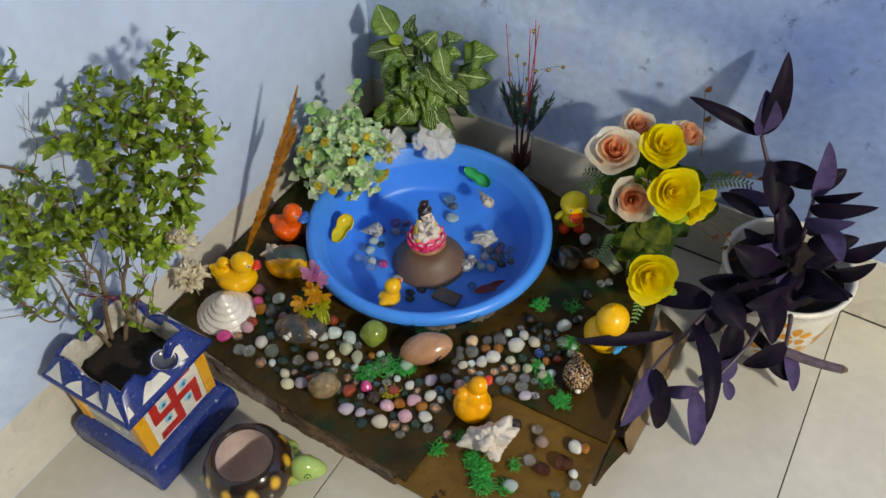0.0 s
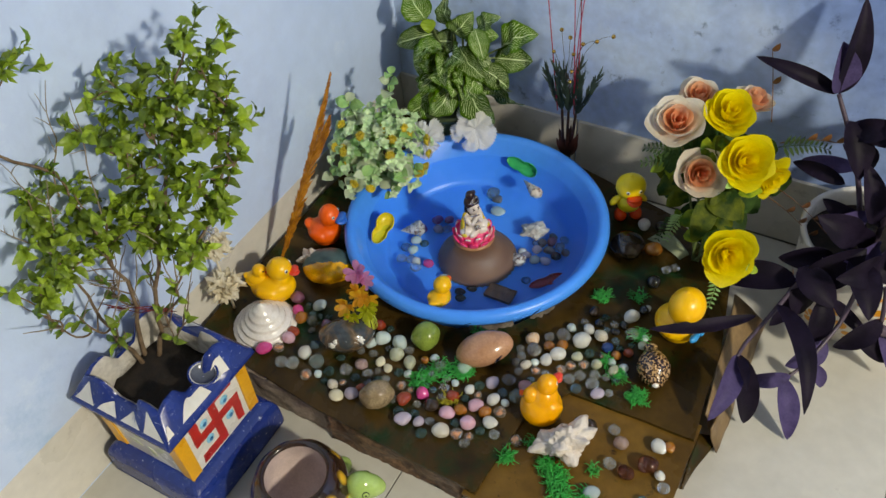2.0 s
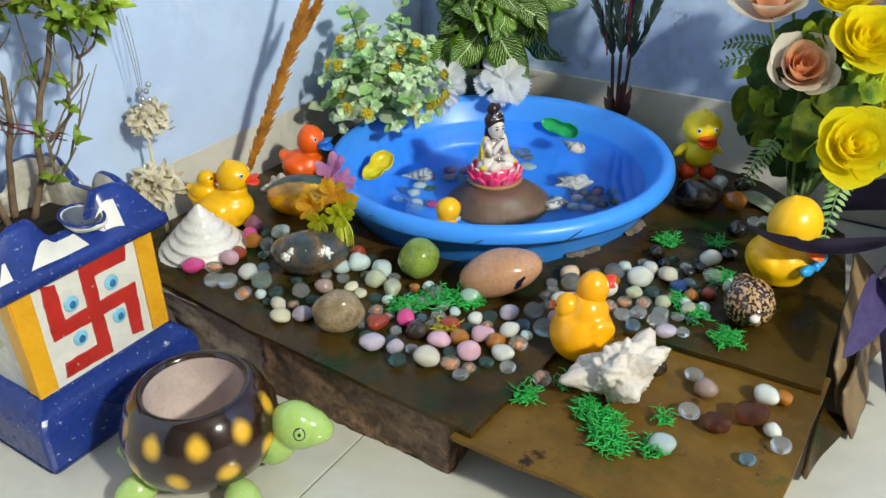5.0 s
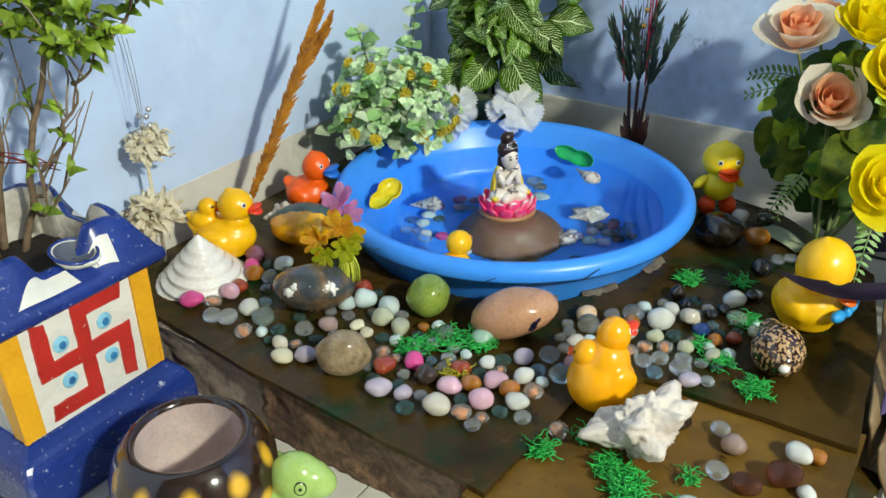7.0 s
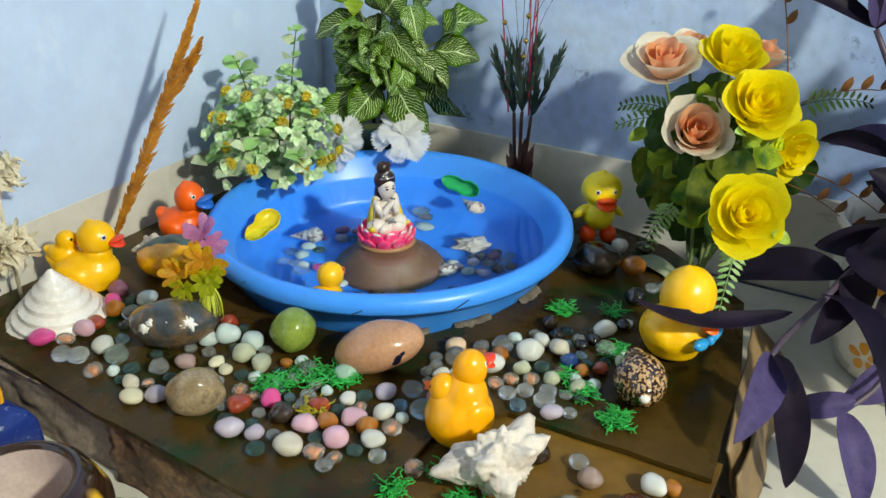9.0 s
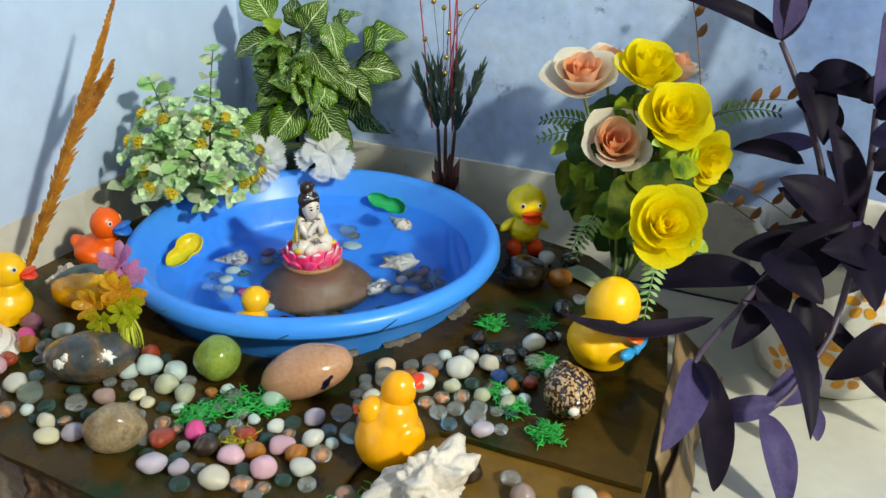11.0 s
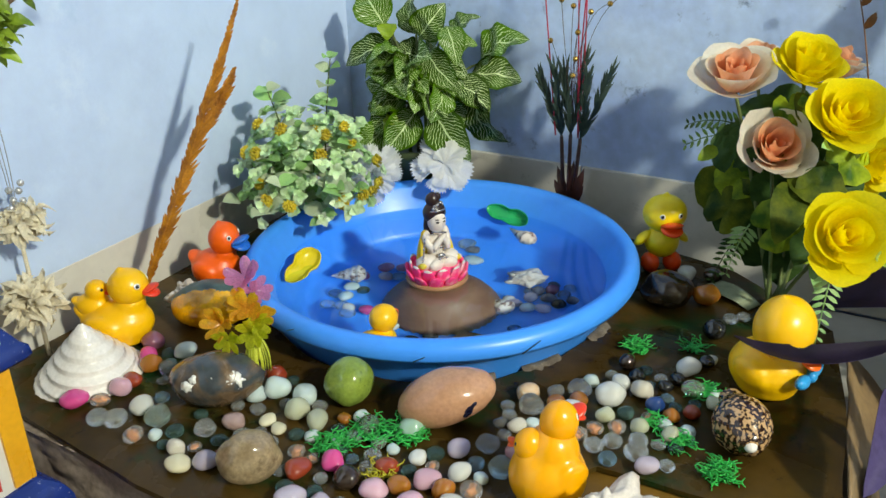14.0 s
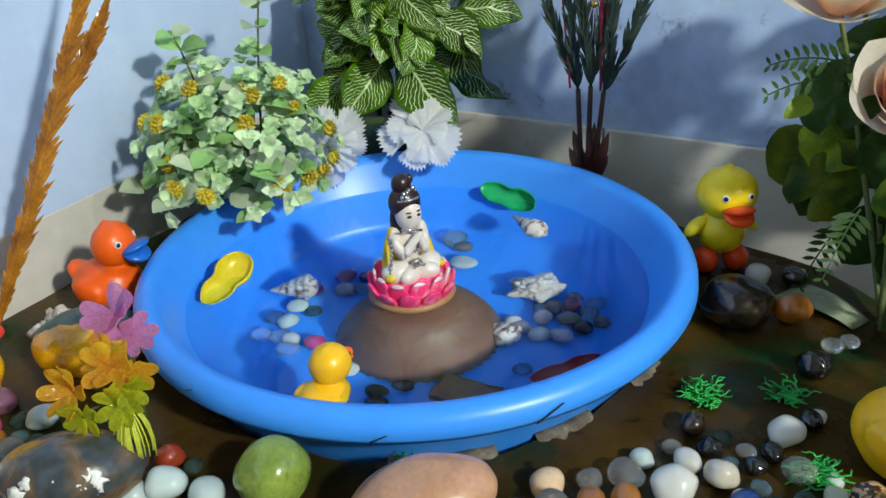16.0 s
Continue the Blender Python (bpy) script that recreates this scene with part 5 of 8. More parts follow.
def figurine(at, turn):
    """A small seated lotus figurine, one moulded piece with painted areas."""
    bm = bmesh.new()
    mats = [M_CLAYBASE, M_LOTUS, M_FIGWHITE, M_FIGYEL, M_FIGHAIR, M_SILVER]
    def stage(i, build):
        old = set(bm.faces)
        build()
        for f in bm.faces:
            if f not in old:
                f.material_index = i
    def base():
        rr = lathe(bm, [(0.024, 0.0), (0.0345, 0.005), (0.0405, 0.0105), (0.0400, 0.0130), (0.03, 0.0140)], 48)
        cap(bm, rr[0]); cap(bm, rr[-1])
    stage(0, base)
    def lotus():
        for layer, (rad, z, h, cnt, ph) in enumerate(((0.0355, 0.012, 0.015, 11, 0), (0.032, 0.0165, 0.016, 11, 0.5))):
            for k in range(cnt):
                a = 2 * math.pi * (k + ph) / cnt
                ball(bm, (rad * math.cos(a), rad * math.sin(a), z + 0.004), (0.0030, 0.0098, h * 0.66), (0, (38 if layer == 0 else 14) + 8 * math.sin(k * 2.3), math.degrees(a)), 14, 10)
        rr = lathe(bm, [(0.030, 0.012), (0.033, 0.02), (0.030, 0.026), (0.002, 0.028)], 32)
        cap(bm, rr[-1])
    stage(1, lotus)
    for f in bm.faces:
        if f.material_index == 1 and f.calc_center_median().z > 0.0285:
            f.material_index = 2
    def legs():
        for s in (-1, 1):
            ball(bm, (0.004, s * 0.016, 0.031), (0.012, 0.0145, 0.0085), (0, 0, s * 20), 20, 12)
            ball(bm, (0.014, s * 0.008, 0.030), (0.008, 0.013, 0.0065), (0, 0, s * -25), 20, 12)
        ball(bm, (-0.003, 0, 0.046), (0.0095, 0.0125, 0.018), (0, 0, 0), 24, 14)
        for s in (-1, 1):
            ball(bm, (-0.001, s * 0.0135, 0.056), (0.006, 0.006, 0.0075), (0, 0, 0), 16, 10)
            tube(bm, bend((0.000, s * 0.0155, 0.055), (0.0115, s * 0.010, 0.046), -0.002), 0.0048, 0.004, 10)
            tube(bm, bend((0.0115, s * 0.010, 0.046), (0.013, 0.004 - s * 0.002, 0.060), 0.001), 0.004, 0.003, 10)
        ball(bm, (0.002, 0, 0.0728), (0.0122, 0.0118, 0.0128), (0, 6, 0), 28, 18)
        ball(bm, (0.0125, 0, 0.0715), (0.002, 0.0015, 0.002), (0, 0, 0), 10, 8)
        tube(bm, [(0, 0, 0.058), (0, 0, 0.068)], 0.0045, 0.0045, 12)
    stage(2, legs)
    def cloth():
        for s in (-1, 1):
            tube(bm, bend((-0.006, s * 0.0145, 0.058), (-0.002, s * 0.0225, 0.032), 0.002, 8, (0, s, 0)), 0.0032, 0.0052, 10)
            ball(bm, (0.004, s * 0.020, 0.0335), (0.010, 0.009, 0.004), (s * -18, 0, 0), 16, 10)
        ball(bm, (-0.008, 0, 0.043), (0.007, 0.0175, 0.019), (0, 0, 0), 18, 12)
        for s in (-1, 1):
            ball(bm, (-0.003, s * 0.0145, 0.0575), (0.0062, 0.0050, 0.0062), (0, 0, 0), 16, 10)
            ball(bm, (0.004, s * 0.0225, 0.0305), (0.0115, 0.0070, 0.0045), (s * -15, 0, s * 25), 16, 10)
    stage(3, cloth)
    def hair():
        ball(bm, (-0.0030, 0, 0.0800), (0.0140, 0.0148, 0.0118), (0, -8, 0), 24, 14)
        ball(bm, (-0.006, 0, 0.066), (0.0092, 0.0138, 0.017), (0, 0, 0), 24, 14)
        for s in (-1, 1):
            ball(bm, (0.0126, s * 0.0044, 0.0740), (0.0022, 0.0023, 0.0010), (0, 0, s * 22), 10, 6)
            ball(bm, (0.0120, s * 0.0046, 0.0768), (0.0022, 0.0028, 0.0005), (0, 0, s * 22), 10, 6)
        ball(bm, (-0.003, -0.002, 0.0935), (0.0085, 0.0092, 0.0075), (0, 0, 0), 18, 12)
        ball(bm, (-0.004, 0.006, 0.0955), (0.004, 0.004, 0.004), (0, 0, 0), 12, 8)
    stage(4, hair)
    def trim():
        tube(bm, [(0.0108 * math.cos(a), 0.0112 * math.sin(a), 0.0832 + 0.002 * math.cos(a)) for a in [radians(d) for d in range(-80, 81, 10)]], 0.0010, 0.0010, 8)
        for q in range(9):
            ball(bm, (0.0085 - 0.0007 * q, -0.008 + 0.002 * q, 0.0875 + 0.0022 * math.sin(q * 2.2) + 0.0004 * q), (0.0022, 0.0018, 0.0020), (0, 0, 0), 8, 6)
        for a in range(-60, 61, 15):
            ball(bm, (0.0105 * math.cos(radians(a)), 0.0135 * math.sin(radians(a)), 0.050 - 0.004 * math.cos(radians(a))), 0.0013, u=8, v=6)
        for k in range(8):
            ball(bm, (0.009, -0.0215 - 0.0005 * k, 0.058 - k * 0.0034), 0.0017, u=8, v=6)
        for k in range(10):
            ball(bm, (0.018 - 0.0006 * abs(k - 5), (k - 5) * 0.0024, 0.0385 - 0.0012 * abs(k - 5)), 0.0014, u=8, v=6)
        ball(bm, (0.0125, 0, 0.037), (0.003, 0.006, 0.004), (0, 0, 0), 12, 8)
        tube(bm, [(0.0145, -0.014, 0.0665), (0.0150, 0.006, 0.0625)], 0.0009, 0.0009, 8)
    stage(5, trim)
    return solo("lotus_figurine", bm, mats, "painted figurine seated on a pink lotus", "figurine", at=pose(*at, 0, 0, turn))


fig = figurine((0.317, -0.306, BED + 0.0528), -30)
fig.scale = (0.86, 0.86, 1.10)

M_GBOAT = mat("green_plastic", (0.015, 0.42, 0.13), (0.012, 0.36, 0.11), 30, 0.28, fine=0.03)
M_YBOAT = mat("yellow_plastic", (0.74, 0.60, 0.02), (0.66, 0.52, 0.015), 30, 0.28, fine=0.03)


def slipper(name, label, material, at, ln, w, turn, tilt=0.0, roll=0.0):
    """A scooped toy boat: narrow at the toe, waisted, round and high at the heel, hollow above, with thickness."""
    bm = bmesh.new()
    n, m = 28, 14

    def pt(i, j, q):
        th = math.pi * i / n
        t = 0.5 - 0.5 * math.cos(th)
        a = math.pi * (j / m)
        hw = w * 0.5 * max(0.02, math.sin(th)) ** 0.85 * (0.78 + 0.36 * t) * (1 - 0.26 * math.exp(-((t - 0.48) / 0.13) ** 2))
        deep = hw * (0.55 + 0.35 * t)
        return Vector(((t - 0.5) * ln * (1 - 0.06 * (1 - q)), q * hw * math.cos(a), -q * deep * math.sin(a) ** 0.7 + w * 0.16 * t * t))

    grids = [[[bm.verts.new(pt(i, j, q)) for j in range(m + 1)] for i in range(n + 1)] for q in (1.0, 0.86)]
    for g in grids:
        for i in range(n):
            for j in range(m):
                bm.faces.new((g[i][j], g[i + 1][j], g[i + 1][j + 1], g[i][j + 1]))
    a, b = grids
    for i in range(n):
        for j in (0, m):
            bm.faces.new((a[i][j], a[i + 1][j], b[i + 1][j], b[i][j]))
    for i in (0, n):
        for j in range(m):
            bm.faces.new((a[i][j], a[i][j + 1], b[i][j + 1], b[i][j]))
    return solo(name, bm, material, label, "toy boat", "toy boats", at=pose(*at, roll, tilt, turn))


slipper("toy_boat", "green plastic toy boat floating in the tub", M_GBOAT, (0.317, -0.120, WATER + 0.004), 0.062, 0.028, -6, 10, 48)
slipper("toy_boat", "yellow plastic toy boat floating in the tub", M_YBOAT, (0.172, -0.361, WATER + 0.005), 0.060, 0.032, 96, -12, 20)
turret_shell("sea_shell", "speckled pointed sea shell floating near the boat", M_SPECK, (0.358, -0.160, WATER - 0.016), 0.054, 0.0115, 146, 3)


def tub_peb(kind, x, y, r, flat=1.0):
    p = new("pebble", pebble_mesh(kind, int(x * 1000) % 7))
    p.matrix_basis = Matrix.LocRotScale((x - 0.002, y + 0.004, BED - 0.0004), Euler((0, 0, random.uniform(0, 6.28))), (r * 0.82, r * 0.82, r * 0.82 * flat))
    tagged(p, GEMS[kind][1] + " under water in the tub", "pebble", "pebbles in the tub")


GEMS["slate"] = (gem("slate_pebble", (0.20, 0.20, 0.22), (0.10, 0.10, 0.12)), "dark slate pebble")
GEMS["violet"] = (gem("violet_stone", (0.38, 0.12, 0.44), (0.26, 0.08, 0.32)), "violet pebble")
for kind, x, y, r in (
        ("lilac", 0.412, -0.262, 0.010), ("slate", 0.432, -0.255, 0.011), ("grey", 0.445, -0.240, 0.010), ("mauve", 0.428, -0.236, 0.011), ("umber", 0.448, -0.262, 0.011), ("slate", 0.425, -0.222, 0.009), ("grey", 0.405, -0.248, 0.009),
        ("lilac", 0.400, -0.280, 0.010), ("aqua", 0.418, -0.285, 0.011), ("lilac", 0.436, -0.280, 0.011), ("grey", 0.446, -0.222, 0.010), ("slate", 0.460, -0.248, 0.010), ("white", 0.392, -0.276, 0.010), ("slate", 0.414, -0.244, 0.010)):
    tub_peb(kind, x, y, r, 1.15)
for kind, x, y, r in (
        ("violet", 0.226, -0.272, 0.012), ("violet", 0.244, -0.262, 0.010), ("lilac", 0.238, -0.290, 0.011), ("grey", 0.252, -0.284, 0.010), ("aqua", 0.216, -0.330, 0.012), ("aqua", 0.222, -0.352, 0.011), ("blueglass", 0.208, -0.352, 0.012),
        ("glass", 0.230, -0.372, 0.012), ("glass", 0.214, -0.378, 0.012), ("dkglass", 0.232, -0.330, 0.010), ("hot", 0.262, -0.368, 0.012), ("glass", 0.246, -0.384, 0.013), ("white", 0.240, -0.372, 0.010), ("violet", 0.214, -0.302, 0.010)):
    tub_peb(kind, x, y, r)
for kind, x, y, r in (("sage", 0.284, -0.170, 0.014), ("slate", 0.298, -0.180, 0.012), ("aqua", 0.312, -0.208, 0.015), ("white", 0.303, -0.384, 0.013), ("black", 0.338, -0.400, 0.010), ("umber", 0.352, -0.384, 0.009), ("blueglass", 0.424, -0.330, 0.010), ("black", 0.345, -0.412, 0.010)):
    tub_peb(kind, x, y, r, 0.8)
spiky_conch("sea_shell", "small pale conch shell under water", (0.390, -0.222, BED), 0.022, 20, 0, 5, 3, 0.7, 0.4)
turret_shell("sea_shell", "pale whelk shell under water", M_SPECK, (0.203, -0.308, BED), 0.042, 0.0165, 215, 5)
turret_shell("sea_shell", "small whelk shell under water", M_SPECK, (0.390, -0.294, BED), 0.040, 0.013, 160, 6)
rough_block("broken_brick", "small flat piece of brown brick under water", "brick", M_DISH, 0.372, 0.422, -0.386, -0.354, BED, BED + 0.010, 0.003)
slipper("toy_boat", "red plastic toy boat sunk in the tub", mat("dark_red_plastic", (0.50, 0.012, 0.015), (0.42, 0.01, 0.012), 30, 0.3), (0.455, -0.317, BED + 0.010), 0.062, 0.022, 48, 0, 10)
# ---------------------------------------------------------------- foliage helpers
def place_leaf(me, parent, base, direction, up, size, name="leaf", spread=1.0):
    """Puts a unit leaf (along +x, face +z) at base."""
    d = Vector(direction).normalized()
    u = Vector(up)
    s = u.cross(d)
    s = s.normalized() if s.length > 1e-4 else d.orthogonal().normalized()
    nn = d.cross(s)
    m = Matrix((d, s, nn)).transposed().to_4x4()
    m = Matrix.Translation(base) @ m @ Matrix.Diagonal((size, size * spread, size, 1))
    ob = new(name, me)
    ob.parent = parent
    ob.matrix_basis = parent.matrix_basis.inverted() @ m
    return ob


def unit_leaf(name, material, width, fold=0.25, droop=0.12, shape=1.0, n=8, wave=0.0, uv=False):
    bm = bmesh.new()
    leaf(bm, (0, 0, 0), (1, 0, 0), width, (0, 0, 1), fold, droop, n, shape, wave=wave, uv=uv)
    return finish(bm, name, material)


def leafmat(name, c1, c2, rough=0.42, scale=45, sss=0.0, vary=0.18):
    m = mat(name, c1, c2, scale, rough, 0.15, 200, fine=0.12, vary=vary)
    bs = m.node_tree.nodes["Principled BSDF"]
    return see_through(m, 0.25)


# ---------------------------------------------------------------- holy basil in the square pot
M_BASIL = leafmat("basil_leaf", (0.30, 0.42, 0.032), (0.14, 0.235, 0.018), vary=0.45)
M_BASIL2 = leafmat("basil_leaf_dark", (0.15, 0.27, 0.024), (0.085, 0.17, 0.016))
M_STEM = mat("brown_stem", (0.20, 0.135, 0.08), (0.11, 0.07, 0.04), 80, 0.75, 0.5, 150)
M_GSTEM = mat("green_stem", (0.12, 0.16, 0.04), (0.08, 0.11, 0.03), 80, 0.6)
M_REDTHREAD = mat("red_thread", (0.30, 0.03, 0.02), (0.03, 0.01, 0.01), 40, 0.8)
basil = thing("basil_plant", "leafy green holy basil with thin brown stems", "plant", (0.103, -0.786, 0.158))
BA = Vector((0.103, -0.786, 0.158))
def basil_blade(m, w):
    """A small toothed leaf with a sunken rib."""
    bm = bmesh.new()
    leaf(bm, (0, 0, 0), (1, 0, 0), w, (0, 0, 1), 0.26, 0.24, 10, 0.90, wave=0.16, power=0.95)
    for v in bm.verts:
        if abs(v.co.y) > w * 0.3:
            v.co.y *= 1 + 0.03 * math.sin(v.co.x * 31)
    return finish(bm, "leaf", m)


basil_leaves = [basil_blade(m, w) for m, w in ((M_BASIL, 0.42), (M_BASIL, 0.35), (M_BASIL2, 0.39), (M_BASIL, 0.46))]
rng = random.Random(5)
tips = [(0.137, -0.600, 0.596), (0.060, -0.659, 0.562), (0.089, -0.650, 0.541), (0.176, -0.600, 0.536), (0.187, -0.621, 0.464),
        (0.162, -0.653, 0.418), (0.036, -0.708, 0.522), (0.036, -0.743, 0.450), (0.086, -0.689, 0.442), (0.128, -0.645, 0.494),
        (0.045, -0.694, 0.495), (0.036, -0.799, 0.419), (0.040, -0.745, 0.371), (0.136, -0.690, 0.361), (0.155, -0.626, 0.501), (0.075, -0.678, 0.487),
        (0.120, -0.625, 0.558), (0.111, -0.690, 0.402), (0.038, -0.833, 0.387), (0.115, -0.722, 0.300), 
        (0.150, -0.655, 0.455), (0.060, -0.720, 0.420), (0.030, -0.790, 0.480), (0.095, -0.655, 0.500), (0.160, -0.610, 0.575), (0.060, -0.770, 0.330), (0.040, -0.850, 0.345),
        (0.030, -0.812, 0.300), (0.045, -0.775, 0.255), (0.092, -0.742, 0.262), (0.125, -0.735, 0.252), (0.036, -0.760, 0.300), (0.080, -0.800, 0.285), (0.070, -0.720, 0.310), (0.105, -0.700, 0.335), (0.030, -0.840, 0.310)]
LEADERS = [((0.052, -0.772, 0.165), (0.060, -0.752, 0.27), (0.044, -0.745, 0.40), (0.036, -0.752, 0.49)),
           ((0.068, -0.764, 0.165), (0.082, -0.742, 0.26), (0.098, -0.702, 0.38), (0.118, -0.648, 0.49), (0.136, -0.603, 0.588)),
           ((0.060, -0.780, 0.165), (0.050, -0.792, 0.26), (0.036, -0.800, 0.415))]
nodes = []
shoots = []


def wander(a, b, n, k, amount):
    """A slightly crooked line from a to b."""
    out = []
    for i in range(n + 1):
        t = i / n
        p = Vector(a).lerp(Vector(b), t)
        e = math.sin(math.pi * t)
        p += Vector((noise.noise(p * 26 + Vector((k, 0, 0))), noise.noise(p * 26 + Vector((0, k, 5))), 0.5 * noise.noise(p * 26 + Vector((3, 0, k))))) * amount * e
        p.x = max(p.x, 0.010)
        out.append(p)
    return out


def woody(pts, r0, r1, name="stem", m=None):
    bm = bmesh.new()
    tube(bm, [p - BA for p in pts], r0, r1, 7)
    part(name, bm, m or M_STEM, basil)


for k, line in enumerate(LEADERS):
    pts = []
    for a, b in zip(line, line[1:]):
        pts += wander(a, b, 7, k * 3.0, 0.010)[:-1]
    pts.append(Vector(line[-1]))
    woody(pts, 0.0036, 0.0010)
    nodes += [p for p in pts if p.z > 0.20]
    shoots.append(pts[-6:])
# one long bare branch that bows out and carries a single clump high up
far_clump = wander((0.036, -0.752, 0.49), (0.030, -0.795, 0.548), 6, 41.0, 0.006)[:-1] + wander((0.030, -0.795, 0.548), (0.030, -0.772, 0.598), 5, 42.0, 0.004)[:-1] + wander((0.030, -0.772, 0.598), (0.032, -0.735, 0.622), 5, 43.0, 0.004)
woody(far_clump, 0.0020, 0.0008)
for off in ((0, 0, 0), (0.006, 0.016, 0.008), (0.010, 0.012, -0.012), (0.004, -0.010, 0.006)):
    tip_ = far_clump[-1] + Vector(off)
    shoots.append([far_clump[-3].lerp(tip_, f) for f in (0.2, 0.6, 1.0)])
for k, tp in enumerate(sorted(tips, key=lambda q: (Vector(q) - Vector((0.06, -0.77, 0.17))).length)):
    tp = Vector(tp)
    low = [p for p in nodes if p.z < tp.z - 0.03] or nodes[:3]
    at = min(low, key=lambda p: (p - tp).length + 0.35 * abs((tp.z - p.z) - 0.09))
    pts = wander(at, tp, 8, 10 + k, 0.016)
    for i, p in enumerate(pts):
        p.z -= 0.012 * math.sin(math.pi * i / 8)
    woody(pts, 0.0024 if (tp - at).length > 0.07 else 0.0018, 0.0009)
    nodes += pts[2:-1]
    shoots.append(pts[-5:])
side_from = [p for p in nodes if p.z > 0.34 and not (p.y < -0.70 and p.z > 0.47)]
for k in range(96):
    p = rng.choice(side_from)
    a = rng.uniform(0, 6.28)
    d = Vector((math.cos(a), math.sin(a), rng.uniform(0.0, 0.9))).normalized()
    q = p + d * rng.uniform(0.025, 0.060)
    q.x = max(q.x, 0.012)
    pts = wander(p, q, 4, 60 + k, 0.008)
    woody(pts, 0.0013, 0.0007, "twig", M_STEM if k % 3 else M_GSTEM)
    shoots.append(pts[1:])
made, foliage = 0, bmesh.new()
M_BASILMIX = leafmat("mixed_basil_leaf", (0.29, 0.41, 0.032), (0.13, 0.22, 0.018), vary=0.0)
bn_ = M_BASILMIX.node_tree
g_, h_, r_ = bn_.nodes.new("ShaderNodeNewGeometry"), bn_.nodes.new("ShaderNodeHueSaturation"), bn_.nodes.new("ShaderNodeMapRange")
r_.inputs["To Min"].default_value, r_.inputs["To Max"].default_value = 0.45, 1.40
base_ = bn_.nodes["Principled BSDF"].inputs["Base Color"]
bn_.links.new(base_.links[0].from_socket, h_.inputs["Color"]); bn_.links.new(g_.outputs["Random Per Island"], r_.inputs["Value"])
bn_.links.new(r_.outputs[0], h_.inputs["Value"]); bn_.links.new(h_.outputs[0], base_)


def put_leaf(p, d, up, size):
    """A leaf on the plant: the first ones as parts of their own, the rest in one mesh."""
    global made
    if p.x + d.x * size < 0.006:
        d = Vector((abs(d.x) * 0.5, d.y, d.z)).normalized()
    if made < 298:
        place_leaf(rng.choice(basil_leaves), basil, p, d, up, size)
        made += 1
    else:
        o = p - BA
        leaf(foliage, o, o + d * size, size * rng.uniform(0.36, 0.48), up, 0.26, 0.24, 8, 0.90, wave=0.18, power=0.95)


for k, pts in enumerate(shoots):
    end, heading = pts[-1], (pts[-1] - pts[-2]).normalized()
    n_ = rng.randint(4, 6) if end.z > 0.36 else 2
    for i in range(n_):
        a = i * 2.4 + rng.uniform(-0.3, 0.3)
        spread = 0.35 + 0.9 * i / n_
        s1 = heading.orthogonal().normalized()
        d = (heading + (s1 * math.cos(a) + heading.cross(s1) * math.sin(a)) * spread * 1.3).normalized()
        put_leaf(end + heading * rng.uniform(-0.006, 0.004), d, heading + Vector((0.2, -0.35, 0.2)), rng.uniform(0.011, 0.026))
    for j, p in enumerate(pts[:-1]):
        if rng.random() < (0.50 if p.z > 0.36 else 0.82) and len(pts) > 4:
            continue
        a0 = j * 1.57 + rng.uniform(-0.4, 0.4)
        for sg in (0, math.pi):
            d = Vector((math.cos(a0 + sg), math.sin(a0 + sg), rng.uniform(-0.55, 0.35))).normalized()
            put_leaf(p, d, (rng.uniform(-0.4, 0.6), rng.uniform(-0.9, 0.1), 1), rng.uniform(0.012, 0.027))
            if rng.random() < 0.6:
                put_leaf(p + d * 0.003, (d + Vector((0, 0, 0.9))).normalized(), (0.2, -0.5, 0.8), rng.uniform(0.008, 0.014))
tagged(part("foliage", foliage, M_BASILMIX, basil, "close small green leaves"), kind="stuff")
M_DRYTWIG = mat("dry_grey_twig", (0.30, 0.25, 0.19), (0.18, 0.14, 0.10), 80, 0.85, 0.4, 150)
for k, (a, b) in enumerate((((0.036, -0.76, 0.46), (0.016, -0.70, 0.575)), ((0.034, -0.77, 0.44), (0.030, -0.80, 0.545)), ((0.050, -0.735, 0.40), (0.045, -0.70, 0.56)), ((0.040, -0.80, 0.40), (0.020, -0.835, 0.475)), ((0.09, -0.71, 0.36), (0.10, -0.66, 0.44)), ((0.036, -0.79, 0.41), (0.05, -0.77, 0.50)))):
    pts = wander(a, b, 8, 150 + k, 0.010)
    woody(pts, 0.0011, 0.0004, "twig", M_DRYTWIG)
    for j in (3, 5, 6):
        woody(wander(pts[j], pts[j] + Vector((rng.uniform(0.0, 0.02), rng.uniform(-0.025, 0.025), rng.uniform(0.01, 0.03))), 3, j + k, 0.004), 0.0006, 0.0003, "twig", M_DRYTWIG)
low_from = [p for p in nodes if 0.20 < p.z < 0.36]
for k in range(34):
    p = rng.choice(low_from)
    a = rng.uniform(0, 6.28)
    q = p + Vector((math.cos(a) * 0.030, math.sin(a) * 0.045, rng.uniform(0.035, 0.085)))
    q.x = max(q.x, 0.012)
    woody(wander(p, q, 5, 200 + k, 0.010), 0.0011, 0.0005, "twig", M_DRYTWIG if k % 2 else M_STEM)
bm = bmesh.new()
for k in range(4):
    pts = [(0.030 + 0.018 * i, -0.775 + 0.011 * i + 0.003 * math.sin(i * 2 + k), 0.272 + 0.0042 * math.sin(i * 1.1 + k * 2.6) - 0.004 * i + 0.0012 * k) for i in range(5)]
    tube(bm, [Vector(p) - BA for p in pts], 0.0006, 0.0006, 5)
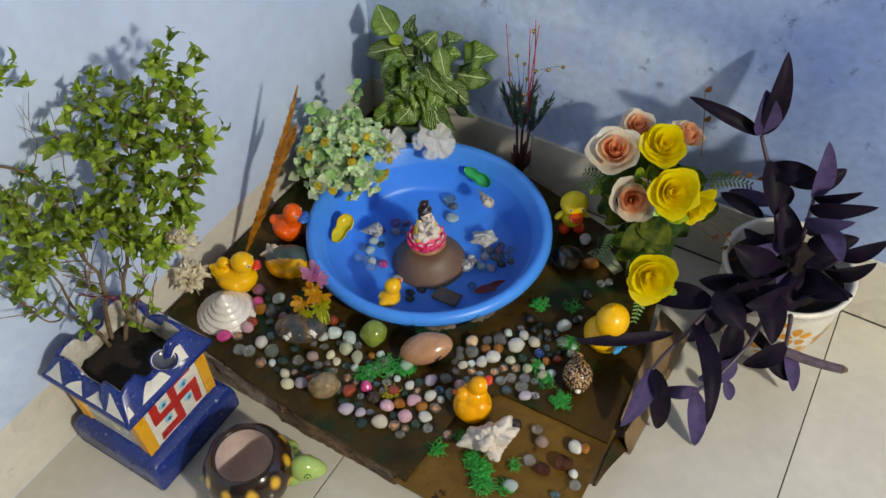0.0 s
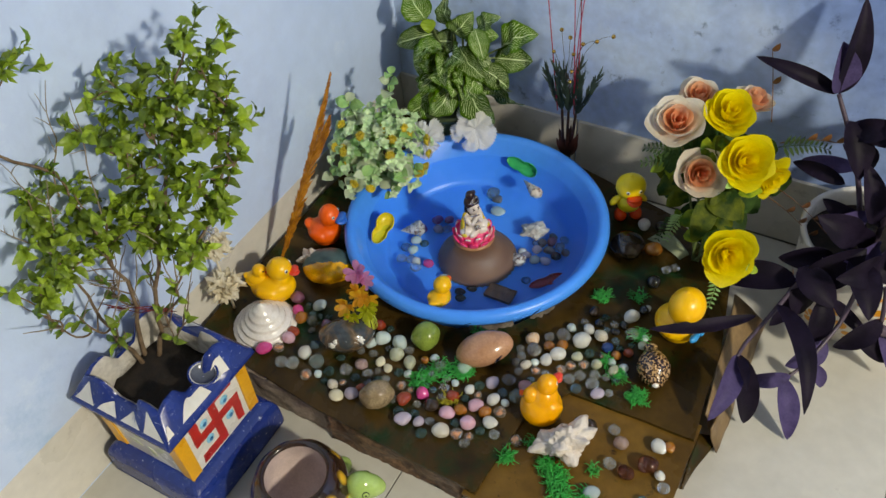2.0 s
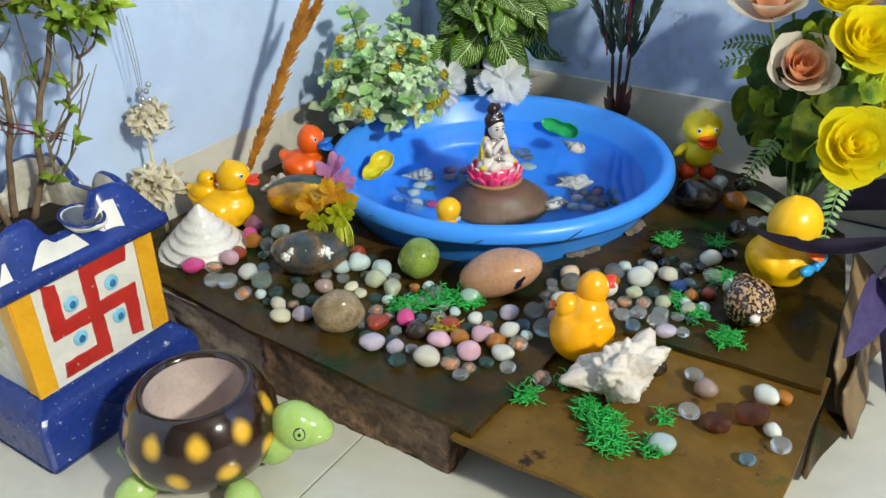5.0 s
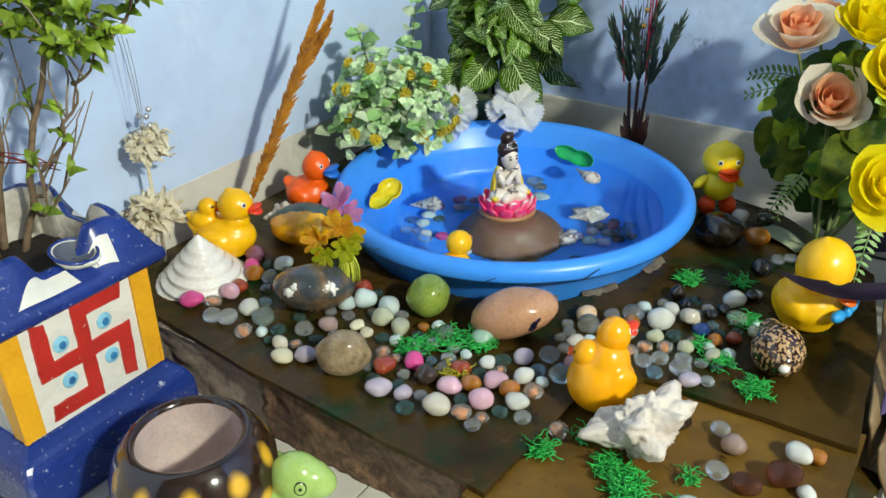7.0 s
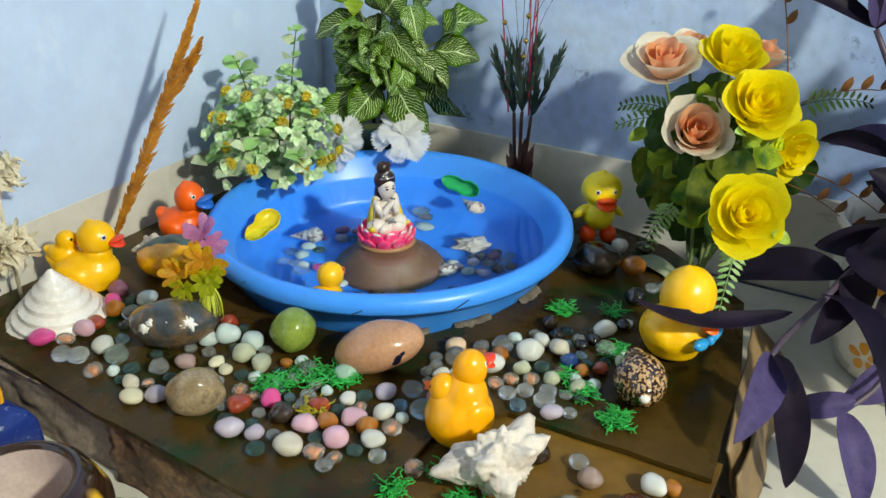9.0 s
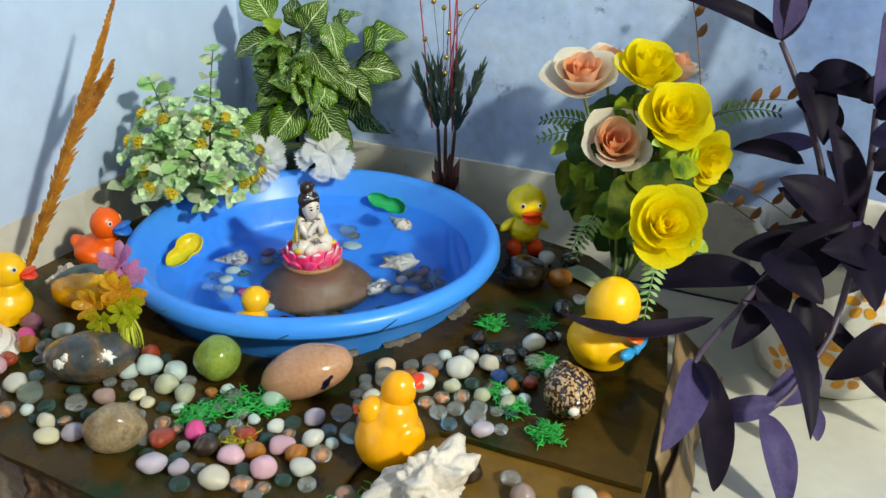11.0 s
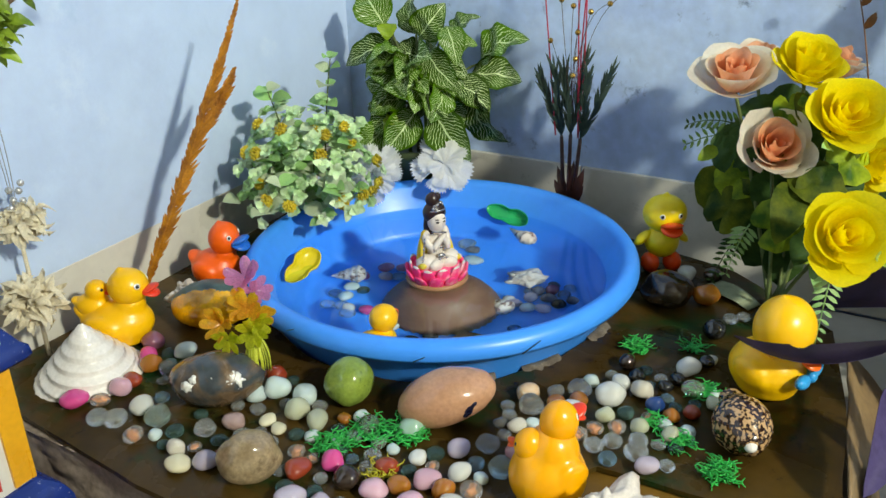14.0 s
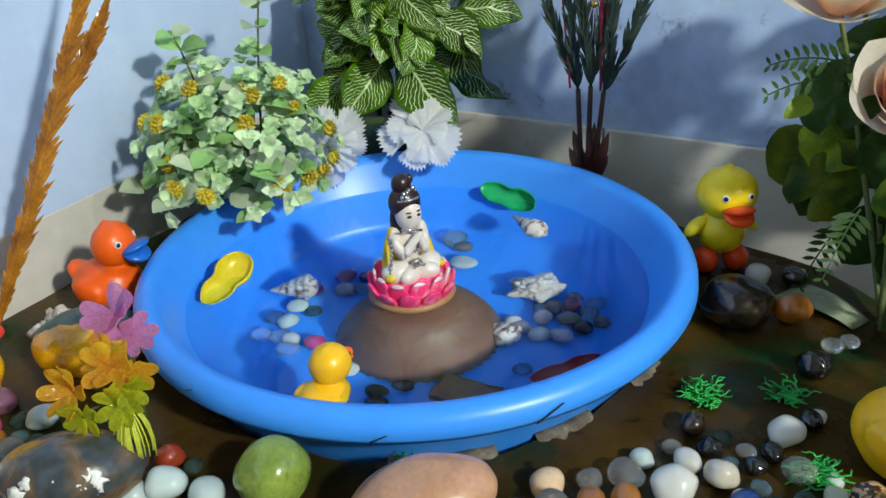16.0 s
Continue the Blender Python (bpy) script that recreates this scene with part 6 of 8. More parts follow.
part("thread", bm, M_REDTHREAD, basil, "red thread wound round the stems")

# ---------------------------------------------------------------- purple trailing plant in the white pot
def dull(m):
    m.node_tree.nodes["Principled BSDF"].inputs["Specular IOR Level"].default_value = 0.14
    return m


D = leafmat("purple_heart_top", (0.016, 0.010, 0.026), (0.007, 0.0045, 0.013), 0.55, 30, vary=0.15)
V = leafmat("purple_heart_under", (0.105, 0.080, 0.205), (0.065, 0.048, 0.135), 0.55, 30, vary=0.12)
dull(D), dull(V)
purple = thing("purple_heart_plant", "trailing purple heart plant with long pointed leaves", "plant", (0.885, -0.118, 0.143))
OFF = Vector((0.885, -0.118, 0.143))


def blade(base, tip, w, m, up=(0.45, -0.7, 0.6), droop=0.10):
    bm = bmesh.new()
    leaf(bm, Vector(base) - OFF, Vector(tip) - OFF, w, up, 0.42, droop, 16, 0.78)
    front = set(bm.faces)
    back = Vector(up).normalized() * -0.0006
    leaf(bm, Vector(base) - OFF + back, Vector(tip) - OFF + back, w, up, 0.42, droop, 16, 0.78)
    for f in bm.faces:
        f.material_index = 0 if f in front else 1
    return part("leaf", bm, [m, D if m is V else V], purple, "dusky violet leaf underside" if m is V else "")


def stalk(pts, r0, r1):
    bm = bmesh.new()
    fine = []
    for a, b in zip(pts, pts[1:]):
        fine += [Vector(a).lerp(Vector(b), i / 5) - OFF for i in range(5)]
    fine.append(Vector(pts[-1]) - OFF)
    for i in range(1, len(fine) - 1):
        fine[i] = (fine[i - 1] + fine[i] * 2 + fine[i + 1]) / 4
    tube(bm, fine, r0, r1, 9)
    part("stem", bm, M_PSTEM, purple)


M_PSTEM = mat("purple_stem", (0.085, 0.055, 0.085), (0.045, 0.03, 0.05), 60, 0.45, 0.2, 150)
stalk([(0.872, -0.105, 0.140), (0.835, -0.085, 0.24), (0.800, -0.075, 0.31), (0.773, -0.063, 0.353)], 0.0045, 0.003)
stalk([(0.89, -0.10, 0.140), (0.885, -0.11, 0.24), (0.877, -0.10, 0.302)], 0.0045, 0.003)
stalk([(0.90, -0.13, 0.140), (0.93, -0.14, 0.21), (0.945, -0.15, 0.26)], 0.004, 0.003)
stalk([(0.86, -0.15, 0.140), (0.842, -0.205, 0.182), (0.806, -0.245, 0.158), (0.788, -0.300, 0.142), (0.768, -0.360, 0.132), (0.764, -0.385, 0.128)], 0.0042, 0.0025)
stalk([(0.88, -0.16, 0.140), (0.882, -0.222, 0.182), (0.876, -0.262, 0.12), (0.850, -0.325, 0.085), (0.83, -0.352, 0.072)], 0.004, 0.0022)
stalk([(0.90, -0.16, 0.140), (0.915, -0.226, 0.178), (0.925, -0.24, 0.13), (0.930, -0.20, 0.085)], 0.004, 0.0025)
blade((0.773, -0.063, 0.353), (0.766, -0.032, 0.484), 0.034, D)
blade((0.773, -0.063, 0.355), (0.757, -0.060, 0.432), 0.040, V)
blade((0.773, -0.063, 0.355), (0.656, -0.083, 0.396), 0.022, D)
blade((0.800, -0.080, 0.319), (0.886, -0.060, 0.299), 0.036, D, droop=0.2)
blade((0.877, -0.100, 0.302), (0.864, -0.080, 0.395), 0.030, V)
blade((0.877, -0.100, 0.302), (0.932, -0.120, 0.360), 0.016, D)
blade((0.876, -0.120, 0.298), (0.957, -0.140, 0.360), 0.024, D)
blade((0.879, -0.120, 0.272), (0.939, -0.150, 0.330), 0.026, V)
blade((0.831, -0.080, 0.252), (0.754, -0.060, 0.224), 0.024, V)
blade((0.822, -0.100, 0.233), (0.744, -0.078, 0.231), 0.022, D, droop=0.18)
blade((0.798, -0.080, 0.327), (0.836, -0.120, 0.262), 0.040, D)
blade((0.906, -0.130, 0.280), (0.945, -0.180, 0.275), 0.030, V)
blade((0.928, -0.140, 0.212), (0.985, -0.180, 0.300), 0.034, D)
blade((0.865, -0.120, 0.203), (0.820, -0.160, 0.215), 0.022, V)
blade((0.894, -0.140, 0.171), (0.851, -0.220, 0.200), 0.032, V)
blade((0.916, -0.140, 0.212), (0.882, -0.230, 0.150), 0.036, D)
blade((0.862, -0.080, 0.304), (0.903, -0.050, 0.334), 0.030, D)
blade((0.808, -0.080, 0.314), (0.862, -0.085, 0.335), 0.032, D, droop=0.2)
blade((0.850, -0.09, 0.27), (0.80, -0.10, 0.30), 0.034, D)
blade((0.870, -0.274, 0.090), (0.828, -0.317, 0.060), 0.034, V)
blade((0.866, -0.295, 0.060), (0.884, -0.305, 0.026), 0.018, V)
blade((0.838, -0.354, 0.090), (0.777, -0.375, 0.070), 0.022, V)
blade((0.898, -0.221, 0.080), (0.955, -0.228, 0.035), 0.028, D)
blade((0.930, -0.205, 0.085), (0.968, -0.235, 0.022), 0.022, V)
blade((0.858, -0.229, 0.130), (0.930, -0.235, 0.080), 0.018, D, droop=-0.15)
blade((0.829, -0.345, 0.070), (0.863, -0.397, 0.003), 0.030, V)
blade((0.806, -0.235, 0.150), (0.688, -0.253, 0.121), 0.044, D, (0.3, -0.3, 0.9))
blade((0.770, -0.309, 0.136), (0.649, -0.424, 0.172), 0.019, D, (0.3, -0.2, 0.9), -0.14)
blade((0.764, -0.382, 0.130), (0.757, -0.480, 0.098), 0.031, V)
blade((0.768, -0.380, 0.130), (0.802, -0.402, 0.010), 0.032, D)
blade((0.764, -0.380, 0.128), (0.790, -0.430, 0.125), 0.014, D)
blade((0.789, -0.288, 0.150), (0.866, -0.420, 0.105), 0.032, D, (0.5, -0.5, 0.8), 0.20)
blade((0.800, -0.262, 0.158), (0.830, -0.250, 0.120), 0.040, D)
blade((0.815, -0.22, 0.16), (0.79, -0.28, 0.09), 0.034, D)
blade((0.812, -0.238, 0.158), (0.874, -0.195, 0.212), 0.050, D)
blade((0.862, -0.170, 0.200), (0.800, -0.195, 0.245), 0.046, D)
blade((0.900, -0.185, 0.180), (0.848, -0.262, 0.205), 0.044, D)
blade((0.905, -0.150, 0.190), (0.975, -0.205, 0.235), 0.040, D)
blade((0.875, -0.130, 0.200), (0.835, -0.105, 0.285), 0.034, D)
blade((0.895, -0.110, 0.220), (0.960, -0.090, 0.250), 0.036, D)
blade((0.840, -0.190, 0.175), (0.770, -0.215, 0.165), 0.034, D)
blade((0.925, -0.235, 0.130), (0.880, -0.262, 0.070), 0.034, D)
blade((0.800, -0.237, 0.179), (0.862, -0.262, 0.150), 0.042, D)
blade((0.862, -0.205, 0.195), (0.905, -0.275, 0.160), 0.044, D)
blade((0.843, -0.250, 0.150), (0.850, -0.285, 0.085), 0.036, D)
for b, t, w in (((0.872, -0.125, 0.165), (0.800, -0.110, 0.205), 0.032), ((0.885, -0.110, 0.180), (0.842, -0.060, 0.240), 0.032), ((0.905, -0.120, 0.175), (0.950, -0.070, 0.225), 0.032), ((0.915, -0.145, 0.170), (0.985, -0.150, 0.190), 0.032),
                ((0.880, -0.140, 0.165), (0.838, -0.170, 0.225), 0.030), ((0.900, -0.155, 0.165), (0.930, -0.205, 0.225), 0.032), ((0.885, -0.110, 0.240), (0.925, -0.075, 0.285), 0.028), ((0.940, -0.150, 0.255), (0.990, -0.140, 0.310), 0.026)):
    blade(b, t, w, D)
bm = bmesh.new()
fine = [Vector(p) - OFF for p in bend((0.922, -0.232, 0.105), (1.020, -0.185, 0.062), -0.004, 12)]
tube(bm, fine, 0.0085, 0.0075, 14)
part("cut_stem", bm, M_PSTEM, purple, "thick cut stem with a dry brown end")
bm = bmesh.new(); tube(bm, [Vector((1.0195, -0.1852, 0.0623)) - OFF, Vector((1.0265, -0.1815, 0.0600)) - OFF], 0.0066, 0.0045, 12)
part("cut_end", bm, M_STEM, purple, "dry brown cut end")

# ---------------------------------------------------------------- striped leaves in the corner
m = bpy.data.materials.new("striped_leaf")
m.use_nodes = True
nt = m.node_tree
N_, L_ = nt.nodes, nt.links
bs = N_["Principled BSDF"]
uvn = N_.new("ShaderNodeUVMap")
sep = N_.new("ShaderNodeSeparateXYZ"); L_.new(uvn.outputs[0], sep.inputs[0])


def mth(op, a, b=None, c=None):
    nd = N_.new("ShaderNodeMath"); nd.operation = op
    for i, v in enumerate((a, b, c)):
        if v is None:
            continue
        if isinstance(v, (int, float)):
            nd.inputs[i].default_value = v
        else:
            L_.new(v, nd.inputs[i])
    return nd.outputs[0]


side = mth("ABSOLUTE", mth("SUBTRACT", sep.outputs[0], 0.5))
nz = N_.new("ShaderNodeTexNoise"); nz.inputs["Scale"].default_value = 9
L_.new(uvn.outputs[0], nz.inputs["Vector"])
ph = mth("ADD", mth("SUBTRACT", mth("MULTIPLY", sep.outputs[1], 14.0), mth("MULTIPLY", side, 11.0)), mth("MULTIPLY", nz.outputs["Fac"], 1.6))
tri = mth("ABSOLUTE", mth("SUBTRACT", mth("FRACT", ph), 0.5))
line = mth("LESS_THAN", tri, 0.095)
edge = mth("LESS_THAN", side, 0.42)
rib = mth("LESS_THAN", side, 0.022)
mask = mth("MAXIMUM", mth("MULTIPLY", line, edge), rib)
n2 = N_.new("ShaderNodeTexNoise"); n2.inputs["Scale"].default_value = 30
cr = N_.new("ShaderNodeValToRGB")
cr.color_ramp.elements[0].color, cr.color_ramp.elements[1].color = (0.017, 0.060, 0.005, 1), (0.085, 0.170, 0.012, 1)
L_.new(n2.outputs["Fac"], cr.inputs["Fac"])
mixc = N_.new("ShaderNodeMixRGB")
mixc.inputs[2].default_value = (0.55, 0.68, 0.36, 1)
bs.inputs["Specular IOR Level"].default_value = 0.22
oi = N_.new("ShaderNodeObjectInfo")
lv = N_.new("ShaderNodeMapRange"); lv.inputs["To Min"].default_value, lv.inputs["To Max"].default_value = 0.55, 1.55
L_.new(oi.outputs["Random"], lv.inputs["Value"])
hs = N_.new("ShaderNodeHueSaturation"); hs.inputs["Saturation"].default_value = 1.15
L_.new(cr.outputs[0], hs.inputs["Color"]); L_.new(lv.outputs[0], hs.inputs["Value"])
L_.new(mask, mixc.inputs[0]); L_.new(hs.outputs[0], mixc.inputs[1]); L_.new(mixc.outputs[0], bs.inputs["Base Color"])
bs.inputs["Roughness"].default_value = 0.35
bp = N_.new("ShaderNodeBump"); bp.inputs["Strength"].default_value = 0.3; bp.inputs["Distance"].default_value = 0.001
L_.new(mask, bp.inputs["Height"]); L_.new(bp.outputs[0], bs.inputs["Normal"])
M_STRIPED = m
M_LIME = leafmat("young_lime_leaf", (0.30, 0.42, 0.02), (0.20, 0.32, 0.015))
striped = thing("striped_plant", "green pot plant with white-veined pointed leaves", "plant", (0.150, -0.080, BOARD))
OFS = Vector((0.150, -0.080, BOARD))


def stripe(base, tip, w, m=None):
    base, tip = Vector(base), Vector(tip)
    for v in (base, tip):
        v.x, v.y = max(v.x, 0.012), min(v.y, -0.012)
    bm = bmesh.new()
    leaf(bm, base - OFS, tip - OFS, w * 1.16, (0.35 + 0.9 * math.sin(tip.x * 1700), -0.65, 0.65 + 0.4 * math.sin(tip.z * 1300)), 0.36, 0.20, 14, 0.72, uv=True, wave=0.16, power=0.85)
    part("leaf", bm, m or M_STRIPED, striped, "young lime-green leaf" if m else "")
    bm = bmesh.new()
    hub = Vector((0.165, -0.075, 0.20))
    tube(bm, [p - OFS for p in bend(hub, base, 0.012, 6)], 0.0022, 0.0016, 6)
    part("leaf_stalk", bm, M_GSTEM, striped)


stripe((0.110, -0.068, 0.316), (0.070, -0.058, 0.360), 0.046)
stripe((0.165, -0.071, 0.306), (0.200, -0.062, 0.350), 0.040)
stripe((0.151, -0.055, 0.306), (0.139, -0.039, 0.352), 0.032)
stripe((0.205, -0.050, 0.300), (0.236, -0.031, 0.330), 0.036)
stripe((0.237, -0.034, 0.271), (0.298, -0.014, 0.302), 0.052)
stripe((0.232, -0.058, 0.250), (0.284, -0.037, 0.168), 0.052)
stripe((0.194, -0.090, 0.215), (0.250, -0.090, 0.152), 0.048)
stripe((0.192, -0.091, 0.249), (0.146, -0.135, 0.250), 0.038)
stripe((0.161, -0.084, 0.240), (0.125, -0.126, 0.218), 0.038)
stripe((0.129, -0.057, 0.290), (0.050, -0.080, 0.259), 0.034)
stripe((0.205, -0.069, 0.322), (0.231, -0.090, 0.276), 0.030)
stripe((0.228, -0.046, 0.257), (0.288, -0.014, 0.246), 0.040)
stripe((0.168, -0.092, 0.212), (0.138, -0.129, 0.160), 0.042)
stripe((0.209, -0.091, 0.257), (0.204, -0.117, 0.206), 0.034)
stripe((0.217, -0.075, 0.254), (0.263, -0.061, 0.212), 0.038)
stripe((0.159, -0.051, 0.274), (0.120, -0.071, 0.278), 0.036)
stripe((0.196, -0.052, 0.286), (0.232, -0.033, 0.293), 0.034)
stripe((0.179, -0.039, 0.274), (0.180, -0.038, 0.322), 0.036)
stripe((0.211, -0.032, 0.219), (0.254, -0.021, 0.178), 0.036)
stripe((0.13, -0.10, 0.19), (0.09, -0.13, 0.15), 0.040)
rgs = random.Random(31)
for k in range(24):
    a = rgs.uniform(-2.9, 0.3)
    b = Vector((0.165, -0.078, rgs.uniform(0.20, 0.29))) + Vector((math.cos(a), math.sin(a), 0)) * 0.018
    stripe(b, b + Vector((math.cos(a) * 0.055, math.sin(a) * 0.045, rgs.uniform(-0.045, 0.02))), rgs.uniform(0.030, 0.040))
stripe((0.115, -0.070, 0.320), (0.122, -0.082, 0.300), 0.022, M_LIME)
stripe((0.158, -0.115, 0.205), (0.140, -0.130, 0.190), 0.022, M_LIME)
bm = bmesh.new()
lathe(bm, [(0.003, 0.0), (0.040, 0.0), (0.046, 0.006), (0.052, 0.075), (0.056, 0.080), (0.056, 0.090), (0.050, 0.090), (0.047, 0.076), (0.003, 0.074)], 48)
bmesh.ops.transform(bm, matrix=Matrix.Translation((0.0, 0.002, 0)), verts=bm.verts)
part("pot", bm, mat("dark_green_plastic", (0.035, 0.055, 0.012), (0.025, 0.040, 0.010), 20, 0.4), striped, "dark green plastic pot")
bm = bmesh.new()
for k in range(4):
    tube(bm, [p - OFS for p in bend((0.150 + 0.01 * k, -0.08 + 0.006 * k, BOARD + 0.074), (0.16 + 0.012 * (k - 1), -0.075, 0.24 + 0.02 * k), 0.0, 5)], 0.003, 0.002, 7)
part("stem", bm, M_GSTEM, striped)

# ---------------------------------------------------------------- artificial eucalyptus bush with yellow buds
M_EUC = leafmat("pale_green_fabric_leaf", (0.40, 0.62, 0.23), (0.21, 0.46, 0.13), 0.5, 40, vary=0.25)
M_EUC2 = leafmat("cream_green_fabric_leaf", (0.62, 0.68, 0.48), (0.44, 0.56, 0.32), 0.5, 40, vary=0.2)
M_BUD = mat("yellow_bud", (0.72, 0.52, 0.02), (0.52, 0.46, 0.05), 70, 0.5, 0.3, 200, vary=0.15)
euc_mix = leafmat("mixed_green_fabric_leaf", (0.66, 0.78, 0.52), (0.33, 0.54, 0.23), 0.45, 22, vary=0.0)
isl = euc_mix.node_tree.nodes.new("ShaderNodeNewGeometry")
hue = euc_mix.node_tree.nodes.new("ShaderNodeHueSaturation")
rngv = euc_mix.node_tree.nodes.new("ShaderNodeMapRange")
rngv.inputs["To Min"].default_value, rngv.inputs["To Max"].default_value = 0.75, 1.6
eb = euc_mix.node_tree.nodes["Principled BSDF"].inputs["Base Color"]
euc_mix.node_tree.links.new(eb.links[0].from_socket, hue.inputs["Color"])
euc_mix.node_tree.links.new(isl.outputs["Random Per Island"], rngv.inputs["Value"])
euc_mix.node_tree.links.new(rngv.outputs[0], hue.inputs["Value"])
euc_mix.node_tree.links.new(hue.outputs[0], eb)
bush = thing("artificial_bush", "artificial pale green bush with round leaves and yellow buds", "artificial plant", (0.100, -0.235, BOARD))
BO = Vector((0.100, -0.235, BOARD))
euc = [unit_leaf("leaf", m, w, 0.25, 0.14, 0.8, 6, 0.05) for m, w in ((M_EUC, 0.85), (M_EUC, 0.75), (M_EUC2, 0.9), (M_EUC2, 0.8))]
rng = random.Random(11)
bud_bm = bmesh.new()
ball(bud_bm, (0, 0, 0.20), (0.46, 0.46, 0.42), (0, 0, 0), 14, 10)
for i in range(34):
    el, a = math.asin(0.05 + 0.95 * i / 33), i * 2.4
    d = Vector((math.cos(a) * math.cos(el), math.sin(a) * math.cos(el), math.sin(el)))
    leaf(bud_bm, d * 0.36 + Vector((0, 0, 0.16)), d * 0.74 + Vector((0, 0, 0.26)), 0.26, d.orthogonal(), 0.3, 0.1, 4)
bud_mesh = finish(bud_bm, "bud", M_BUD)
for k in range(30):
    a = rng.uniform(0, 2 * math.pi)
    el = rng.uniform(0.05, 1.45)
    rad = 0.085
    end = Vector((0.112, -0.262, 0.175)) + Vector((math.cos(a) * math.cos(el) * rad, math.sin(a) * math.cos(el) * rad, math.sin(el) * 0.085 - 0.035))
    if k == 0:
        end = Vector((0.125, -0.215, 0.302))
    if k == 1:
        end = Vector((0.070, -0.270, 0.270))
    if k > 15:
        end = Vector((rng.uniform(0.06, 0.19), rng.uniform(-0.335, -0.30) + 0.05 * rng.random(), rng.uniform(0.125, 0.175)))
    end.x = max(end.x, 0.03)
    hd = (end - Vector((TUB[0], TUB[1], end.z)))
    pts = bend(BO + Vector((rng.uniform(-0.012, 0.012), rng.uniform(-0.012, 0.012), 0)), end, 0.025, 9)
    bm = bmesh.new(); tube(bm, [p - BO for p in pts], 0.0014, 0.0007, 6)
    part("stem", bm, M_GSTEM, bush)
    for j in range(4, 10):
        for s in range(2):
            aa = j * 1.57 + s * math.pi + rng.uniform(-0.4, 0.4)
            d = Vector((math.cos(aa), math.sin(aa), rng.uniform(0.0, 0.6)))
            p = pts[j]
            if p.x + 0.025 * d.x < 0.008:
                d.x = abs(d.x)
            if len(bush.children) > 380:
                break
            place_leaf(rng.choice(euc[:3] if el > 0.8 and k < 16 else euc), bush, p, d, (0.3, -0.5, 1), rng.uniform(0.016, 0.027))
    if k % 3 == 1 and k != 1:
        d = (pts[-1] - pts[-3]).normalized() + Vector((0.3, -0.5, 0.1))
        q = d.to_track_quat("Z", "Y")
        b = new("bud", bud_mesh)
        b.parent = bush
        b.matrix_basis = bush.matrix_basis.inverted() @ Matrix.LocRotScale(end, q, (0.0120, 0.0120, 0.0105))
        b["label"] = "yellow cone-like bud"
# close leaf rosettes that fill the bush
rng = random.Random(77)
bm = bmesh.new()
for k in range(200):
    a, el = rng.uniform(0, 2 * math.pi), rng.uniform(-0.35, 1.3)
    c = Vector((0.112, -0.258, 0.165)) + Vector((math.cos(a) * math.cos(el) * 0.078, math.sin(a) * math.cos(el) * 0.075, math.sin(el) * 0.082)) * rng.uniform(0.60, 1.18)
    c.x = max(c.x, 0.028)
    ax = (c - Vector((0.112, -0.258, 0.150)) + Vector((0.02, -0.03, 0.03))).normalized()
    s1 = ax.orthogonal().normalized()
    s2 = ax.cross(s1)
    for j in range(5):
        b = j * 1.2566 + rng.uniform(-0.3, 0.3)
        d = ((s1 * math.cos(b) + s2 * math.sin(b)) + ax * rng.uniform(0.15, 0.8)).normalized()
        ln = rng.uniform(0.0085, 0.0130)
        if c.x + d.x * ln < 0.006:
            continue
        leaf(bm, c - BO, c - BO + d * ln, ln * rng.uniform(0.62, 0.85), ax, 0.28, 0.15, 6, 0.72, wave=0.08)
tagged(part("foliage", bm, euc_mix, bush, "close pale green rosettes of round leaves"), kind="stuff")
for k in range(13):
    a, el = rng.uniform(-2.6, 0.7), rng.uniform(-0.2, 1.0)
    d = Vector((math.cos(a) * math.cos(el), math.sin(a) * math.cos(el), math.sin(el)))
    c = Vector((0.112, -0.258, 0.165)) + Vector((d.x * 0.082, d.y * 0.080, d.z * 0.086))
    if c.x < 0.03:
        continue
    b = new("bud", bud_mesh)
    b.parent = bush
    b.matrix_basis = bush.matrix_basis.inverted() @ Matrix.LocRotScale(c, d.to_track_quat("Z", "Y"), (0.0125, 0.0125, 0.0110))
    b["label"] = "yellow cone-like bud"
# ---------------------------------------------------------------- cloth flowers
def rose_petal(bm, phi, half, r0, r1, h, z0, flare, seed, nu=12, nv=10):
    """A broad cupped petal round z: rounded outline with a slight point, its rim rolled outwards."""
    rows = []
    for j in range(nv + 1):
        row = []
        for i in range(nu + 1):
            u = -1 + 2 * i / nu
            v = j / nv * (1 - 0.20 * abs(u) ** 2.6 + 0.05 * math.exp(-(u / 0.22) ** 2) + 0.03 * noise.noise(Vector((u * 2.5, seed, 0))))
            rad = r0 + (r1 - r0) * v ** 0.62
            zz = z0 + h * v ** 1.30
            roll = max(0.0, v - 0.68)
            rad += flare * r1 * roll ** 1.5 * 2.2
            zz -= flare * h * roll ** 2 * 5.0
            rad += r1 * 0.06 * v * noise.noise(Vector((u * 1.7 + seed, v * 2, seed))) + r1 * 0.10 * flare * v * v * abs(u) ** 3
            w = half * min(1.0, 0.50 + 0.9 * v ** 0.8) * (1 - 0.18 * max(0, v - 0.6))
            row.append(bm.verts.new((rad * math.cos(phi + u * w), rad * math.sin(phi + u * w), zz)))
        rows.append(row)
    for a, b in zip(rows, rows[1:]):
        for i in range(nu):
            bm.faces.new((a[i], a[i + 1], b[i + 1], b[i]))


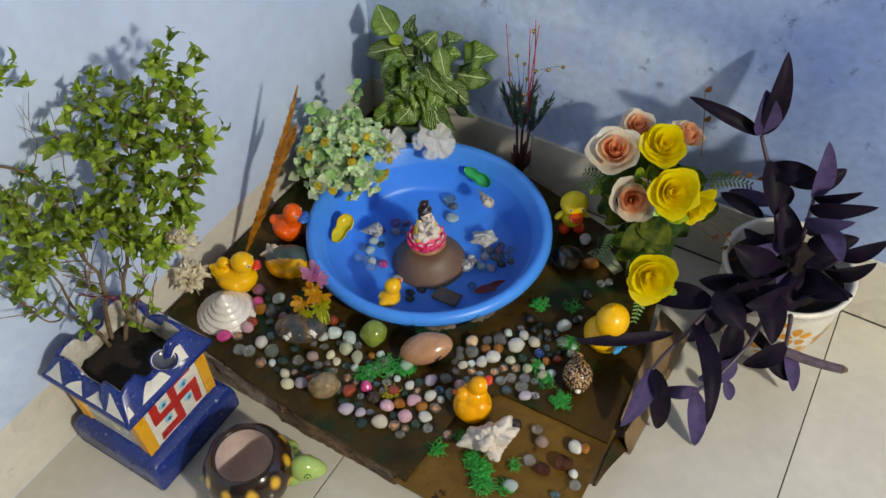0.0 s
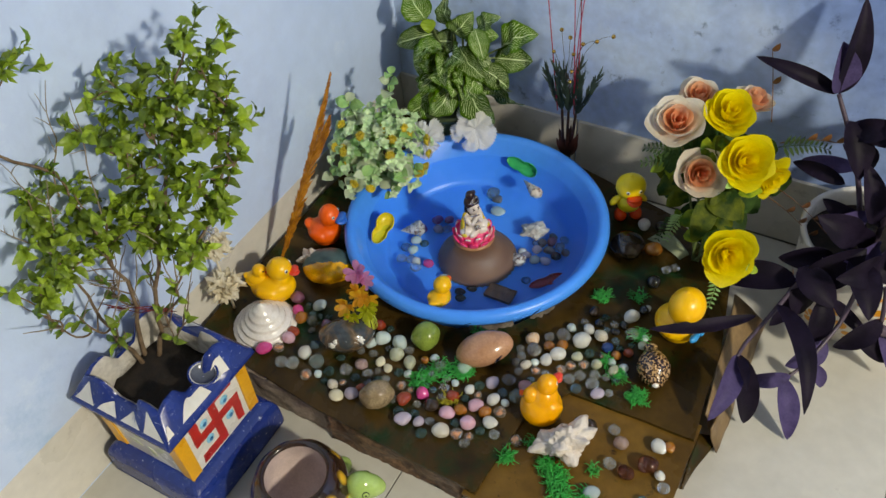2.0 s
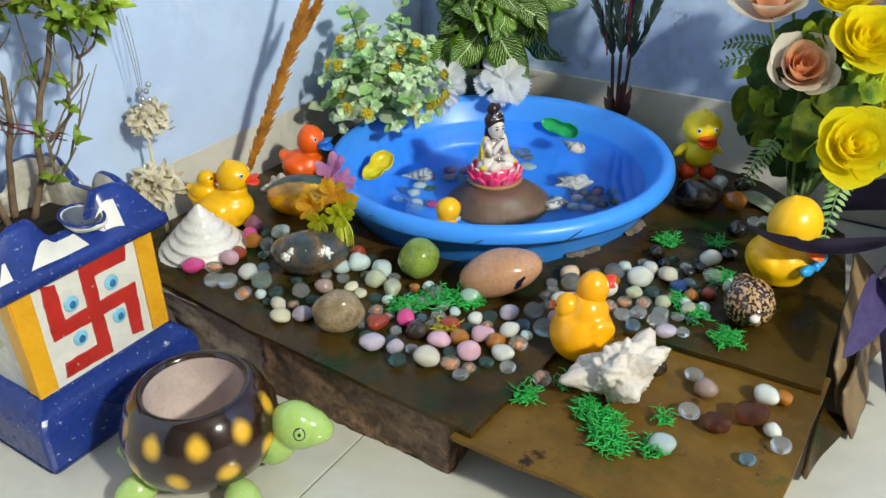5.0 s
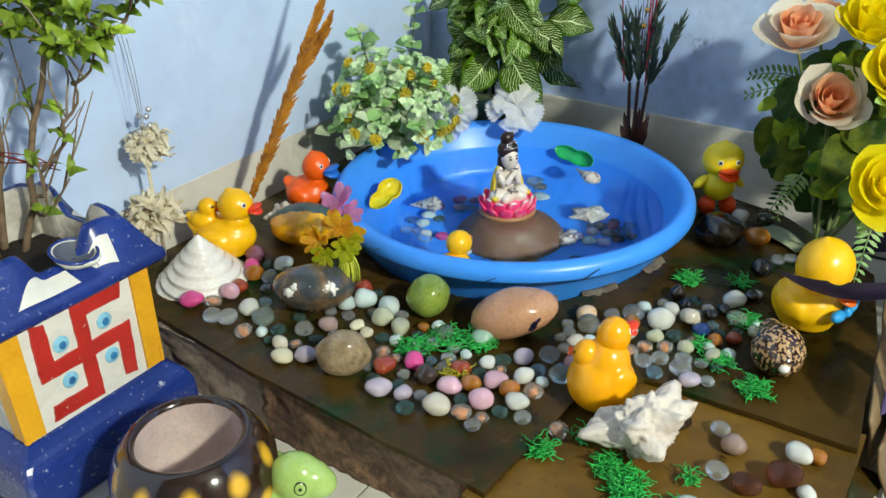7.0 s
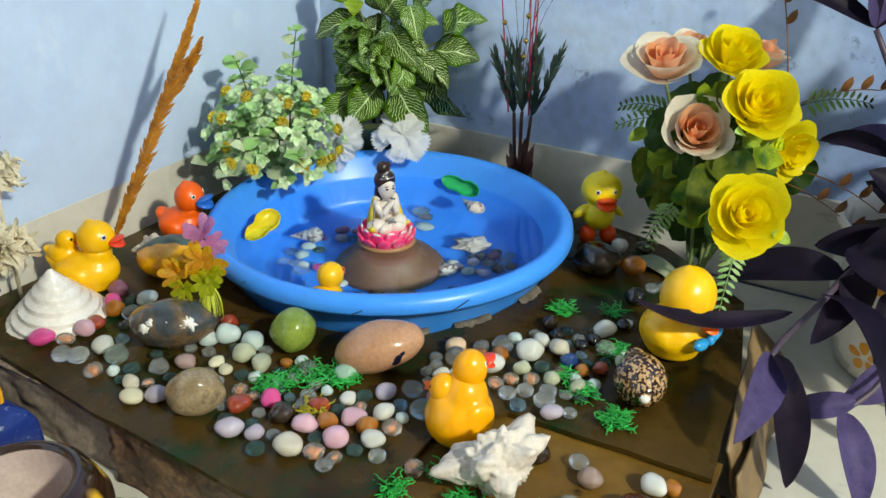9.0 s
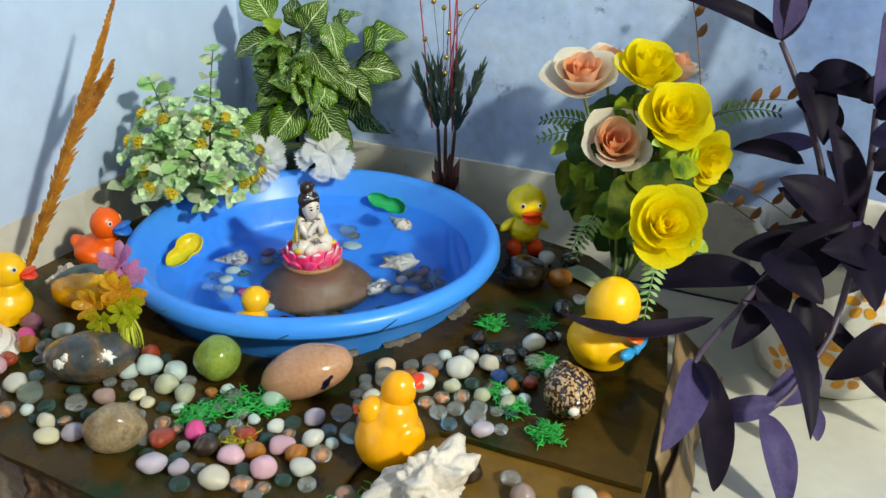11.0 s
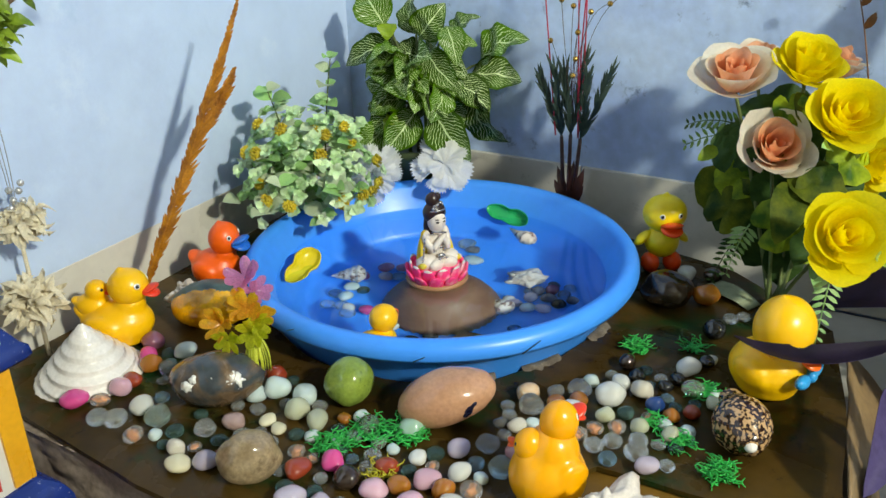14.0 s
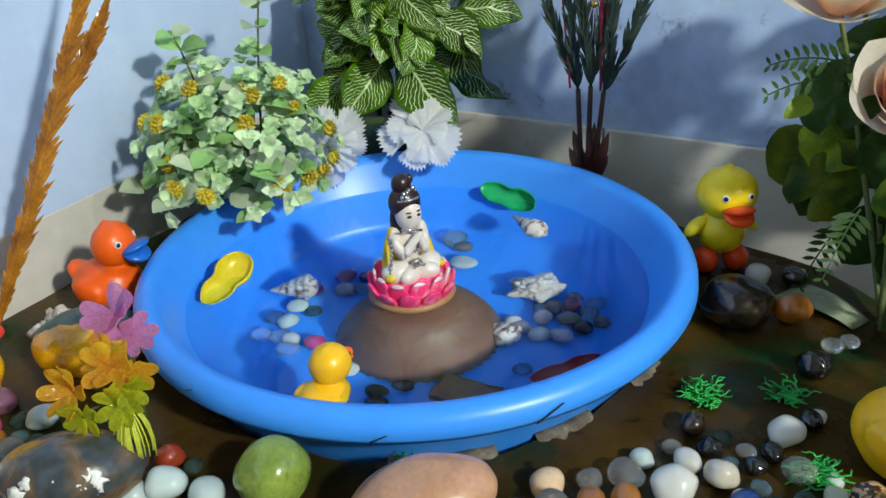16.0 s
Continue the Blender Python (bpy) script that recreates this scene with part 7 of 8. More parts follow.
def tinted_heart(m, heart, q0, q1):
    """Dye that deepens towards the heart of the flower."""
    nt = m.node_tree
    bs = nt.nodes["Principled BSDF"]
    tc, ln, mr, mx = nt.nodes.new("ShaderNodeTexCoord"), nt.nodes.new("ShaderNodeVectorMath"), nt.nodes.new("ShaderNodeMapRange"), nt.nodes.new("ShaderNodeMixRGB")
    ln.operation = "LENGTH"
    mr.inputs["From Min"].default_value, mr.inputs["From Max"].default_value = q1, q0
    nt.links.new(tc.outputs["Object"], ln.inputs[0]); nt.links.new(ln.outputs["Value"], mr.inputs["Value"])
    nt.links.new(mr.outputs[0], mx.inputs[0]); nt.links.new(bs.inputs["Base Color"].links[0].from_socket, mx.inputs[1])
    mx.inputs[2].default_value = (*heart, 1)
    nt.links.new(mx.outputs[0], bs.inputs["Base Color"])
    return m


M_YROSE = mat("yellow_cloth_petal", (0.94, 0.82, 0.008), (0.90, 0.74, 0.006), 50, 0.55, 0.1, 260, fine=0.06)
M_CROSE = tinted_heart(mat("cream_cloth_petal", (0.88, 0.83, 0.70), (0.84, 0.74, 0.58), 30, 0.45, 0.1, 260, fine=0.05), (0.88, 0.46, 0.24), 0.010, 0.028)
M_PROSE = mat("peach_cloth_petal", (0.92, 0.56, 0.36), (0.88, 0.42, 0.20), 40, 0.5, 0.1, 260, fine=0.06)
M_WPETAL = mat("white_cloth_petal", (0.90, 0.90, 0.89), (0.86, 0.86, 0.85), 40, 0.6, 0.1, 260, fine=0.04)
for pm in (M_YROSE, M_CROSE, M_PROSE, M_WPETAL):
    see_through(pm, 0.5)
M_DKLEAF = leafmat("dark_cloth_leaf", (0.045, 0.095, 0.02), (0.02, 0.05, 0.012), 0.5)
M_OLIVE = leafmat("olive_cloth_leaf", (0.13, 0.155, 0.010), (0.016, 0.045, 0.006), 0.6, 45)
dull(M_OLIVE), dull(M_DKLEAF)

roses = thing("rose_bouquet", "bouquet of yellow and cream-peach cloth roses", "artificial flowers", (0.655, -0.185, BOARD))
RO = Vector((0.655, -0.185, BOARD))


def rose(at, r, face, colour, core, seed, part_name="rose"):
    """One rose under the bouquet, with petals in whorls and a tight heart."""
    hd = new(part_name)
    hd.empty_display_size = 0.01
    hd.parent = roses
    q = Vector(face).to_track_quat("Z", "Y")
    hd.matrix_basis = Matrix.LocRotScale(Vector(at) - RO, q, (1, 1, 1))
    rg = random.Random(seed)
    r = r * 0.92
    # count, rim radius, height, flare, colour
    whorls = ((2, 0.14, 0.92, 0.0, core), (3, 0.30, 1.00, 0.03, core), (3, 0.50, 0.98, 0.08, core if rg.random() < 0.4 else colour), (4, 0.70, 0.92, 0.16, colour), (5, 0.93, 0.78, 0.22, colour))
    for w, (cnt, rb, hh, fl, mt) in enumerate(whorls):
        for k in range(cnt):
            phi = 2 * math.pi * (k + 0.41 * w + rg.uniform(-0.12, 0.12)) / cnt
            bm = bmesh.new()
            rose_petal(bm, phi, math.pi / cnt * rg.uniform(1.28, 1.50), 0.05 * r, rb * r * rg.uniform(0.88, 1.14), hh * r * rg.uniform(0.86, 1.12), -0.42 * r, fl * rg.uniform(0.6, 1.5), rg.random() * 20)
            pt = part("petal", bm, mt, hd)
            pt.matrix_basis = Matrix.Rotation(rg.uniform(-0.10, 0.10), 4, Vector((-math.sin(phi), math.cos(phi), 0)))
    bm = bmesh.new()
    foot = Vector((0.655 + rg.uniform(-0.01, 0.01), -0.185 + rg.uniform(-0.01, 0.01), BOARD))
    back = Vector(at) - Vector(face).normalized() * r * 0.3
    tube(bm, [p - RO for p in bend(foot, back, 0.015, 8, (0, 1, 0))], 0.0022, 0.0018, 7)
    part("stem", bm, M_GSTEM, roses)
    return hd


CAMV = Vector((0.42, -0.80, 0.42))
rose((0.582, -0.160, 0.312), 0.042, CAMV + Vector((-0.25, 0, 1.0)), M_CROSE, M_PROSE, 1)
rose((0.645, -0.120, 0.320), 0.041, CAMV + Vector((0.0, 0.2, 1.0)), M_YROSE, M_YROSE, 2)
rose((0.687, -0.175, 0.287), 0.044, CAMV + Vector((0.1, 0.0, 0.55)), M_YROSE, M_YROSE, 3)
rose((0.632, -0.186, 0.251), 0.041, CAMV + Vector((-0.05, -0.1, 0.45)), M_CROSE, M_PROSE, 4)
rose((0.719, -0.124, 0.228), 0.035, CAMV + Vector((0.7, 0.2, -0.3)), M_YROSE, M_YROSE, 5)
rose((0.707, -0.287, 0.211), 0.041, CAMV + Vector((0.0, -0.1, 0.3)), M_YROSE, M_YROSE, 6)
rose((0.592, -0.090, 0.312), 0.034, (0.1, -0.3, 1), M_CROSE, M_PROSE, 7)
rose((0.668, -0.070, 0.312), 0.032, (0.2, 0.1, 1), M_CROSE, M_PROSE, 8)


def cloth_leaf(base, tip, w, m, up=(0.4, -0.7, 0.6), wave=0.06, name="leaf"):
    bm = bmesh.new()
    leaf(bm, Vector(base) - RO, Vector(tip) - RO, w, up, 0.15, 0.10, 10, 0.75, wave=wave)
    part(name, bm, m, roses)


rg = random.Random(21)
for b, t, w, mt in (((0.655, -0.20, 0.225), (0.652, -0.250, 0.178), 0.036, M_OLIVE), ((0.65, -0.19, 0.235), (0.705, -0.205, 0.205), 0.046, M_OLIVE), ((0.631, -0.104, 0.207), (0.572, -0.111, 0.170), 0.062, M_OLIVE),
                    ((0.588, -0.100, 0.186), (0.546, -0.087, 0.144), 0.056, M_OLIVE), ((0.599, -0.095, 0.176), (0.577, -0.122, 0.127), 0.054, M_DKLEAF), ((0.66, -0.16, 0.27), (0.640, -0.15, 0.300), 0.026, M_OLIVE),
                    ((0.64, -0.14, 0.215), (0.62, -0.150, 0.17), 0.048, M_DKLEAF), ((0.68, -0.16, 0.23), (0.71, -0.17, 0.19), 0.045, M_DKLEAF), ((0.67, -0.16, 0.19), (0.71, -0.19, 0.15), 0.045, M_DKLEAF),
                    ((0.655, -0.135, 0.175), (0.690, -0.140, 0.115), 0.050, M_DKLEAF), ((0.640, -0.130, 0.150), (0.615, -0.140, 0.100), 0.046, M_DKLEAF), ((0.665, -0.120, 0.200), (0.720, -0.120, 0.150), 0.050, M_DKLEAF), ((0.650, -0.150, 0.140), (0.655, -0.165, 0.095), 0.044, M_DKLEAF), ((0.575, -0.17, 0.24), (0.560, -0.185, 0.228), 0.014, M_LIME), ((0.735, -0.285, 0.20), (0.752, -0.28, 0.19), 0.012, M_LIME)):
    cloth_leaf(b, t, w, mt)


def scalloped(at, r, face, m, seed, name="leaf"):
    """A broad round cloth leaf with a scalloped, slightly wavy rim and a notch at the stalk."""
    bm = bmesh.new()
    q = Vector(face).to_track_quat("Z", "Y").to_matrix().to_4x4()
    mid = bm.verts.new((0, 0, 0))
    rings = []
    for j in (0.35, 0.7, 1.0):
        ring = []
        for i in range(36):
            a = 2 * math.pi * i / 36
            notch = 1 - 0.55 * math.exp(-((a - math.pi) / 0.22) ** 2)
            sc = 1 + 0.06 * abs(math.sin(a * 5.5 + seed)) * j
            ring.append(bm.verts.new((r * j * notch * sc * math.cos(a), r * 0.88 * j * notch * sc * math.sin(a), r * (0.16 * j * j * math.sin(a * 2 + seed) + 0.10 * j * math.sin(a * 5 + seed * 2) - 0.10 * j * j))))
        rings.append(ring)
    for i in range(36):
        bm.faces.new((mid, rings[0][i], rings[0][(i + 1) % 36]))
        for a, b in zip(rings, rings[1:]):
            bm.faces.new((a[i], b[i], b[(i + 1) % 36], a[(i + 1) % 36]))
    bmesh.ops.transform(bm, matrix=Matrix.Translation(Vector(at) - RO) @ q @ Matrix.Rotation(seed, 4, "Z"), verts=bm.verts)
    part(name, bm, m, roses)


M_LIMEEDGE = leafmat("lime_edged_cloth_leaf", (0.36, 0.46, 0.02), (0.045, 0.12, 0.012), 0.5, 38)
dull(M_LIMEEDGE)
for at, r, face, mt, sd in (((0.655, -0.225, 0.190), 0.030, (0.3, -0.9, 0.3), M_LIMEEDGE, 0.4), ((0.685, -0.205, 0.215), 0.030, (0.5, -0.7, 0.6), M_OLIVE, 2.0), ((0.596, -0.120, 0.195), 0.028, (0.1, -0.8, 0.6), M_LIMEEDGE, 3.3), ((0.592, -0.135, 0.165), 0.032, (-0.1, -0.9, 0.4), M_OLIVE, 1.1),
                            ((0.640, -0.165, 0.285), 0.020, (0.2, -0.8, 0.6), M_LIMEEDGE, 5.0), ((0.690, -0.225, 0.170), 0.028, (0.5, -0.8, 0.2), M_DKLEAF, 0.9), ((0.700, -0.160, 0.240), 0.026, (0.6, -0.7, 0.4), M_LIMEEDGE, 2.7), ((0.588, -0.140, 0.232), 0.028, (0.0, -0.8, 0.5), M_DKLEAF, 1.7), ((0.608, -0.125, 0.265), 0.026, (0.1, -0.8, 0.5), M_DKLEAF, 0.2), ((0.668, -0.150, 0.262), 0.026, (0.3, -0.8, 0.5), M_DKLEAF, 3.0), ((0.690, -0.100, 0.245), 0.032, (0.2, -0.9, 0.3), M_DKLEAF, 0.6), ((0.660, -0.085, 0.225), 0.034, (0.0, -0.9, 0.3), M_DKLEAF, 1.9), ((0.720, -0.090, 0.195), 0.032, (0.2, -0.9, 0.2), M_DKLEAF, 3.9), ((0.630, -0.090, 0.265), 0.028, (-0.1, -0.9, 0.4), M_DKLEAF, 2.3)):
    scalloped(at, r, face, mt, sd)
for k in range(26):
    b = Vector((rg.uniform(0.60, 0.70), rg.uniform(-0.19, -0.13), rg.uniform(0.12, 0.27)))
    d = Vector((rg.uniform(-0.8, 0.8), rg.uniform(-1.0, -0.1), rg.uniform(-0.6, 0.5))).normalized()
    cloth_leaf(b, b + d * rg.uniform(0.018, 0.032), rg.uniform(0.008, 0.014), rg.choice((M_DKLEAF, M_LIMEEDGE, M_OLIVE, M_EUC)), name="leaflet")


def fern(base, tip, n, w, m, up=(0.4, -0.7, 0.6)):
    """A fern-like sprig: a rib with paired narrow leaflets, one part."""
    bm = bmesh.new()
    b, t = Vector(base) - RO, Vector(tip) - RO
    pts = bend(b, t, 0.006, n)
    tube(bm, pts, 0.0008, 0.0005, 5)
    d = (t - b).normalized()
    s = d.cross(Vector(up)).normalized()
    for i in range(1, n + 1):
        for sg in (-1, 1):
            ln = w * (1 - 0.6 * i / n)
            leaf(bm, pts[i], pts[i] + (s * sg + d * 0.55).normalized() * ln, ln * 0.22, up, 0.1, 0.05, 3)
    part("fern_sprig", bm, m, roses)


fern((0.60, -0.175, 0.265), (0.545, -0.175, 0.262), 9, 0.018, M_DKLEAF)
fern((0.60, -0.175, 0.255), (0.548, -0.19, 0.245), 8, 0.018, M_DKLEAF)
fern((0.72, -0.11, 0.275), (0.785, -0.10, 0.285), 10, 0.020, M_DKLEAF)
fern((0.705, -0.275, 0.175), (0.703, -0.295, 0.105), 10, 0.018, M_EUC)
fern((0.62, -0.19, 0.17), (0.605, -0.20, 0.115), 9, 0.018, M_EUC)
fern((0.61, -0.18, 0.15), (0.59, -0.19, 0.10), 8, 0.016, M_DKLEAF)
M_DRYLEAF = mat("dry_brown_leaf", (0.20, 0.085, 0.025), (0.12, 0.045, 0.015), 50, 0.5, vary=0.1)
for b, t in (((0.70, -0.09, 0.30), (0.672, -0.05, 0.388)), ((0.72, -0.10, 0.275), (0.792, -0.10, 0.300)), ((0.735, -0.115, 0.205), (0.82, -0.17, 0.195)), ((0.72, -0.12, 0.19), (0.80, -0.15, 0.165))):
    bm = bmesh.new()
    pts = [p - RO for p in bend(b, t, 0.006, 8)]
    tube(bm, pts, 0.0009, 0.0006, 5)
    for i in (4, 6, 8):
        leaf(bm, pts[i], pts[i] + Vector((0.008, -0.004, 0.018 if i % 2 == 0 else -0.01)), 0.008, (0.4, -0.7, 0.5), 0.2, 0.1, 5)
    part("dry_sprig", bm, M_DRYLEAF, roses, "dry brown leaf sprig")


def carnation(at, r, face, seed, counts, label):
    """Layers of pleated petals that widen to a toothed rim."""
    c = thing("white_carnation", label, "artificial flower", at, "white carnations")
    c.matrix_basis = Matrix.LocRotScale(at, Vector(face).to_track_quat("Z", "Y"), (1, 1, 1))
    rg = random.Random(seed)
    for w, (cnt, ln, rise) in enumerate(counts):
        for k in range(cnt):
            phi = 2 * math.pi * (k + 0.5 * w + rg.uniform(-0.15, 0.15)) / cnt
            half = math.pi / cnt * rg.uniform(0.85, 1.25)
            lean, ph, long, fq = rise + rg.uniform(-0.32, 0.32), rg.uniform(0, 6.28), ln * r * rg.uniform(0.78, 1.12), rg.uniform(4.5, 8.5)
            bm = bmesh.new()
            rows = []
            nu, nv = 20, 8
            for j in range(nv + 1):
                v = j / nv
                row = []
                for i in range(nu + 1):
                    u = -1 + 2 * i / nu
                    edge = (1 - 0.16 * abs(u) ** 3 - (0.09 if i % 2 else 0.0) * (j == nv) - 0.05 * abs(noise.noise(Vector((i * 0.7, seed, k)))) * (j == nv)) * long * v
                    pleat = 0.06 * r * v ** 1.5 * math.sin(u * fq + ph) + 0.10 * r * v ** 2.5 * math.sin(u * 3 + ph * 2)
                    a = phi + u * half * (0.55 + 0.45 * v)
                    q = edge * math.cos(lean * (1 - 0.55 * v))
                    row.append(bm.verts.new((q * math.cos(a), q * math.sin(a), edge * math.sin(lean * (1 - 0.55 * v)) + pleat)))
                rows.append(row)
            for a, b in zip(rows, rows[1:]):
                for i in range(nu):
                    bm.faces.new((a[i], a[i + 1], b[i + 1], b[i]))
            bmesh.ops.remove_doubles(bm, verts=bm.verts, dist=1e-5)
            part("petal", bm, M_WPETAL, c)
    bm = bmesh.new()
    tube(bm, [(0, 0, -0.02 * r), (0, 0.2 * r, -1.1 * r), (0, 1.2 * r, -2.2 * r)], 0.0022, 0.0018, 7)
    part("stem", bm, M_GSTEM, c)
    return c


carnation((0.152, -0.180, 0.150), 0.038, (0.55, -0.80, 0.15), 3, ((8, 1.08, -0.05), (7, 0.85, 0.40), (4, 0.45, 0.9)), "white cloth carnation with narrow frilled petals")
carnation((0.226, -0.122, 0.155), 0.041, (0.45, -0.62, 0.65), 4, ((6, 1.10, -0.10), (5, 0.95, 0.40), (3, 0.60, 0.9)), "white cloth carnation with broad ruffled petals")

# ---------------------------------------------------------------- golden plume
M_PLUME = mat("golden_brown_plume", (0.47, 0.19, 0.012), (0.22, 0.075, 0.006), 60, 0.15, 0.3, 260, fine=0.2, coat=0.3)
plume = thing("dried_plume", "golden-brown dried plume leaning from the wall", "dried plant", (0.050, -0.500, BOARD))
PO = Vector((0.050, -0.500, BOARD))
axis = bend(PO, (0.121, -0.354, 0.394), 0.0, 40)
axis = [p + Vector((0.005, 0, 0)) * math.sin(i / 40 * math.pi) for i, p in enumerate(axis)]
bm = bmesh.new(); tube(bm, [p - PO for p in axis], 0.0030, 0.0012, 8)
part("rib", bm, M_PLUME, plume)
bm = bmesh.new()
rg = random.Random(9)
FLAT = Vector((0.55, -0.80, 0.2)).normalized()


def fringe(line, t0, width, cnt):
    """Close flat barbs swept up along both sides of a rib, in two layers."""
    d = (line[-1] - line[0]).normalized()
    wide = d.cross(FLAT).normalized()
    for i in range(cnt):
        t = t0 + (1 - t0) * i / cnt
        p = line[0].lerp(line[-1], t) + (line[len(line) // 2] - line[0].lerp(line[-1], 0.5)) * math.sin(math.pi * t) - PO
        wv = width * min(1.0, (t - t0) * 5 + 0.45) * (1.0 if t < 0.62 else max(0.12, 1 - (t - 0.62) * 2.3))
        for sg, share in ((1, 1.0), (-1, 0.62)):
            for lay in range(2):
                ln = wv * share * rg.uniform(0.80, 1.15)
                dirn = (wide * sg * rg.uniform(0.30, 0.50) + d + FLAT * rg.uniform(-0.16, 0.20)).normalized()
                leaf(bm, p - dirn * 0.002, p + dirn * ln * 1.8, 0.0019, FLAT + wide * rg.uniform(-0.5, 0.5), 0.3, 0.04, 4)


fringe(axis, 0.10, 0.0140, 50)
side_line = [axis[21], axis[21].lerp(Vector((0.112, -0.364, 0.322)), 0.5) + Vector((0.003, 0, 0)), Vector((0.112, -0.364, 0.322))]
fringe(side_line, 0.1, 0.0105, 24)
ob = part("fringe", bm, M_PLUME, plume, "close golden-brown barbs")
tagged(ob, kind="stuff")

# ---------------------------------------------------------------- dried cream flowers with pearl wires
M_SHAVE = mat("cream_wood_shaving", (0.88, 0.82, 0.66), (0.80, 0.71, 0.52), 60, 0.65, 0.2, 200, fine=0.12)
see_through(M_SHAVE, 0.35)
M_PEARLB = mat("silver_pearl", (0.62, 0.62, 0.62), (0.5, 0.5, 0.5), 60, 0.2, metal=0.6)
M_WIRE = mat("grey_wire", (0.35, 0.35, 0.36), (0.25, 0.25, 0.26), 60, 0.4, metal=0.5)


def shaving_flower(at, r, face, seed):
    f = thing("dried_flower", "dried cream wood-shaving flower on a thin stick", "dried flower", at, "dried flowers")
    f.matrix_basis = Matrix.LocRotScale(at, Vector(face).to_track_quat("Z", "Y"), (1, 1, 1))
    rg = random.Random(seed)
    bm = bmesh.new()
    for k in range(150):
        a, el = rg.uniform(0, 2 * math.pi), math.asin(rg.uniform(-0.25, 1.0))
        d = Vector((math.cos(a) * math.cos(el), math.sin(a) * math.cos(el), math.sin(el) * 0.75))
        b = d * r * rg.uniform(0.0, 0.35)
        leaf(bm, b, b + d * r * rg.uniform(0.45, 0.85), 0.0062, (rg.uniform(-1, 1), rg.uniform(-1, 1), 1), 0.5, rg.uniform(-0.5, 0.7), 6, 1.15, wave=0.5)
    tagged(part("shaving", bm, M_SHAVE, f, "curled pale wood shavings"), kind="stuff")
    return f


shaving_flower((0.036, -0.600, 0.138), 0.034, (0.6, -0.7, 0.5), 1)
shaving_flower((0.034, -0.586, 0.212), 0.028, (0.35, -0.45, 0.9), 2)
stick = thing("wire_spray", "thin stick with silver pearl beads on fine wires", "decoration", (0.030, -0.590, BOARD))
bm = bmesh.new(); tube(bm, [(0.004, -0.004, 0.0), (0.002, -0.002, 0.09), (0.0, 0.0, 0.132)], 0.0022, 0.0018, 8)
part("stick", bm, M_SHAVE, stick)
for k in range(6):
    bm = bmesh.new()
    e = Vector((0.004 + 0.003 * (k % 3 - 1), -0.002 + 0.011 * (k % 2), 0.156 + 0.0045 * k))
    ball(bm, e, 0.0034, u=12, v=8)
    part("pearl", bm, M_PEARLB, stick, "silver pearl bead")
for k in range(3):
    bm = bmesh.new()
    tube(bm, bend((0, 0, 0.132), (-0.010 + 0.008 * k, 0.012 - 0.012 * k, 0.25 + 0.016 * (k % 3)), 0.006, 8, (1, 0, 0)), 0.0004, 0.0004, 5)
    part("wire", bm, M_WIRE, stick)

# ---------------------------------------------------------------- dark sprig with red wires and gold beads
M_NEEDLE = leafmat("dark_green_needle", (0.050, 0.085, 0.066), (0.028, 0.050, 0.036), 0.5)
M_WINE = mat("wine_brown_stem", (0.060, 0.018, 0.014), (0.03, 0.01, 0.008), 60, 0.45)
M_REDWIRE = mat("red_wire", (0.48, 0.025, 0.065), (0.38, 0.02, 0.05), 60, 0.35)
M_GOLDB = mat("gold_bead", (0.60, 0.38, 0.10), (0.45, 0.26, 0.06), 60, 0.22, metal=0.9)
sprig = thing("decorative_sprig", "dark green sprig with red wires and gold beads", "artificial plant", (0.376, -0.058, BOARD))
rg = random.Random(4)
heads = [(-0.014, 0.004, 0.118), (0.001, -0.004, 0.124), (0.012, 0.002, 0.118)]
for k, hd in enumerate(heads):
    bm = bmesh.new(); tube(bm, bend(((k - 1) * 0.004, 0, 0), hd, 0.0, 6), 0.0030, 0.0024, 7)
    part("stem", bm, M_WINE, sprig)
    for b in range(2):
        bm = bmesh.new()
        lean = Vector(((k - 1) * 0.26 + (b - 0.5) * 0.30, rg.uniform(-0.12, 0.08), 1)).normalized()
        pts = bend(hd, Vector(hd) + lean * (0.082 + rg.uniform(-0.01, 0.015)), 0.0, 14)
        tube(bm, pts, 0.0014, 0.0006, 5)
        for i, p in enumerate(pts):
            for q in range(4):
                a = rg.uniform(0, 6.28)
                dd = (lean * 3.0 + Vector((math.cos(a), math.sin(a), 0))).normalized()
                leaf(bm, p, p + dd * rg.uniform(0.018, 0.030), 0.0017, (0.4, -0.8, 0.3), 0.1, 0.04, 3)
        tagged(part("needle_brush", bm, M_NEEDLE, sprig), kind="stuff")
for k in range(10):
    a = rg.uniform(0, 6.28)
    bm = bmesh.new()
    leaf(bm, (0, 0, 0.02), (0.02 * math.cos(a), 0.014 * math.sin(a), rg.uniform(0.055, 0.085)), 0.010, (0.4, -0.8, 0.3), 0.2, 0.05, 5)
    part("bract", bm, M_WINE, sprig, "dark wine-brown bract at the foot")
for k, (e, bow) in enumerate((((-0.045, 0.0, 0.33), 0.0), ((0.012, -0.01, 0.36), 0.004), ((0.020, -0.012, 0.355), -0.004), ((0.004, -0.012, 0.345), 0.0))):
    bm = bmesh.new(); tube(bm, bend((0.01 if k else -0.02, -0.002, 0.12), e, bow, 10, (1, 0, 0)), 0.0012, 0.0008, 6)
    part("red_wire", bm, M_REDWIRE, sprig)
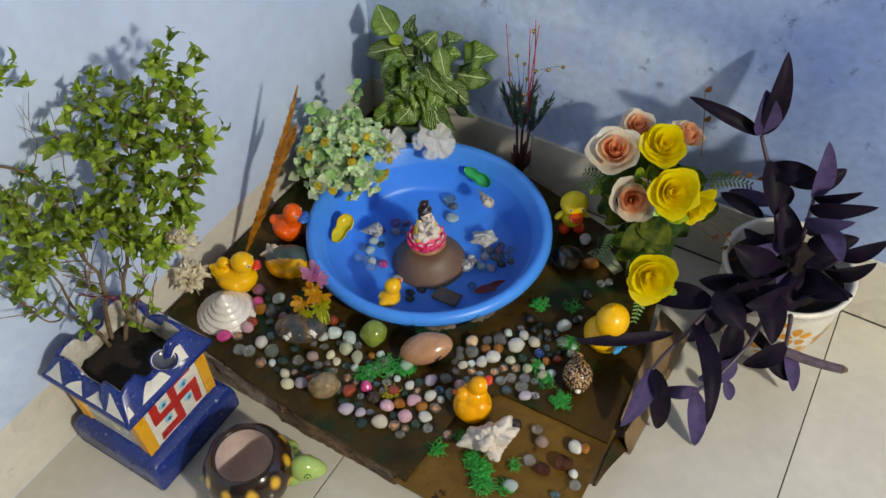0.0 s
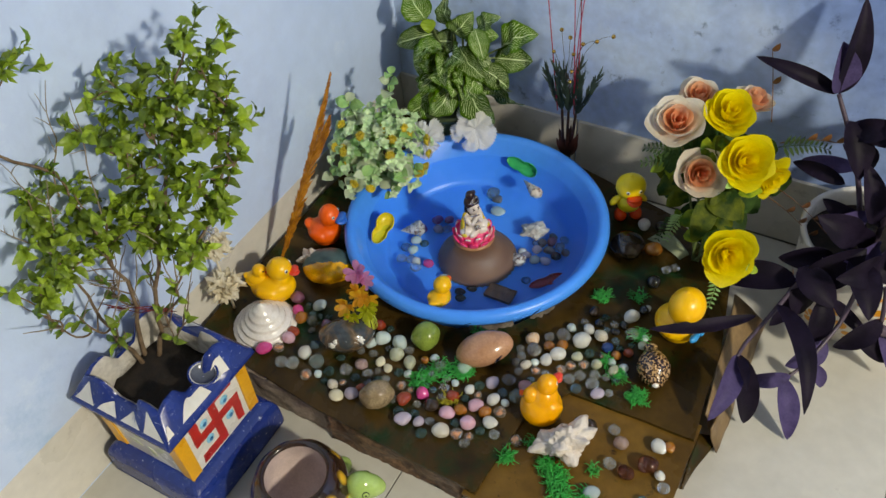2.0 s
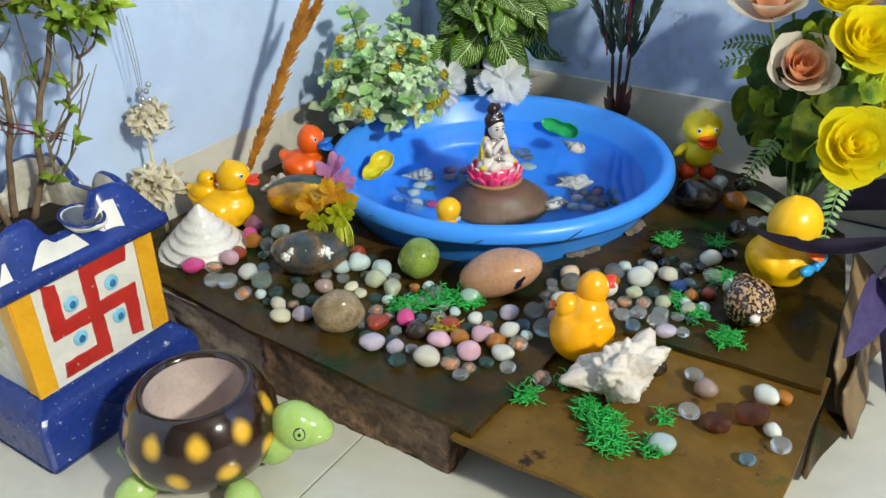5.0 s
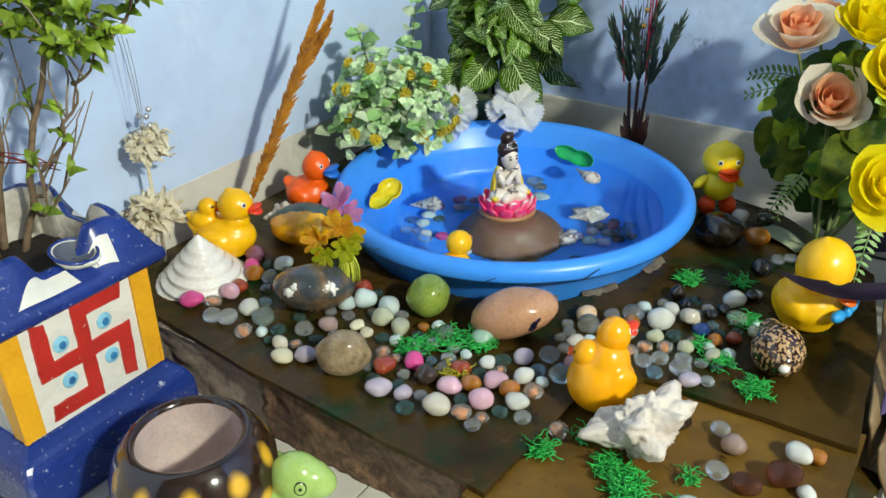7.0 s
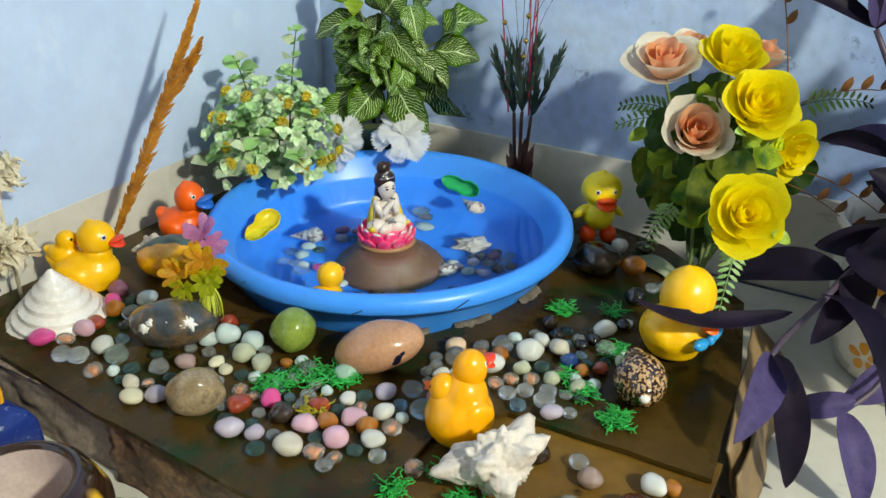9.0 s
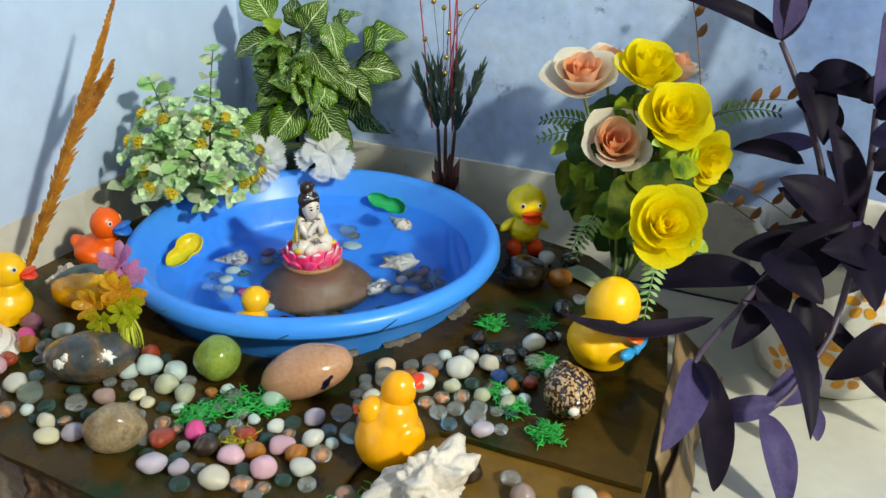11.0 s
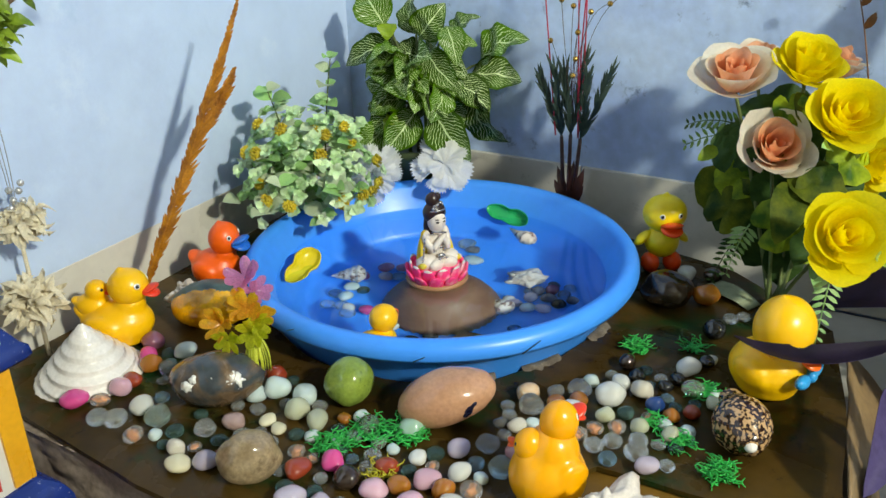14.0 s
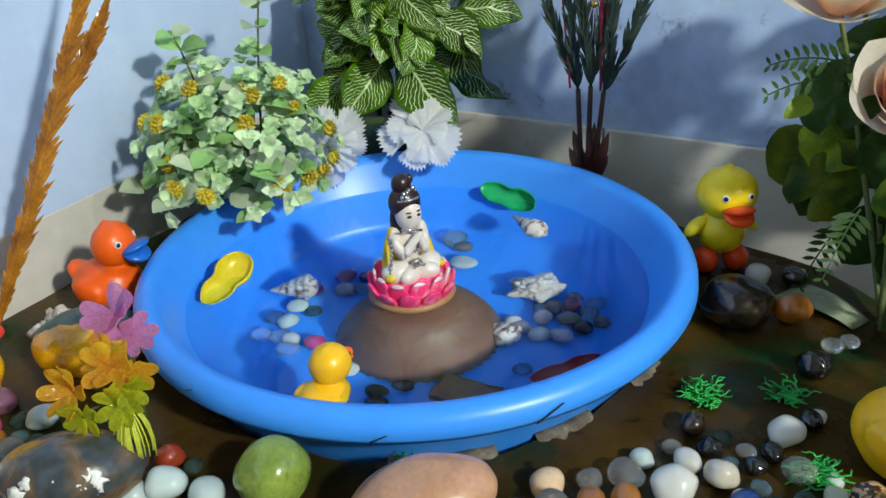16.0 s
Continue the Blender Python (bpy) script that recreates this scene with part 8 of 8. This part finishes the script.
ends = [(0.030, -0.055, 0.372), (-0.012, -0.02, 0.290), (0.006, -0.028, 0.285), (0.028, -0.03, 0.280), (0.012, -0.03, 0.225), (0.012, -0.026, 0.255), (0.075, -0.03, 0.305), (0.050, -0.03, 0.29), (-0.028, -0.01, 0.24), (0.010, -0.03, 0.205)]
for k, e in enumerate(ends):
    bm = bmesh.new(); tube(bm, bend((0.0, 0, 0.15), e, 0.03 if k > 5 else 0.008, 10, (-0.3, 0, 1)), 0.0004, 0.0004, 5)
    part("fine_wire", bm, M_WINE, sprig)
    bm = bmesh.new(); ball(bm, e, 0.0034, u=12, v=8)
    part("bead", bm, M_GOLDB, sprig, "gold bead")

# ---------------------------------------------------------------- translucent pink and amber blossoms with a tassel
def clear_petal(name, c1, c2):
    return see_through(mat(name, c1, c2, 60, 0.10, 0.1, 200, fine=0.15, coat=0.4), 0.82)


M_PKP = clear_petal("pink_resin_petal", (0.94, 0.56, 0.76), (0.86, 0.46, 0.72))
M_AMP = clear_petal("amber_resin_petal", (0.97, 0.76, 0.10), (0.95, 0.60, 0.08))
M_GRP = clear_petal("yellow_green_resin_petal", (0.84, 0.84, 0.08), (0.66, 0.72, 0.06))
M_TASSEL = mat("lime_tassel_thread", (0.52, 0.55, 0.05), (0.40, 0.44, 0.03), 80, 0.6)
spray = thing("resin_flower_spray", "spray of pink and amber resin blossoms with a lime tassel", "artificial flower", (0.222, -0.500, BOARD))
SP = Vector((0.222, -0.500, BOARD))
rg = random.Random(8)
for at, r, mt, face in (((0.228, -0.508, 0.163), 0.021, M_PKP, (0.3, -0.5, 0.9)), ((0.236, -0.508, 0.152), 0.017, M_PKP, (0.8, -0.3, 0.5)),
                        ((0.252, -0.536, 0.152), 0.019, M_AMP, (0.5, -0.7, 0.6)), ((0.234, -0.552, 0.140), 0.019, M_AMP, (0.0, -0.8, 0.6)), ((0.258, -0.530, 0.143), 0.016, M_AMP, (0.9, -0.3, 0.4)), ((0.240, -0.530, 0.150), 0.016, M_AMP, (0.0, -0.4, 1.0)),
                        ((0.262, -0.544, 0.134), 0.016, M_GRP, (0.6, -0.8, 0.2)), ((0.246, -0.558, 0.130), 0.015, M_GRP, (0.2, -0.9, 0.1)), ((0.266, -0.538, 0.142), 0.013, M_GRP, (0.9, -0.5, 0.3))):
    r *= 0.92
    bl = new("blossom"); bl.empty_display_size = 0.01
    bl.parent = spray
    bl.matrix_basis = Matrix.LocRotScale(Vector(at) - SP, Vector(face).to_track_quat("Z", "Y"), (1, 1, 1))
    for k in range(7):
        a = 2 * math.pi * (k + rg.uniform(-0.2, 0.2)) / 7
        up = rg.uniform(0.15, 0.95)
        bm = bmesh.new()
        vs = ball(bm, (0, 0, 0), (0.54 * r, 0.27 * r, 0.035 * r), (0, 0, 0), 16, 10)
        for v in vs:
            v.co.z += 0.35 * v.co.x ** 2 / r + 0.10 * r * math.sin(v.co.y / r * 11 + k) * max(0, v.co.x / r + 0.3)
            v.co.y *= 1 + 0.5 * v.co.x / r
        bmesh.ops.transform(bm, matrix=Matrix.Rotation(a, 4, "Z") @ Matrix.Rotation(-up, 4, "Y") @ Matrix.Translation((0.62 * r, 0, 0)), verts=bm.verts)
        part("petal", bm, mt, bl)
    bm = bmesh.new(); tube(bm, [p - SP for p in bend((0.224, -0.503, BOARD), at, 0.012, 7)], 0.0010, 0.0008, 5)
    part("stalk", bm, M_GSTEM, spray)
bm = bmesh.new()
for k in range(70):
    a = rg.uniform(0, 6.28)
    e = Vector((0.266 + 0.010 * math.cos(a), -0.545 + 0.010 * math.sin(a), 0.094 + rg.uniform(0, 0.010)))
    tube(bm, [p - SP for p in bend((0.262, -0.541, 0.134), e, 0.004, 5, (math.cos(a), math.sin(a), 0))], 0.0007, 0.0005, 4)
tagged(part("tassel", bm, M_TASSEL, spray, "lime thread tassel"), kind="stuff")

# ---------------------------------------------------------------- tufts of green plastic grass
M_MOSS = mat("bright_green_shred", (0.030, 0.52, 0.085), (0.018, 0.34, 0.050), 60, 0.45, fine=0.15)
M_YSHRED = mat("yellow_shred", (0.55, 0.48, 0.02), (0.42, 0.36, 0.015), 60, 0.5)
for x, y, r, cnt, mt in ((0.391, -0.558, 0.025, 70, M_MOSS), (0.372, -0.585, 0.020, 50, M_MOSS), (0.420, -0.540, 0.022, 60, M_MOSS), (0.660, -0.474, 0.017, 50, M_MOSS), (0.606, -0.632, 0.021, 80, M_MOSS), (0.620, -0.650, 0.018, 60, M_MOSS), (0.588, -0.622, 0.014, 40, M_MOSS), (0.650, -0.640, 0.014, 20, M_MOSS),
                          (0.5355, -0.634, 0.014, 34, M_MOSS), (0.5496, -0.322, 0.014, 34, M_MOSS), (0.622, -0.453, 0.016, 30, M_MOSS), (0.626, -0.370, 0.014, 30, M_MOSS), (0.428, -0.597, 0.018, 22, M_YSHRED), (0.600, -0.435, 0.012, 16, M_MOSS), (0.645, -0.60, 0.010, 12, M_MOSS), (0.555, -0.60, 0.012, 14, M_MOSS), (0.411, -0.472, 0.012, 24, M_MOSS), (0.60, -0.30, 0.014, 18, M_MOSS)):
    zz = (LOW + 0.0006) if x > 0.53 and y < -0.502 else BOARD
    bm = bmesh.new()
    for k in range(int(cnt * 2.4)):
        a, q = rg.uniform(0, 6.28), 0.75 * r * rg.random() ** 0.6
        b = rg.uniform(0, 6.28)
        p = Vector((q * math.cos(a), q * math.sin(a), 0.0010 + rg.uniform(0, 0.0075)))
        pts = [p]
        for j in range(4):
            b += rg.uniform(-1.1, 1.1)
            p = p + Vector((math.cos(b), math.sin(b), rg.uniform(-0.25, 0.9) * (1 - 0.3 * j))) * rg.uniform(0.0016, 0.0036)
            p.z = max(p.z, 0.0006)
            pts.append(p)
        tube(bm, pts, 0.00080, 0.00050, 3)
    solo("grass_tuft", bm, mt, ("yellow" if mt is M_YSHRED else "bright green") + " shredded plastic grass tuft on cardboard", "grass tuft", "grass tufts", at=pose(x, y, zz))
# ---------------------------------------------------------------- torn card flap down the side of the platform, loose bits
M_KRAFT = mat("pale_kraft_card", (0.25, 0.165, 0.080), (0.13, 0.080, 0.038), 14, 0.5, 0.3, 90, fine=0.12)


def flap(name, label, material, rows, thick=0.0025):
    """A bent sheet through rows of points."""
    bm = bmesh.new()
    vs = [[bm.verts.new(p) for p in row] for row in rows]
    for a, b in zip(vs, vs[1:]):
        for i in range(len(a) - 1):
            bm.faces.new((a[i], a[i + 1], b[i + 1], b[i]))
    bmesh.ops.subdivide_edges(bm, edges=bm.edges[:], cuts=3, use_grid_fill=True)
    bm.normal_update()
    for v in bm.verts:
        v.co += v.normal * 0.004 * noise.noise(v.co * 25)
    bmesh.ops.solidify(bm, geom=bm.faces[:], thickness=thick)
    return solo(name, bm, material, label, "cardboard")


flap("cardboard_flap", "torn pale cardboard flap folded down to the floor", M_KRAFT, [
    [(0.748, -0.452, BOARD - 0.006), (0.742, -0.38, BOARD - 0.004), (0.738, -0.30, BOARD - 0.004), (0.728, -0.225, BOARD - 0.004)],
    [(0.755, -0.440, 0.040), (0.757, -0.375, 0.042), (0.760, -0.300, 0.04), (0.756, -0.215, 0.04)],
    [(0.762, -0.436, 0.010), (0.768, -0.385, 0.008), (0.782, -0.300, 0.005), (0.784, -0.205, 0.005)]])
flap("cardboard_flap", "torn brown cardboard corner lying beside the lower sheet", M_CARD, [
    [(0.751, -0.545, 0.016), (0.751, -0.500, 0.018), (0.750, -0.455, 0.022)],
    [(0.753, -0.540, 0.009), (0.758, -0.492, 0.010), (0.763, -0.445, 0.012)],
    [(0.753, -0.536, 0.005), (0.764, -0.488, 0.004), (0.775, -0.440, 0.004)]])
flap("cardboard_flap", "pale torn cardboard strip standing on the floor beside the platform", M_KRAFT, [
    [(0.762, -0.458, 0.050), (0.766, -0.41, 0.044), (0.763, -0.36, 0.048)],
    [(0.770, -0.460, 0.024), (0.773, -0.41, 0.022), (0.770, -0.36, 0.024)],
    [(0.777, -0.462, 0.003), (0.781, -0.41, 0.003), (0.777, -0.36, 0.003)]])
stalk_thing = thing("dried_stalk", "pale sage fibrous stalk lying on the cardboard", "dried plant", (0.607, -0.170, BOARD), turn=-28)
M_SAGE = mat("pale_sage_stalk", (0.34, 0.38, 0.24), (0.22, 0.26, 0.15), 60, 0.7, 0.3, 200)
for k in range(16):
    y = 0.0016 * (k - 8)
    bm = bmesh.new()
    tube(bm, bend((-0.03, y * 1.5, 0.0012), (0.034, y * 0.8, 0.0012), 0.006, 6), 0.0012, 0.0008, 5)
    part("fibre", bm, M_SAGE, stalk_thing)
# ---------------------------------------------------------------- floor tiles
bm = bmesh.new(); box(bm, 0.0009, TILE - 0.0009, 0.0009, TILE - 0.0009, -0.006, 0.0, 0.0008)
tile_mesh = finish(bm, "tile", M_FLOOR, False)
for i in range(-1, 5):
    for j in range(1, 7):
        x, y = 0.394 + TILE * (i - 0), -0.008 - TILE * j
        if x < -0.7 or x > ROOM_X or y < ROOM_Y - 0.6:
            continue
        t = new("tile", tile_mesh)
        t.parent = floor
        t.matrix_basis = pose(x, y, 0)
